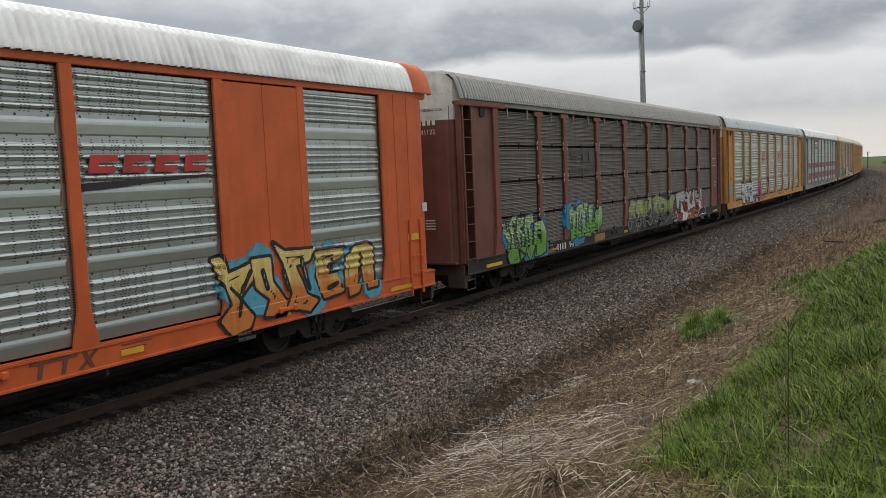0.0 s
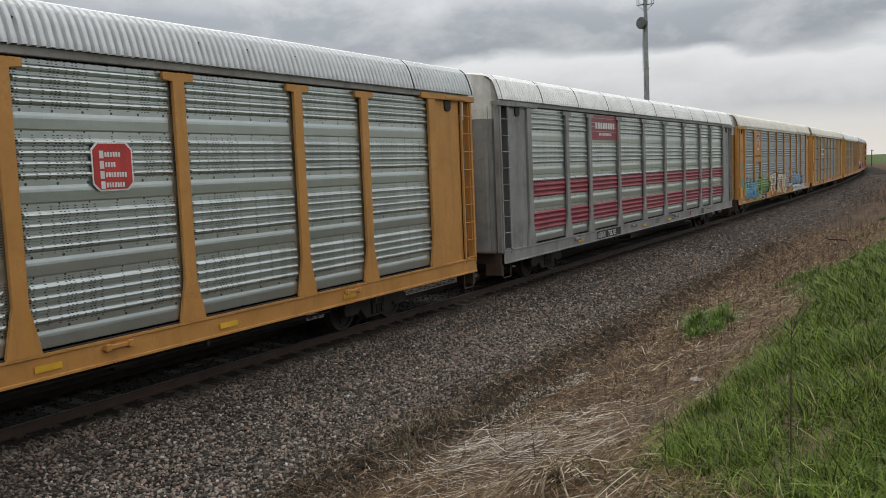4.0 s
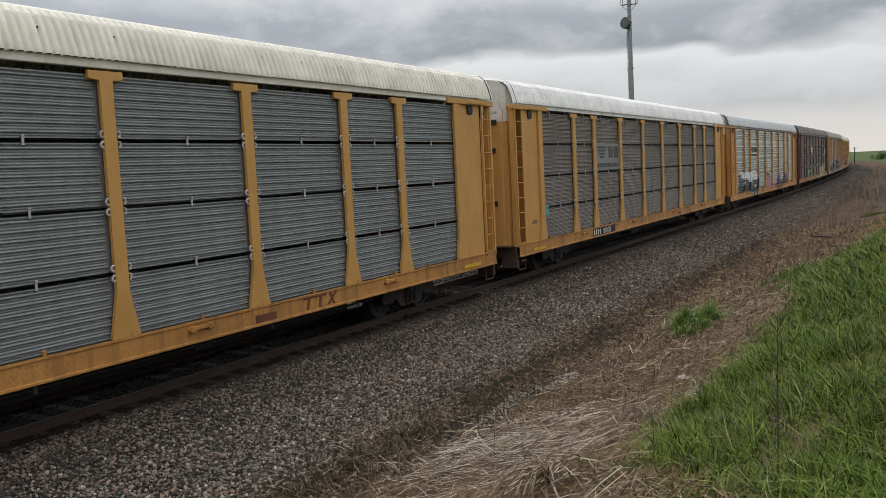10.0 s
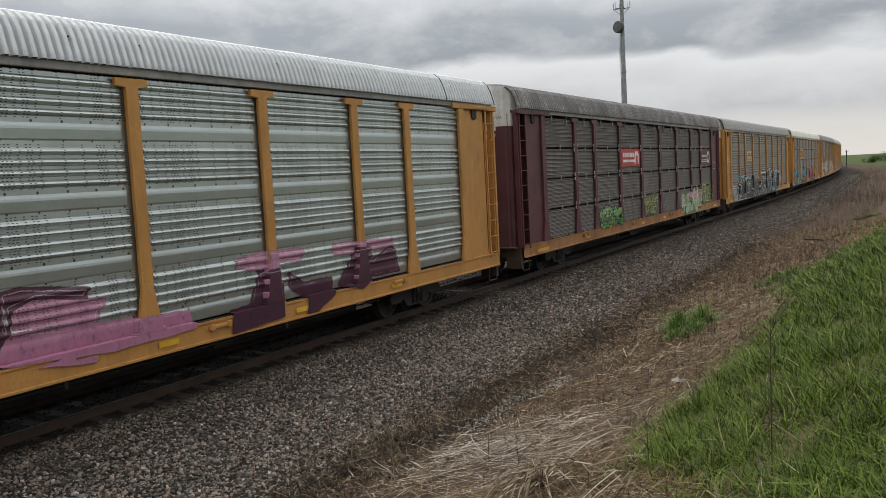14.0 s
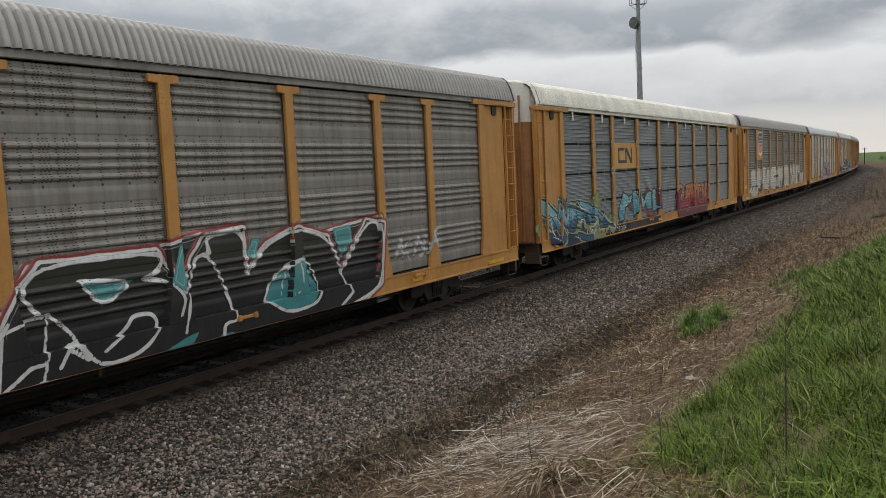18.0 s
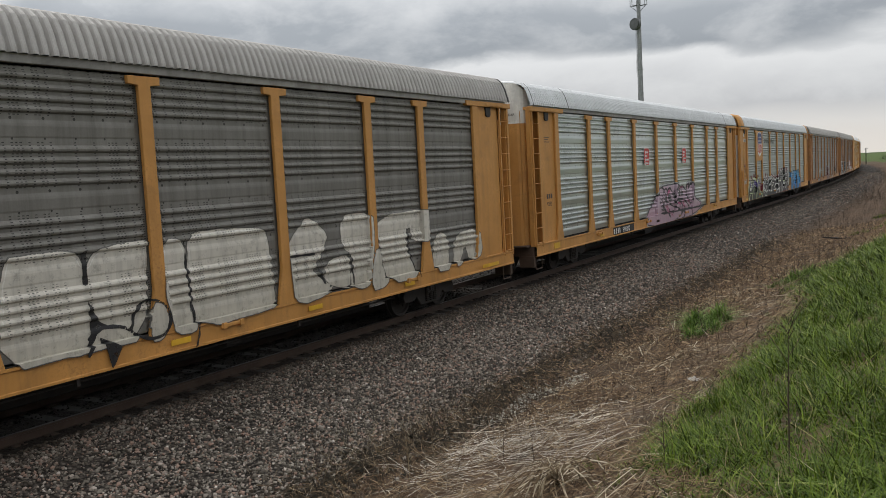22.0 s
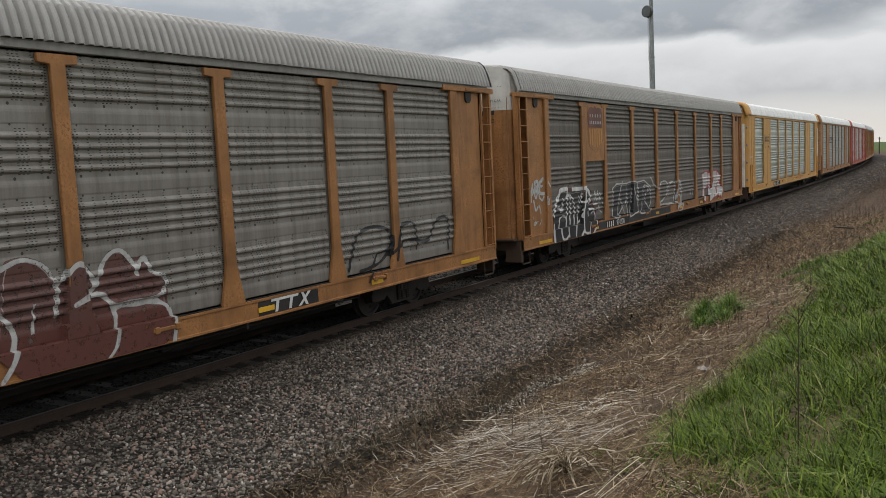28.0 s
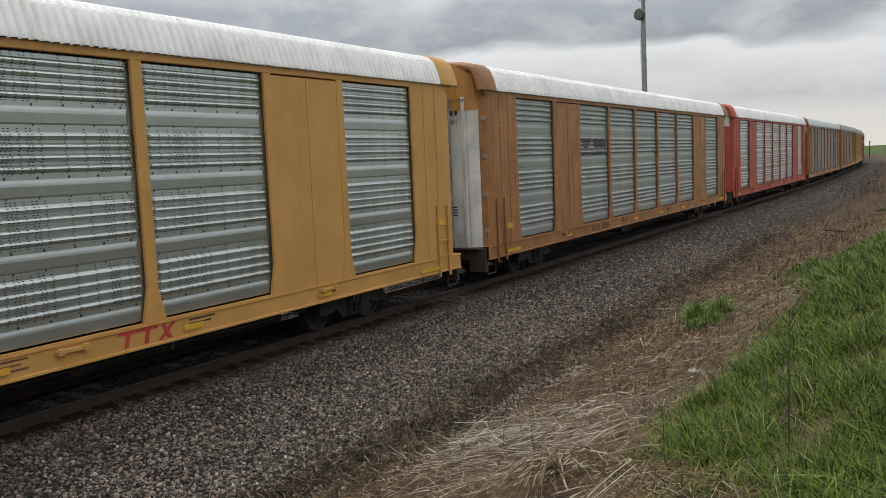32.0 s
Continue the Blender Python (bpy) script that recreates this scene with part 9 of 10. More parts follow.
def island_material(name, stops, rough=0.9, soft=0.0, scale=0.0, sheen=0.2):
    """Colour by a random value for each separate piece."""
    m, nt, b = shader(name)
    g = node(nt, "ShaderNodeNewGeometry")
    col = ramp(nt, g.outputs["Random Per Island"], stops)
    if scale:
        tc = node(nt, "ShaderNodeTexCoord")
        n = noise_node(nt, tc.outputs["Object"], scale, 4, 0.6)
        col = mix_col(nt, ramp(nt, n, [(0.3, 0.35), (0.7, 0.0)]), col, (0.03, 0.025, 0.02))
        bump_into(nt, b, noise_node(nt, tc.outputs["Object"], scale * 4, 3), 0.3, 0.004)
    wire(nt, col, b.inputs["Base Color"])
    b.inputs["Roughness"].default_value = rough
    b.inputs["Specular IOR Level"].default_value = sheen
    if soft:
        b.inputs["Transmission Weight"].default_value = 0.0
        b.inputs["Subsurface Weight"].default_value = 0.0
    return m


def stone_shapes(k):
    out = []
    for i in range(k):
        bm = bmesh.new()
        bmesh.ops.create_icosphere(bm, subdivisions=1, radius=1)
        r = random.Random(i)
        sx, sy, sz = r.uniform(0.85, 1.3), r.uniform(0.65, 1.0), r.uniform(0.5, 0.85)
        cuts = [(Vector((r.gauss(0, 1), r.gauss(0, 1), r.gauss(0, 1))).normalized(), r.uniform(0.35, 0.72)) for _ in range(9)]
        for v in bm.verts:
            for d, h in cuts:
                over = v.co.dot(d) - h
                if over > 0:
                    v.co -= d * over
            v.co = Vector((v.co.x * sx, v.co.y * sy, v.co.z * sz))
        bm.verts.ensure_lookup_table()
        out.append(([v.co[:] for v in bm.verts], [[v.index for v in f.verts] for f in bm.faces]))
        bm.free()
    return out


def plain_stones(k):
    """Eight-sided stones for the far ballast."""
    out = []
    for i in range(k):
        r = random.Random(70 + i)
        v = [tuple(c * r.uniform(0.75, 1.15) + r.uniform(-0.15, 0.15) for c in p) for p in ((1, 0, 0), (0, 0.9, 0), (-1, 0, 0), (0, -0.9, 0), (0, 0, 0.7), (0, 0, -0.7))]
        out.append((v, [(0, 1, 4), (1, 2, 4), (2, 3, 4), (3, 0, 4), (1, 0, 5), (2, 1, 5), (3, 2, 5), (0, 3, 5)]))
    return out


def ring_points(n, lat0, lat1, y0, y1, power=1.0):
    y = y0 + (y1 - y0) * rng.uniform(0, 1, n) ** power
    lat = rng.uniform(lat0, lat1, n)
    x = TRACK_X + lat - np.where(y > BEND_FROM, (y - BEND_FROM) ** 2 * BEND / 2, 0)
    return np.stack([x, y], -1), lat


def darken_by_rails(m):
    """Browns and darkens the stones, most strongly beside the rails."""
    nt = m.node_tree
    b = nt.nodes["Principled BSDF"]
    old = b.inputs["Base Color"].links[0].from_socket
    tc, sep = node(nt, "ShaderNodeTexCoord"), node(nt, "ShaderNodeSeparateXYZ")
    wire(nt, tc.outputs["Object"], sep.inputs[0])
    bent = math_node(nt, "MAXIMUM", math_node(nt, "SUBTRACT", sep.outputs[1], BEND_FROM), 0.0)
    lat = math_node(nt, "ADD", math_node(nt, "SUBTRACT", sep.outputs[0], TRACK_X), math_node(nt, "MULTIPLY", math_node(nt, "MULTIPLY", bent, bent), BEND / 2))
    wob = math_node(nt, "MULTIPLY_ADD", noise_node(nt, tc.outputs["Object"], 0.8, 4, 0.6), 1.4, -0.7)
    browning = ramp(nt, math_node(nt, "MULTIPLY", math_node(nt, "ADD", lat, wob), 0.1), [(0.13, 0.90), (0.19, 0.42), (0.27, 0.05), (0.47, 0.0), (0.56, 0.30)])
    wire(nt, mix_col(nt, browning, old, (0.042, 0.031, 0.023)), b.inputs["Base Color"])


def make_stones():
    shapes = stone_shapes(8)
    tall = [(46000, 0.9, 6.1, 2.0, 17.5, 1.0, 0.027), (20000, 0.9, 6.1, 17.5, 34, 1.1, 0.032), (14000, 1.0, 6.0, 34, 70, 1.1, 0.036), (11000, 1.0, 7.5, 70, 170, 1.2, 0.055), (2600, 5.6, 8.2, 5, 22, 1.2, 0.022), (2500, -6, -1.9, 2, 30, 1.0, 0.045)]
    xy, sz, lat = [], [], []
    for n, a, b, y0, y1, p, r in tall:
        q, l = ring_points(n, a, b, y0, y1, p)
        xy.append(q)
        lat.append(l)
        sz.append(r * np.minimum(rng.lognormal(-0.05, 0.33, n), 1.7))
    xy, sz, lat = np.concatenate(xy), np.concatenate(sz), np.concatenate(lat)
    # the stones thin out into the dirt
    keep = (lat < 4.6) | (rng.uniform(0, 1, len(lat)) < np.clip((6.3 - lat) / 1.7, 0.12, 1))
    rail = (np.abs(np.abs(lat) - 0.7525) > 0.11) & ((lat < 0.6) | (lat > 1.15))
    keep &= rail
    xy, sz = xy[keep], sz[keep]
    z = heights(xy) + sz * rng.uniform(-0.1, 0.55, len(sz))
    locs = np.column_stack([xy, z])
    mats = spin_mats(len(sz), 0.12) * sz[:, None, None]
    me = scatter("ballast_stones", shapes + plain_stones(4), locs, mats, np.where(xy[:, 1] < 19, rng.integers(0, 8, len(sz)), rng.integers(8, 12, len(sz))))
    mat_ = island_material("crushed_ballast_stone", [(0.0, (0.045, 0.037, 0.031)), (0.26, (0.135, 0.117, 0.096)), (0.50, (0.235, 0.207, 0.172)), (0.70, (0.38, 0.34, 0.29)), (0.80, (0.38, 0.255, 0.20)), (0.90, (0.31, 0.20, 0.155)), (0.97, (0.54, 0.47, 0.41)), (1.0, (0.70, 0.64, 0.57))], 0.85, scale=9.0)
    darken_by_rails(mat_)
    # dark stones between the rails: oil, and mostly the train's shade in their colour
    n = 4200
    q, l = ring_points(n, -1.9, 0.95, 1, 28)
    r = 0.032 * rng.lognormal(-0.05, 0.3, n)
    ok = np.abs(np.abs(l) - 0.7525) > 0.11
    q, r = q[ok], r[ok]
    shaded = scatter("shade_ballast", shapes, np.column_stack([q, heights(q) + r * 0.2]), spin_mats(len(r), 0.12) * r[:, None, None], rng.integers(0, 8, len(r)))
    single("shade_ballast", shaded, island_material("shade_black_ballast", [(0.0, (0.006, 0.005, 0.004)), (0.7, (0.015, 0.012, 0.010)), (1.0, (0.035, 0.029, 0.025))], 0.8), "oily ballast between the rails, coloured black for the shade under the train", "gravel", kind="stuff")
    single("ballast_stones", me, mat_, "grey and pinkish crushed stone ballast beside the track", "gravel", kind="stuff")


def make_pale_strip():
    n = 1000
    t = rng.uniform(0, 1, n)
    xy = np.column_stack([-6.14 + 0.20 * t + rng.normal(0, 0.11, n) + 0.10 * np.sin(t * 9), 11.1 + 3.4 * t + rng.normal(0, 0.15, n)])
    xy[:200] = np.column_stack([rng.normal(-5.0, 0.5, 200), rng.normal(11.8, 0.8, 200)])
    sz = 0.016 * rng.lognormal(0, 0.35, n)
    locs = np.column_stack([xy, heights(xy) + sz * 0.5 + 0.01])
    me = scatter("pale_gravel", stone_shapes(5), locs, spin_mats(n, 0.2) * sz[:, None, None], rng.integers(0, 5, n))
    single("pale_gravel", me, island_material("bleached_gravel", [(0.0, (0.20, 0.18, 0.15)), (0.5, (0.36, 0.34, 0.29)), (1.0, (0.52, 0.50, 0.45))], 0.9), "strip of bleached pale gravel at the foot of the slope", "gravel", kind="stuff")


def blade(bend, seg=4):
    """A tapered grass blade of unit height that bends over along +y."""
    v, f = [], []
    for i in range(seg):
        t = i / seg
        w = 0.5 * (1 - t ** 1.6)
        y, z = bend * t * t, t * (1 - 0.28 * bend * t)
        v += [(-w, y, z), (w, y, z)]
    v.append((0, bend, 1 - 0.28 * bend))
    v.append((0.001, bend, 1 - 0.28 * bend))
    for i in range(seg):
        f.append((2 * i, 2 * i + 1, 2 * i + 3, 2 * i + 2))
    return v, f


def place_blades(name, xy, length, width, bends, mat_, label, category, lean=0.25, lift=0.0):
    n = len(xy)
    bases = [blade(b) for b in bends]
    ang = rng.uniform(0, 2 * np.pi, n)
    lx, ly = rng.normal(0, lean, n), rng.normal(0, lean, n)
    ca, sa = np.cos(ang), np.sin(ang)
    M = np.zeros((n, 3, 3))
    M[:, 0, 0], M[:, 1, 0] = ca * width, sa * width
    M[:, 0, 1], M[:, 1, 1] = -sa * length, ca * length
    M[:, 0, 2], M[:, 1, 2], M[:, 2, 2] = lx * length, ly * length, length
    locs = np.column_stack([xy, heights(xy) - 0.01 + lift])
    me = scatter(name, bases, locs, M, rng.integers(0, len(bases), n), True)
    return single(name, me, mat_, label, category, kind="stuff")


GRASS = island_material("spring_grass", [(0.0, (0.014, 0.026, 0.002)), (0.30, (0.042, 0.074, 0.004)), (0.66, (0.078, 0.124, 0.007)), (0.90, (0.132, 0.184, 0.014)), (0.97, (0.23, 0.27, 0.06)), (1.0, (0.26, 0.22, 0.11))], 0.6, sheen=0.18)
HERB = island_material("fresh_weed_leaf", [(0.0, (0.03, 0.065, 0.010)), (0.5, (0.09, 0.165, 0.022)), (0.85, (0.14, 0.22, 0.035)), (1.0, (0.22, 0.27, 0.08))], 0.6, sheen=0.2)
STRAW = island_material("dead_straw", [(0.0, (0.05, 0.033, 0.018)), (0.40, (0.15, 0.107, 0.062)), (0.72, (0.32, 0.255, 0.17)), (1.0, (0.68, 0.61, 0.48))], 0.7)
PALE_STRAW = island_material("bleached_straw", [(0.0, (0.10, 0.078, 0.052)), (0.5, (0.29, 0.25, 0.20)), (1.0, (0.68, 0.63, 0.55))], 0.7)
THATCH = island_material("brown_thatch", [(0.0, (0.018, 0.011, 0.006)), (0.45, (0.080, 0.048, 0.026)), (0.78, (0.19, 0.125, 0.070)), (1.0, (0.36, 0.27, 0.165))], 0.85)
SHADE_LITTER = island_material("shade_dark_leaf_litter", [(0.0, (0.012, 0.010, 0.007)), (0.6, (0.035, 0.027, 0.017)), (1.0, (0.09, 0.066, 0.04))], 0.85)
TWIG = island_material("dry_weed_stem", [(0.0, (0.030, 0.022, 0.017)), (0.6, (0.065, 0.048, 0.037)), (1.0, (0.13, 0.105, 0.08))], 0.85)


def grass_edge(y):
    """Where the green begins, as x, along the bank."""
    return np.interp(y, [3, 5, 5.7, 6.7, 7.2, 8.4, 9.1, 9.6, 11.8, 13.6, 14.2, 16.4, 19, 22.8, 28, 34, 60], [-0.6, -1.3, -1.8, -2.25, -2.55, -2.85, -2.8, -2.65, -2.5, -2.45, -2.5, -2.4, -3.0, -3.6, -1.5, -1.0, 0.5])


def make_grass():
    n = 190000
    y = 2.6 + 36 * rng.uniform(0, 1, n) ** 2.0
    x = np.where(rng.uniform(0, 1, n) < 0.82, rng.uniform(-3.9, 0.5, n), rng.uniform(0.5, 5.0, n))
    clump = np.array([noise.noise((a * 1.7, b * 1.7, 3)) for a, b in zip(x, y)])
    edge = grass_edge(y) + 0.30 * np.array([noise.noise((b * 2.1, a * 0.6, 17)) for a, b in zip(x, y)])
    keep = (x > edge + rng.normal(0, 0.07, n)) | ((x > edge - 0.5) & (clump > 0.42) & (rng.uniform(0, 1, n) < 0.3))
    keep &= (rng.uniform(0, 1, n) < 0.74 + 0.7 * clump) & (np.hypot(x, y) > 2.2)
    x, y, clump = x[keep], y[keep], clump[keep]
    n = len(x)
    near_edge = np.clip((x - grass_edge(y)) / 0.4, 0.5, 1)
    length = rng.uniform(0.08, 0.29, n) * (0.9 + 0.7 * clump) * near_edge
    width = rng.uniform(0.006, 0.013, n) * np.where(rng.uniform(0, 1, n) < 0.08, 1.7, 1.0) * np.clip(y / 8, 1, 2.2)
    place_blades("grass", np.column_stack([x, y]), length, width, (0.2, 0.6, 1.0, 1.4, 1.9), GRASS, "lush green spring grass on the bank", "grass", 0.42)
    # dead blades among the green
    n = 900
    y = 3 + 26 * rng.uniform(0, 1, n) ** 1.6
    x = grass_edge(y) + rng.exponential(0.8, n) - 0.25
    place_blades("dead_blades", np.column_stack([x, y]), rng.uniform(0.10, 0.30, n), rng.uniform(0.004, 0.008, n), (0.5, 1.0, 1.8), STRAW, "pale dead blades among the green grass", "grass", 0.5)
    # patches of shorter green on the far bank and in the field
    n = 42000
    q, lat = ring_points(n, 8.4, 15, 22, 70, 1.4)
    cl = np.array([noise.noise((a * 0.6, b * 0.35, 8)) for a, b in q])
    keep = (lat > 10.2 + 0.02 * (q[:, 1] - 22) + rng.normal(0, 0.3, n)) | (cl > 0.45)
    q = q[keep]
    place_blades("bank_grass", q, rng.uniform(0.10, 0.26, len(q)), rng.uniform(0.015, 0.03, len(q)), (0.3, 0.7), GRASS, "thin green grass farther along the bank", "grass", 0.3)


def make_straw():
    # brown thatch over the slope
    n = 125000
    q, lat = ring_points(n, 4.7, 11.6, 4.0, 46, 1.9)
    cl = np.array([noise.noise((a * 0.8, b * 0.8, 12)) + 0.6 * noise.noise((a * 3.1, b * 3.1, 2)) for a, b in q])
    keep = (rng.uniform(0, 1, n) < 0.62 + 0.9 * cl) & (q[:, 0] < grass_edge(q[:, 1]) + 0.35) & (lat > 5.5 + 0.8 * cl - rng.exponential(0.35, n))
    line = np.abs(q[:, 0] + 6.05 - 0.30 * (q[:, 1] - 11) / 3.2)
    keep &= ~((line < 0.28) & (q[:, 1] > 10.6) & (q[:, 1] < 14.6) & (rng.uniform(0, 1, n) < 0.85))
    q = q[keep]
    n = len(q)
    lie_down("thatch", q, rng.uniform(0.05, 0.22, n), rng.uniform(0.003, 0.007, n) * np.clip(q[:, 1] / 9, 1, 3), THATCH, "flattened brown dead grass on the slope", 0.36, 0.05, 0.96)
    # dark litter in the hollow at the slope's foot stands in for shade there
    n = 42000
    q, lat = ring_points(n, 4.5, 6.4, 6, 40, 1.5)
    cl = np.array([noise.noise((a * 0.9, b * 0.5, 44)) for a, b in q])
    q = q[np.abs(lat - 5.35 - 0.4 * cl) < rng.exponential(0.22, n)]
    n = len(q)
    lie_down("shade_leaf_litter", q, rng.uniform(0.04, 0.13, n), rng.uniform(0.012, 0.03, n), SHADE_LITTER, "leaf litter in the hollow, coloured dark for the shade band there", 0.3, 0.04, 1.0)
    # short bent dead stems
    n = 26000
    q, lat = ring_points(n, 6.0, 11.6, 4.0, 32, 1.9)
    cl = np.array([noise.noise((a * 1.3, b * 1.3, 61)) for a, b in q])
    q = q[(rng.uniform(0, 1, n) < 0.35 + 1.3 * cl) & (q[:, 0] < grass_edge(q[:, 1]) + 0.3)]
    n = len(q)
    place_blades("dead_grass", q, rng.uniform(0.05, 0.20, n), rng.uniform(0.003, 0.007, n) * np.clip(q[:, 1] / 9, 1, 2.5), (0.4, 1.0, 1.9, 2.4), STRAW, "short bent tufts of dead grass", "dead grass", 0.9)
    # long pale stalks, mostly lying across the slope
    n = 8200
    q, lat = ring_points(n, 5.9, 11.4, 4.2, 26, 1.8)
    cl = np.array([noise.noise((a * 0.7, b * 0.7, 21)) for a, b in q])
    keep = (rng.uniform(0, 1, n) < 0.38 + 1.2 * cl) & (q[:, 0] < grass_edge(q[:, 1]) + 0.2)
    q = q[keep]
    extra = np.column_stack([rng.normal(-4.9, 0.75, 900), rng.normal(9.5, 0.85, 900)])
    extra = extra[extra[:, 0] < grass_edge(extra[:, 1]) - 0.2]
    n = len(extra)
    lie_down("bleached_straw", extra, rng.uniform(0.12, 0.55, n) * np.where(rng.uniform(0, 1, n) < 0.12, 1.8, 1.0), rng.uniform(0.0025, 0.006, n), PALE_STRAW, "bleached straw lying at the foot of the slope", 0.14, 0.09, 0.55)
    n = len(q)
    lie_down("straw", q, rng.uniform(0.10, 0.42, n) * np.where(rng.uniform(0, 1, n) < 0.14, 2.4, 1.0), rng.uniform(0.003, 0.008, n), STRAW, "pale dry straw stalks lying on the slope", 0.18, 0.07, 0.9)
    for x, y, r, h, k, w in ((-3.62, 8.0, 0.36, 0.26, 60, 1.0), (-3.30, 7.45, 0.42, 0.32, 60, 2.2), (-3.1, 12.6, 0.30, 0.14, 22, 1.0), (-3.94, 13.9, 0.42, 0.18, 26, 1.6), (-5.2, 15.0, 0.34, 0.16, 22, 1.2)):
        straw_fan(x, y, r, h, k, w)


def straw_fan(x, y, r, h, k, thick):
    """Old stems that fall outwards from one root."""
    z0 = rough_z(x, y)
    bits = []
    for i in range(k):
        a, l, up = random.uniform(0, 6.28), r * random.uniform(0.5, 1.6), h * random.uniform(0.4, 1.1)
        at = [(l * t * math.cos(a + 0.3 * t), l * t * math.sin(a + 0.3 * t), up * (4 * t * (1 - t) * 0.7 + 0.55 * (1 - t) ** 2) ) for t in (0.0, 0.25, 0.55, 0.8, 1.0)]
        at = [(p[0], p[1], p[2] + rough_z(x + p[0], y + p[1]) - z0 + 0.01) for p in at]
        w = random.uniform(0.0018, 0.0034) * thick
        bits += [(p, q_, w) for p, q_ in zip(at[:-1], at[1:])]
    single("straw_fan", rods("straw_fan", bits, 4), STRAW, "clump of old straw stems fallen outwards", "straw", (x, y, z0), "fallen straw clumps", "stuff")


def make_verge():
    """The same ground cover beside and behind the camera."""
    n = 15000
    x, y = rng.uniform(-0.9, 5.0, n), rng.uniform(-7, 2.7, n)
    far = np.hypot(x, y) > 0.5
    q = np.column_stack([x, y])[far]
    n = len(q)
    place_blades("verge_grass", q, rng.uniform(0.08, 0.28, n), rng.uniform(0.009, 0.02, n), (0.4, 1.0, 1.6), GRASS, "green grass on top of the bank", "grass", 0.4)
    q, lat = ring_points(13000, 5.4, 11.3, -7, 4.2)
    n = len(q)
    lie_down("verge_thatch", q, rng.uniform(0.08, 0.35, n), rng.uniform(0.005, 0.010, n), THATCH, "flattened brown dead grass farther down the slope", 0.25, 0.05, 0.75)
    q, lat = ring_points(9000, 1.15, 5.8, -8, 2.0)
    n = len(q)
    r = 0.034 * rng.lognormal(-0.05, 0.3, n)
    me = scatter("verge_ballast", plain_stones(4), np.column_stack([q, heights(q) + r * 0.3]), spin_mats(n, 0.12) * r[:, None, None], rng.integers(0, 4, n))
    single("verge_ballast", me, bpy.data.materials["crushed_ballast_stone"], "grey crushed stone ballast farther along the track", "gravel", kind="stuff")


def lie_down(name, q, length, width, mat_, label, steep, lift, wild=0.42):
    """Thin, slightly bowed stalks that lie near the ground."""
    n = len(q)
    bases = []
    for bow in (0.0, 0.05, -0.08, 0.15):
        v, f = [], []
        for i in range(4):
            t = i / 3
            o = bow * 4 * t * (1 - t)
            v += [(t - 0.5, -0.5, o), (t - 0.5, 0.5, o)]
        for i in range(3):
            a = 2 * i
            f += [(a, a + 2, a + 3, a + 1)]
        bases.append((v, f))
    swirl = np.array([noise.noise((a * 0.9, b * 0.9, 31)) for a, b in q]) * 0.9
    ang = np.where(rng.uniform(0, 1, n) < wild, rng.uniform(-1.6, 1.6, n), rng.normal(-0.12, 0.30, n) + swirl)
    up = rng.normal(0.0, steep, n)
    slope = np.array([(profile_z(lateral(a + 0.2, b)) - profile_z(lateral(a - 0.2, b))) / 0.4 for a, b in q])
    ca, sa = np.cos(ang), np.sin(ang)
    dz = slope * ca + up
    M = np.zeros((n, 3, 3))
    M[:, 0, 0], M[:, 1, 0], M[:, 2, 0] = ca * length, sa * length, dz * length
    M[:, 0, 1], M[:, 1, 1], M[:, 2, 1] = -sa * width, ca * width, 0.5 * width
    M[:, 0, 2], M[:, 1, 2], M[:, 2, 2] = -sa * length * 0.45, ca * length * 0.45, length * 0.15
    locs = np.column_stack([q, heights(q) + np.abs(up) * length * 0.45 + rng.uniform(0.004, lift, n)])
    me = scatter(name, bases, locs, M, rng.integers(0, 4, n))
    return single(name, me, mat_, label, "straw", kind="stuff")


def weed_shape(seed, lines=9):
    """A dry weed: a thin stem with rising side twigs, as three-sided rods of unit height."""
    r = random.Random(seed)
    v, f = [], []

    def rod(a, b, ra, rb):
        k = len(v)
        d = (Vector(b) - Vector(a)).normalized()
        s = d.orthogonal().normalized()
        t = d.cross(s)
        for p, rad in ((a, ra), (b, rb)):
            for i in range(3):
                g = i * 2.0944
                v.append(tuple(Vector(p) + (s * math.cos(g) + t * math.sin(g)) * rad))
        for i in range(3):
            j = (i + 1) % 3
            f.append((k + i, k + j, k + 3 + j, k + 3 + i))
    bend = (r.uniform(-0.15, 0.15), r.uniform(-0.15, 0.15))
    at = lambda t: (bend[0] * t * t, bend[1] * t * t, t)
    for i in range(4):
        rod(at(i / 4), at((i + 1) / 4), 0.0052 - 0.001 * i, 0.0045 - 0.001 * i)
    for _ in range(lines):
        t = r.uniform(0.25, 0.95)
        a = r.uniform(0, 6.28)
        l = r.uniform(0.12, 0.34) * (1.15 - t * 0.6)
        p = at(t)
        e = (p[0] + math.cos(a) * l * 0.6, p[1] + math.sin(a) * l * 0.6, p[2] + l * 0.8)
        rod(p, e, 0.003, 0.0018)
        for _ in range(1):
            b = a + r.uniform(-1, 1)
            m = [p[i] + (e[i] - p[i]) * r.uniform(0.5, 1) for i in range(3)]
            rod(m, (m[0] + math.cos(b) * l * 0.3, m[1] + math.sin(b) * l * 0.3, m[2] + l * 0.35), 0.0025, 0.0016)
    return v, f


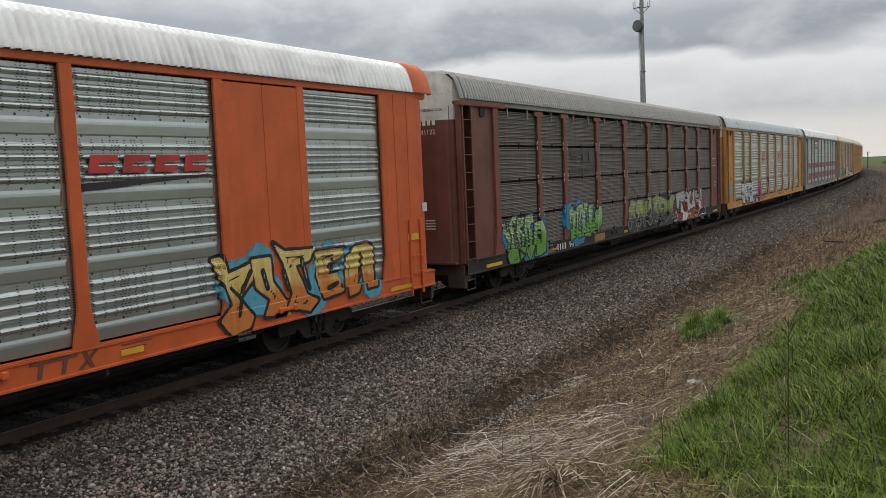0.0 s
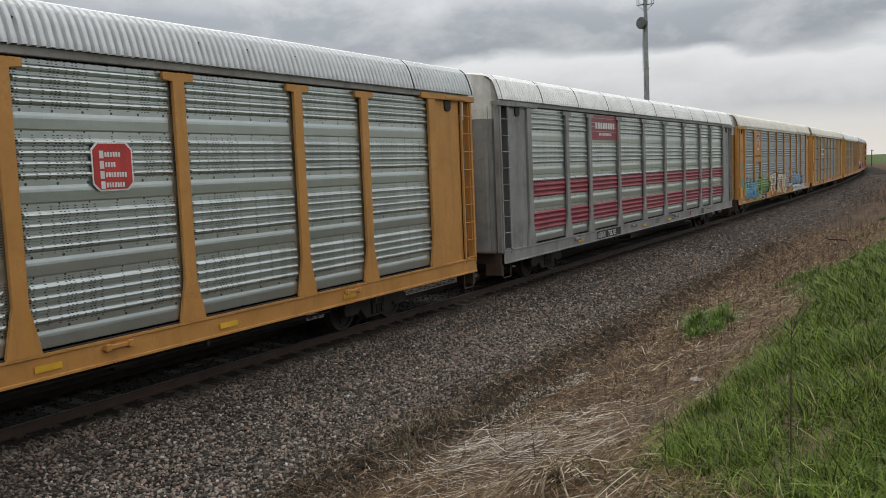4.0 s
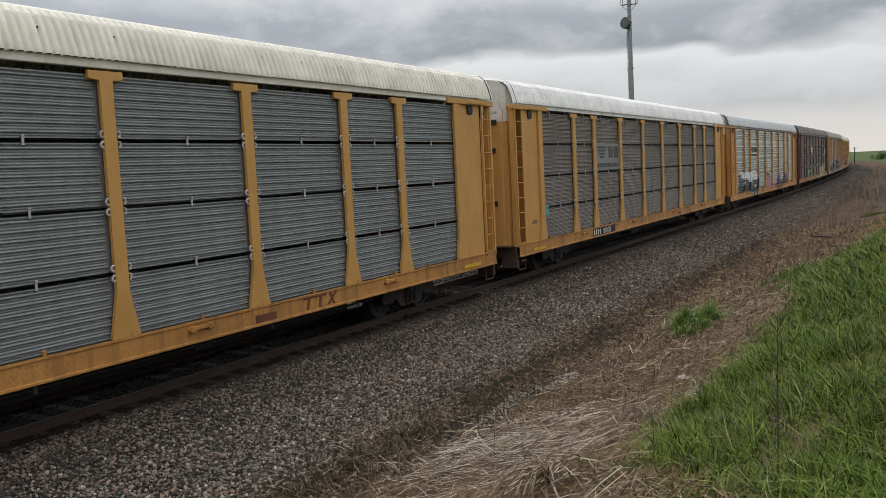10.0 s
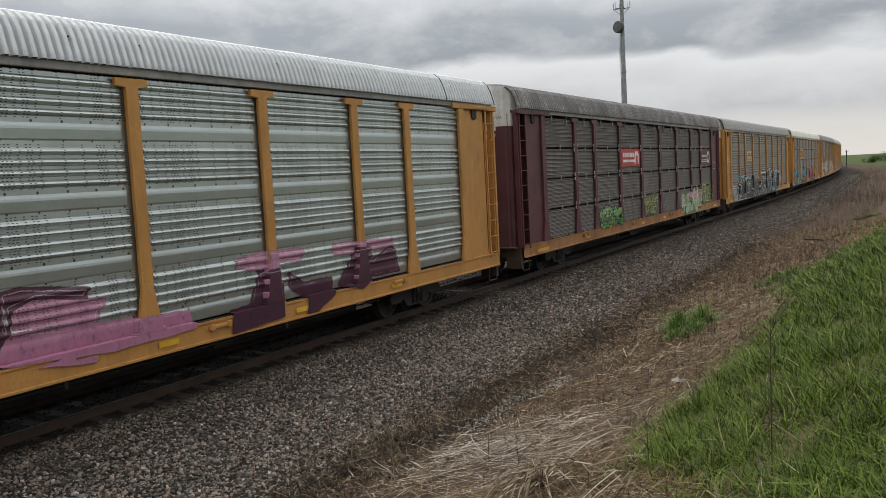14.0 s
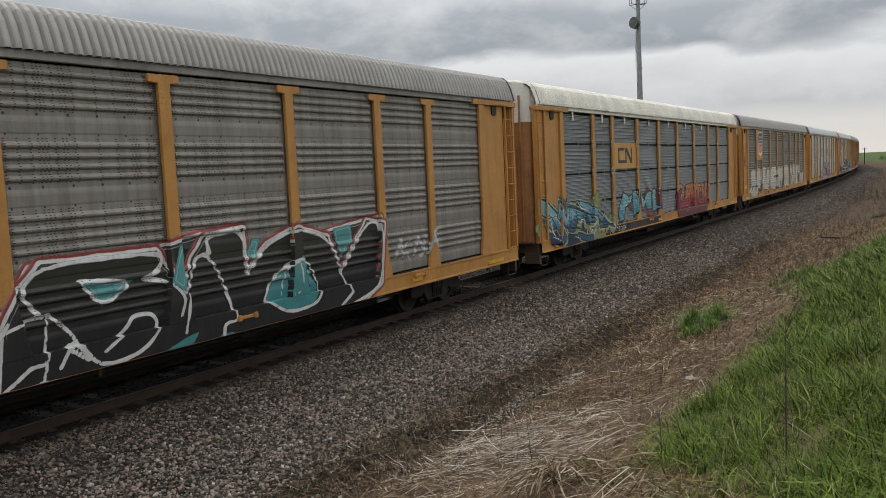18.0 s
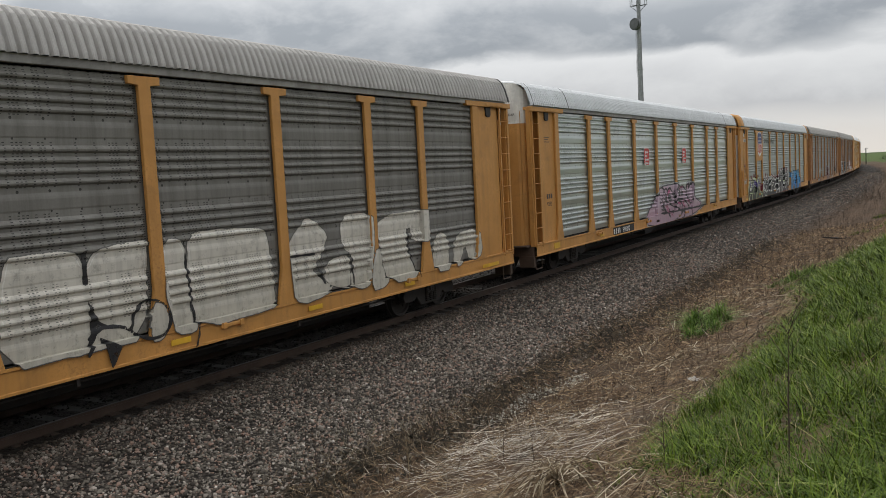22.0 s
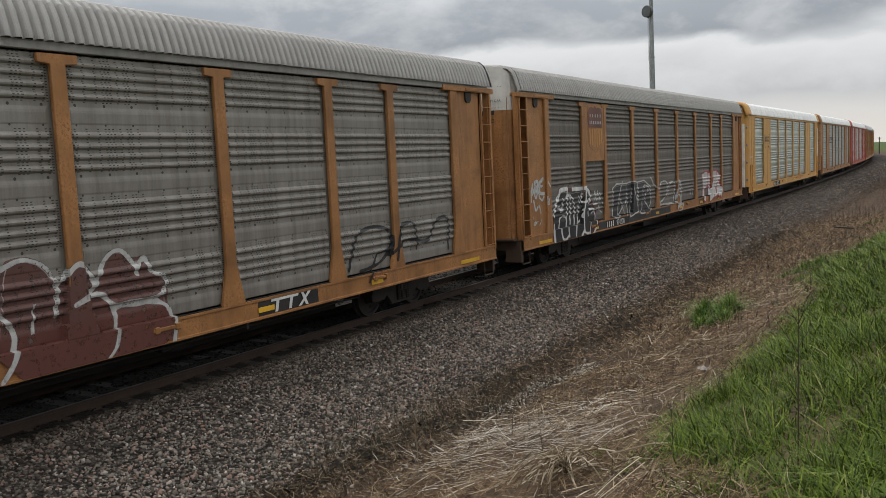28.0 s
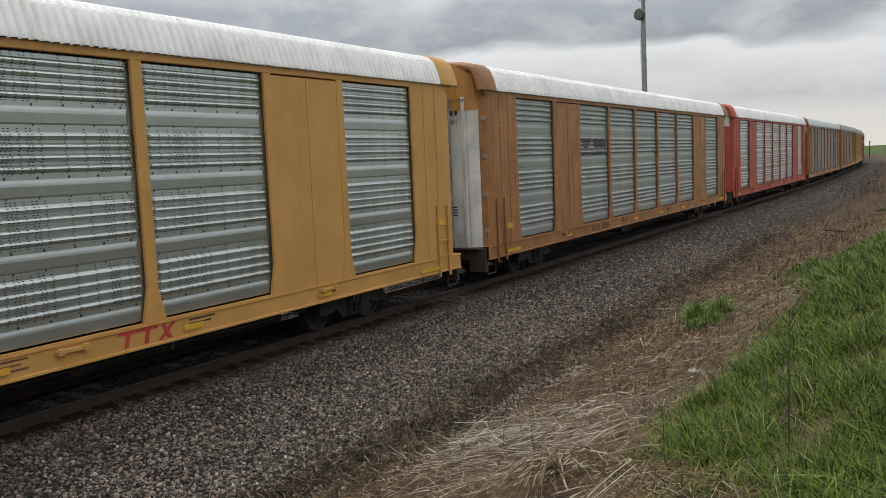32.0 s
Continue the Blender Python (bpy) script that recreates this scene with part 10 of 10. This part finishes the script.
def make_weeds():
    n = 3200
    q, lat = ring_points(n, 4.4, 9.3, 10, 75, 1.1)
    q2, lat2 = ring_points(120, 3.6, 6.5, 6, 14)
    q3, lat3 = ring_points(1500, 4.2, 12, 70, 190, 1.3)
    q = np.concatenate([q, q2, q3])
    n = len(q)
    h = rng.uniform(0.22, 0.62, n) * np.where(q[:, 1] > 70, 1.7, 1.0)
    M = spin_mats(n, 0.02) * h[:, None, None] * np.array([1, 1, 1.0])
    me = scatter("dry_weeds", [weed_shape(i, 5) for i in range(6)], np.column_stack([q, heights(q) - 0.02]), M, rng.integers(0, 6, n))
    single("dry_weeds", me, TWIG, "brown leafless dry weeds standing along the ballast", "weeds", kind="stuff")
    n = 420
    q = np.column_stack([rng.normal(-6.7, 0.45, n), rng.normal(9.4, 1.3, n)])
    me = scatter("straw_stems", [weed_shape(20 + i, 4) for i in range(5)], np.column_stack([q, heights(q) - 0.02]), spin_mats(n, 0.07) * rng.uniform(0.10, 0.42, n)[:, None, None], rng.integers(0, 5, n))
    single("straw_stems", me, STRAW, "thin bleached stems standing at the edge of the ballast", "weeds", kind="stuff")
    # taller stalks that stand alone
    for i, (x, y, height, mat_) in enumerate([(-0.86, 5.5, 1.0, TWIG), (-6.1, 9.0, 0.75, STRAW), (-5.9, 8.7, 0.6, STRAW), (-2.6, 24.0, 1.0, TWIG), (-2.1, 7.0, 0.5, TWIG), (-4.0, 8.4, 0.6, TWIG), (-4.8, 9.2, 0.6, TWIG), (-2.5, 17.5, 0.8, TWIG), (-6.9, 8.1, 0.6, TWIG), (-6.6, 16.5, 0.8, TWIG), (-6.0, 21.5, 0.8, TWIG)]):
        root = thing("weed_stalk", (x, y, rough_z(x, y) - 0.02), "tall thin dry weed stalk standing on the slope", "weed", "weed stalks")
        r = random.Random(40 + i)
        bx, by = r.uniform(-0.15, 0.15) * height, r.uniform(-0.15, 0.15) * height
        at = lambda t: Vector((bx * t * t, by * t * t, t * height))
        part("stem", skin("stem", [[tuple(at(k / 6) + Vector((math.cos(g), math.sin(g), 0)) * 0.005 * (1.1 - k / 8)) for g in [j * 1.2566 for j in range(6)]] for k in range(7)]), mat_, root)
        for _ in range(9):
            t, a, l = r.uniform(0.3, 0.97), r.uniform(0, 6.28), r.uniform(0.08, 0.26) * height
            part("twig", rods("twig", [(tuple(at(t)), tuple(at(t) + Vector((math.cos(a) * l * 0.6, math.sin(a) * l * 0.6, l * 0.8))), 0.0024)], 4), mat_, root)


def make_clump(x, y, r, n, tall, label):
    hubs = np.array([(random.gauss(0, r * 0.45), random.gauss(0, r * 0.45), random.uniform(0.5, 1.1)) for _ in range(12)])
    pick = rng.integers(0, 12, n)
    off = rng.normal(0, r * 0.16, (n, 2))
    xy = hubs[pick, :2] + off
    length = tall * rng.uniform(0.25, 0.8, n) * hubs[pick, 2]
    ang = np.arctan2(off[:, 1], off[:, 0]) - np.pi / 2 + rng.normal(0, 0.8, n)
    M = np.zeros((n, 3, 3))
    ca, sa, w = np.cos(ang), np.sin(ang), rng.uniform(0.009, 0.024, n)
    M[:, 0, 0], M[:, 1, 0] = ca * w, sa * w
    M[:, 0, 1], M[:, 1, 1], M[:, 2, 2] = -sa * length, ca * length, length
    base = rough_z(x, y)
    locs = np.column_stack([xy, np.array([rough_z(x + a, y + b) - base for a, b in xy]) + rng.uniform(0, 0.45, n) * tall * hubs[pick, 2] * (np.hypot(off[:, 0], off[:, 1]) < r * 0.22)])
    me = scatter("leaves", [blade(b) for b in (0.3, 0.8, 1.4, 2.0)], locs, M, rng.integers(0, 4, n), True)
    root = thing("green_weed_clump", (x, y, base), label, "weed", "green weed clumps")
    part("leaves", me, HERB, root)
    for a, b, c in hubs.tolist():
        part("stem", rods("stem", [((a, b, -0.02), (a * 1.1, b * 1.1, tall * 0.7 * c), 0.006)], 5), HERB, root)


def make_litter():
    # a crumpled pale scrap of plastic, a broken plank and a few sticks
    r = random.Random(4)
    rows = []
    for i in range(9):
        rows.append([((i - 4) * 0.035 + r.uniform(-0.01, 0.01), (j - 3) * 0.018 + r.uniform(-0.01, 0.01), 0.02 + 0.075 * abs(noise.noise((i * 0.5, j * 0.6, 2)))) for j in range(7)])
    me = skin("plastic_scrap", rows)
    bm = bmesh.new()
    bm.from_mesh(me)
    bmesh.ops.solidify(bm, geom=bm.faces[:], thickness=0.003)
    bm.to_mesh(me)
    bm.free()
    single("plastic_scrap", me, CLIP, "crumpled white plastic scrap lying in dead grass", "litter", (-3.05, 11.9, rough_z(-3.05, 11.9)))
    wood = blocks("broken_plank", [(-0.62, 0.55, -0.07, 0.07, 0, 0.05), (0.2, 0.75, -0.03, 0.06, 0.03, 0.075)], 0.012)
    ob = single("broken_plank", wood, TIE_WOOD, "dark broken plank lying beside the dead weeds", "plank")
    ob.matrix_basis = pose(-3.78, 37.0, rough_z(-3.78, 37.0) + 0.05, 0, 4, 8)
    for x, y, l, a in ((-3.4, 20.2, 1.8, 14), (-4.9, 15.2, 1.0, 118), (-3.0, 20.8, 0.7, 60), (-2.4, 7.4, 0.8, 20), (-4.6, 17.6, 0.8, 100)):
        me = rods("dry_stick", [((-l / 2, 0, 0), (0, 0.02, 0.05), 0.009), ((0, 0.02, 0.05), (l / 2, -0.01, 0.03), 0.007), ((0.1 * l, 0.02, 0.045), (0.22 * l, 0.14, 0.1), 0.005)], 6)
        ob = single("dry_stick", me, STRAW, "bleached dry stick lying on the slope", "stick", group="dry sticks")
        ob.matrix_basis = pose(x, y, rough_z(x, y) + 0.05, 0, -8, a)


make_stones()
make_pale_strip()
make_grass()
make_straw()
make_verge()
make_weeds()
make_clump(-4.4, 17.9, 0.44, 1700, 0.54, "bushy bright green weed clump on the slope")
make_clump(-4.15, 16.8, 0.42, 600, 0.34, "small green weed clump on the slope")
make_clump(-3.5, 24.0, 0.65, 900, 0.42, "green weed clump at the edge of the grass")
make_litter()

# ---- the distance ----


def make_tower():
    x, y = -47.3, 150.0
    root = thing("cell_tower", (x, y, -0.6), "tall grey monopole radio tower with a round dish", "tower")
    bm = bmesh.new()
    tube(bm, (0, 0, 0), (0, 0, 14), 0.50, 18, 0.45)
    tube(bm, (0, 0, 14), (0, 0, 20.5), 0.44, 18, 0.40)
    tube(bm, (0, 0, 20.5), (0, 0, 31), 0.39, 18, 0.34)
    tube(bm, (0, 0, 31), (0, 0, 40), 0.34, 18, 0.28)
    me = bpy.data.meshes.new("mast")
    bm.to_mesh(me)
    bm.free()
    part("mast", me, MAST, root)
    part("flange", rods("flange", [((0, 0, z), (0, 0, z + 0.12), 0.52) for z in (14, 20.5)], 18), MAST, root)
    drum = rods("dish", [((0, 0.25, 0), (0, -0.35, 0), 1.02), ((0, -0.35, 0), (0, -0.5, 0), 0.9), ((0, 0.25, 0), (0, 0.6, 0), 0.2)], 28)
    part("dish", drum, MAST_DARK, root, (-0.45, -0.6, 28.45), "round dark dish cover", Matrix.Rotation(radians(-17), 4, "Z"))
    part("antenna_frame", rods("antenna_frame", [((-1.5, 0, 31.7), (1.5, 0, 31.7), 0.06), ((-0.75, 1.3, 31.7), (0.75, -1.3, 31.7), 0.06), ((-0.75, -1.3, 31.7), (0.75, 1.3, 31.7), 0.06), ((-1.3, 0, 31.6), (-0.3, 0, 30.7), 0.04), ((1.3, 0, 31.6), (0.3, 0, 30.7), 0.04)], 8), MAST_DARK, root)
    for k in range(6):
        a = k * math.pi / 3
        part("antenna", shared("antenna", lambda: blocks("antenna", [(-0.05, 0.05, -0.05, 0.05, -0.3, 0.9)], 0.02)), MAST, root, (1.5 * math.cos(a), 1.5 * math.sin(a), 31.9))
    part("cable_run", rods("cable_run", [((-0.48, -0.3, 1), (-0.36, -0.3, 28), 0.05), ((-0.62, -0.1, 20), (-0.62, -0.1, 27.5), 0.02)], 6), MAST_DARK, root)


def make_tree(x, y, h, wide, seed):
    r = random.Random(seed)
    root = thing("tree", (x, y, rough_z(x, y) - 0.2), "distant round green leafy tree at the field's edge", "tree", "distant trees")
    bm = bmesh.new()
    tube(bm, (0, 0, 0), (0, 0, h * 0.5), h * 0.035, 8, h * 0.02)
    for k in range(7):
        a = k * 0.9
        tube(bm, (0, 0, h * (0.25 + 0.03 * k)), (math.cos(a) * wide * 0.35, math.sin(a) * wide * 0.35, h * (0.5 + 0.04 * k)), h * 0.014, 6, h * 0.005)
    me = bpy.data.meshes.new("trunk")
    bm.to_mesh(me)
    bm.free()
    part("trunk", me, TIE_WOOD, root)
    n = 4200
    g = np.random.default_rng(seed)
    hubs = np.array([(r.gauss(0, wide * 0.26), r.gauss(0, wide * 0.26), h * r.uniform(0.18, 0.9)) for _ in range(16)])
    p = hubs[g.integers(0, 16, n)] + g.normal(0, wide * 0.10, (n, 3))
    s = h * 0.06 * g.uniform(0.6, 1.5, n)
    leaf = ([(-0.5, 0, 0), (0, -0.35, 0.1), (0.5, 0, 0), (0, 0.35, 0.1)], [(0, 1, 2, 3)])
    part("crown", scatter("crown", [leaf], p, spin_mats(n) * s[:, None, None], np.zeros(n, int)), LEAF, root)


LEAF = island_material("tree_leaves", [(0.0, (0.018, 0.035, 0.010)), (0.6, (0.04, 0.07, 0.018)), (1.0, (0.075, 0.11, 0.03))], 0.7)
make_tower()
for _x, _y, _h, _w, _s in ((-17.5, 345, 2.6, 5, 1), (-10, 340, 3.4, 8, 3), (-3, 350, 3.6, 9, 4), (-14, 410, 2.6, 6, 5), (-5, 410, 3.4, 9, 6), (9, 360, 5, 11, 7)):
    make_tree(_x, _y, _h, _w, _s)


def make_pole():
    x, y = -22.0, 290.0
    root = thing("utility_pole", (x, y, rough_z(x, y) - 0.3), "distant weathered wooden utility pole", "pole")
    part("shaft", rods("shaft", [((0, 0, 0), (0, 0, 5.4), 0.13)], 8), TIE_WOOD, root)
    part("crossarm", blocks("crossarm", [(-0.5, 0.5, -0.06, 0.06, 5.0, 5.1)], 0.01), TIE_WOOD, root)
    for dx in (-0.45, 0.45):
        part("insulator", shared("insulator", lambda: rods("insulator", [((0, 0, 5.1), (0, 0, 5.25), 0.04)], 8)), MAST, root, (dx, 0, 0))


make_pole()

# ---- the train rolls past ----


def gone(t):
    """Place along the track of the eighth car's first panel: 14 m/s, slowly gaining speed."""
    x = (t - 16) / 16
    return 9.831 - 14.17 * (t - 13.0) - 0.0144 * (t - 13.0) ** 2 - 1.4 * x - 0.322 * x * x


# slack in the couplers: how far each car runs ahead of or behind its even place
SLACK = {1: 0.03, 5: -0.05, 6: -0.10, 7: -0.10, 9: 0.06, 10: 0.15, 11: 0.03, 12: 0.02, 13: -0.10, 14: -0.09, 16: 0.07}


def car_pose(s):
    """A car stands on its two trucks, which follow the rails."""
    x0, y0, _ = track(s - 9.85)
    x1, y1, _ = track(s + 9.85)
    return pose((x0 + x1) / 2, (y0 + y1) / 2, 0, 0, 0, -math.degrees(math.atan2(x1 - x0, y1 - y0)))


def motions():
    for i, car in enumerate(CARS):
        def mid(t):
            return gone(t) + (i - 7) * PITCH + SLACK.get(i, 0.0) + MID
        walk(car, [(t, car_pose(mid(t))) for t in range(0, 33)])
        for ws in WHEELS[i]:
            home = ws.location.copy()
            # the wheels turn while the car is near enough to tell
            near = [k / 30 for k in range(961) if -24 < mid(k / 30) < 62]
            rows = [(0.0, 0.0)] if not near or near[0] > 0 else []
            rows += [(t, -mid(t) / 0.42) for t in near]
            if not near or near[-1] < 31.99:
                rows.append((32.0, rows[-1][1]))
            if len(rows) > 1 and rows[0] == (0.0, 0.0) and len(rows) > 2:
                rows[0] = (0.0, rows[1][1])
            walk(ws, [(t, Matrix.Translation(home) @ Matrix.Rotation(a, 4, "X")) for t, a in rows])


motions()
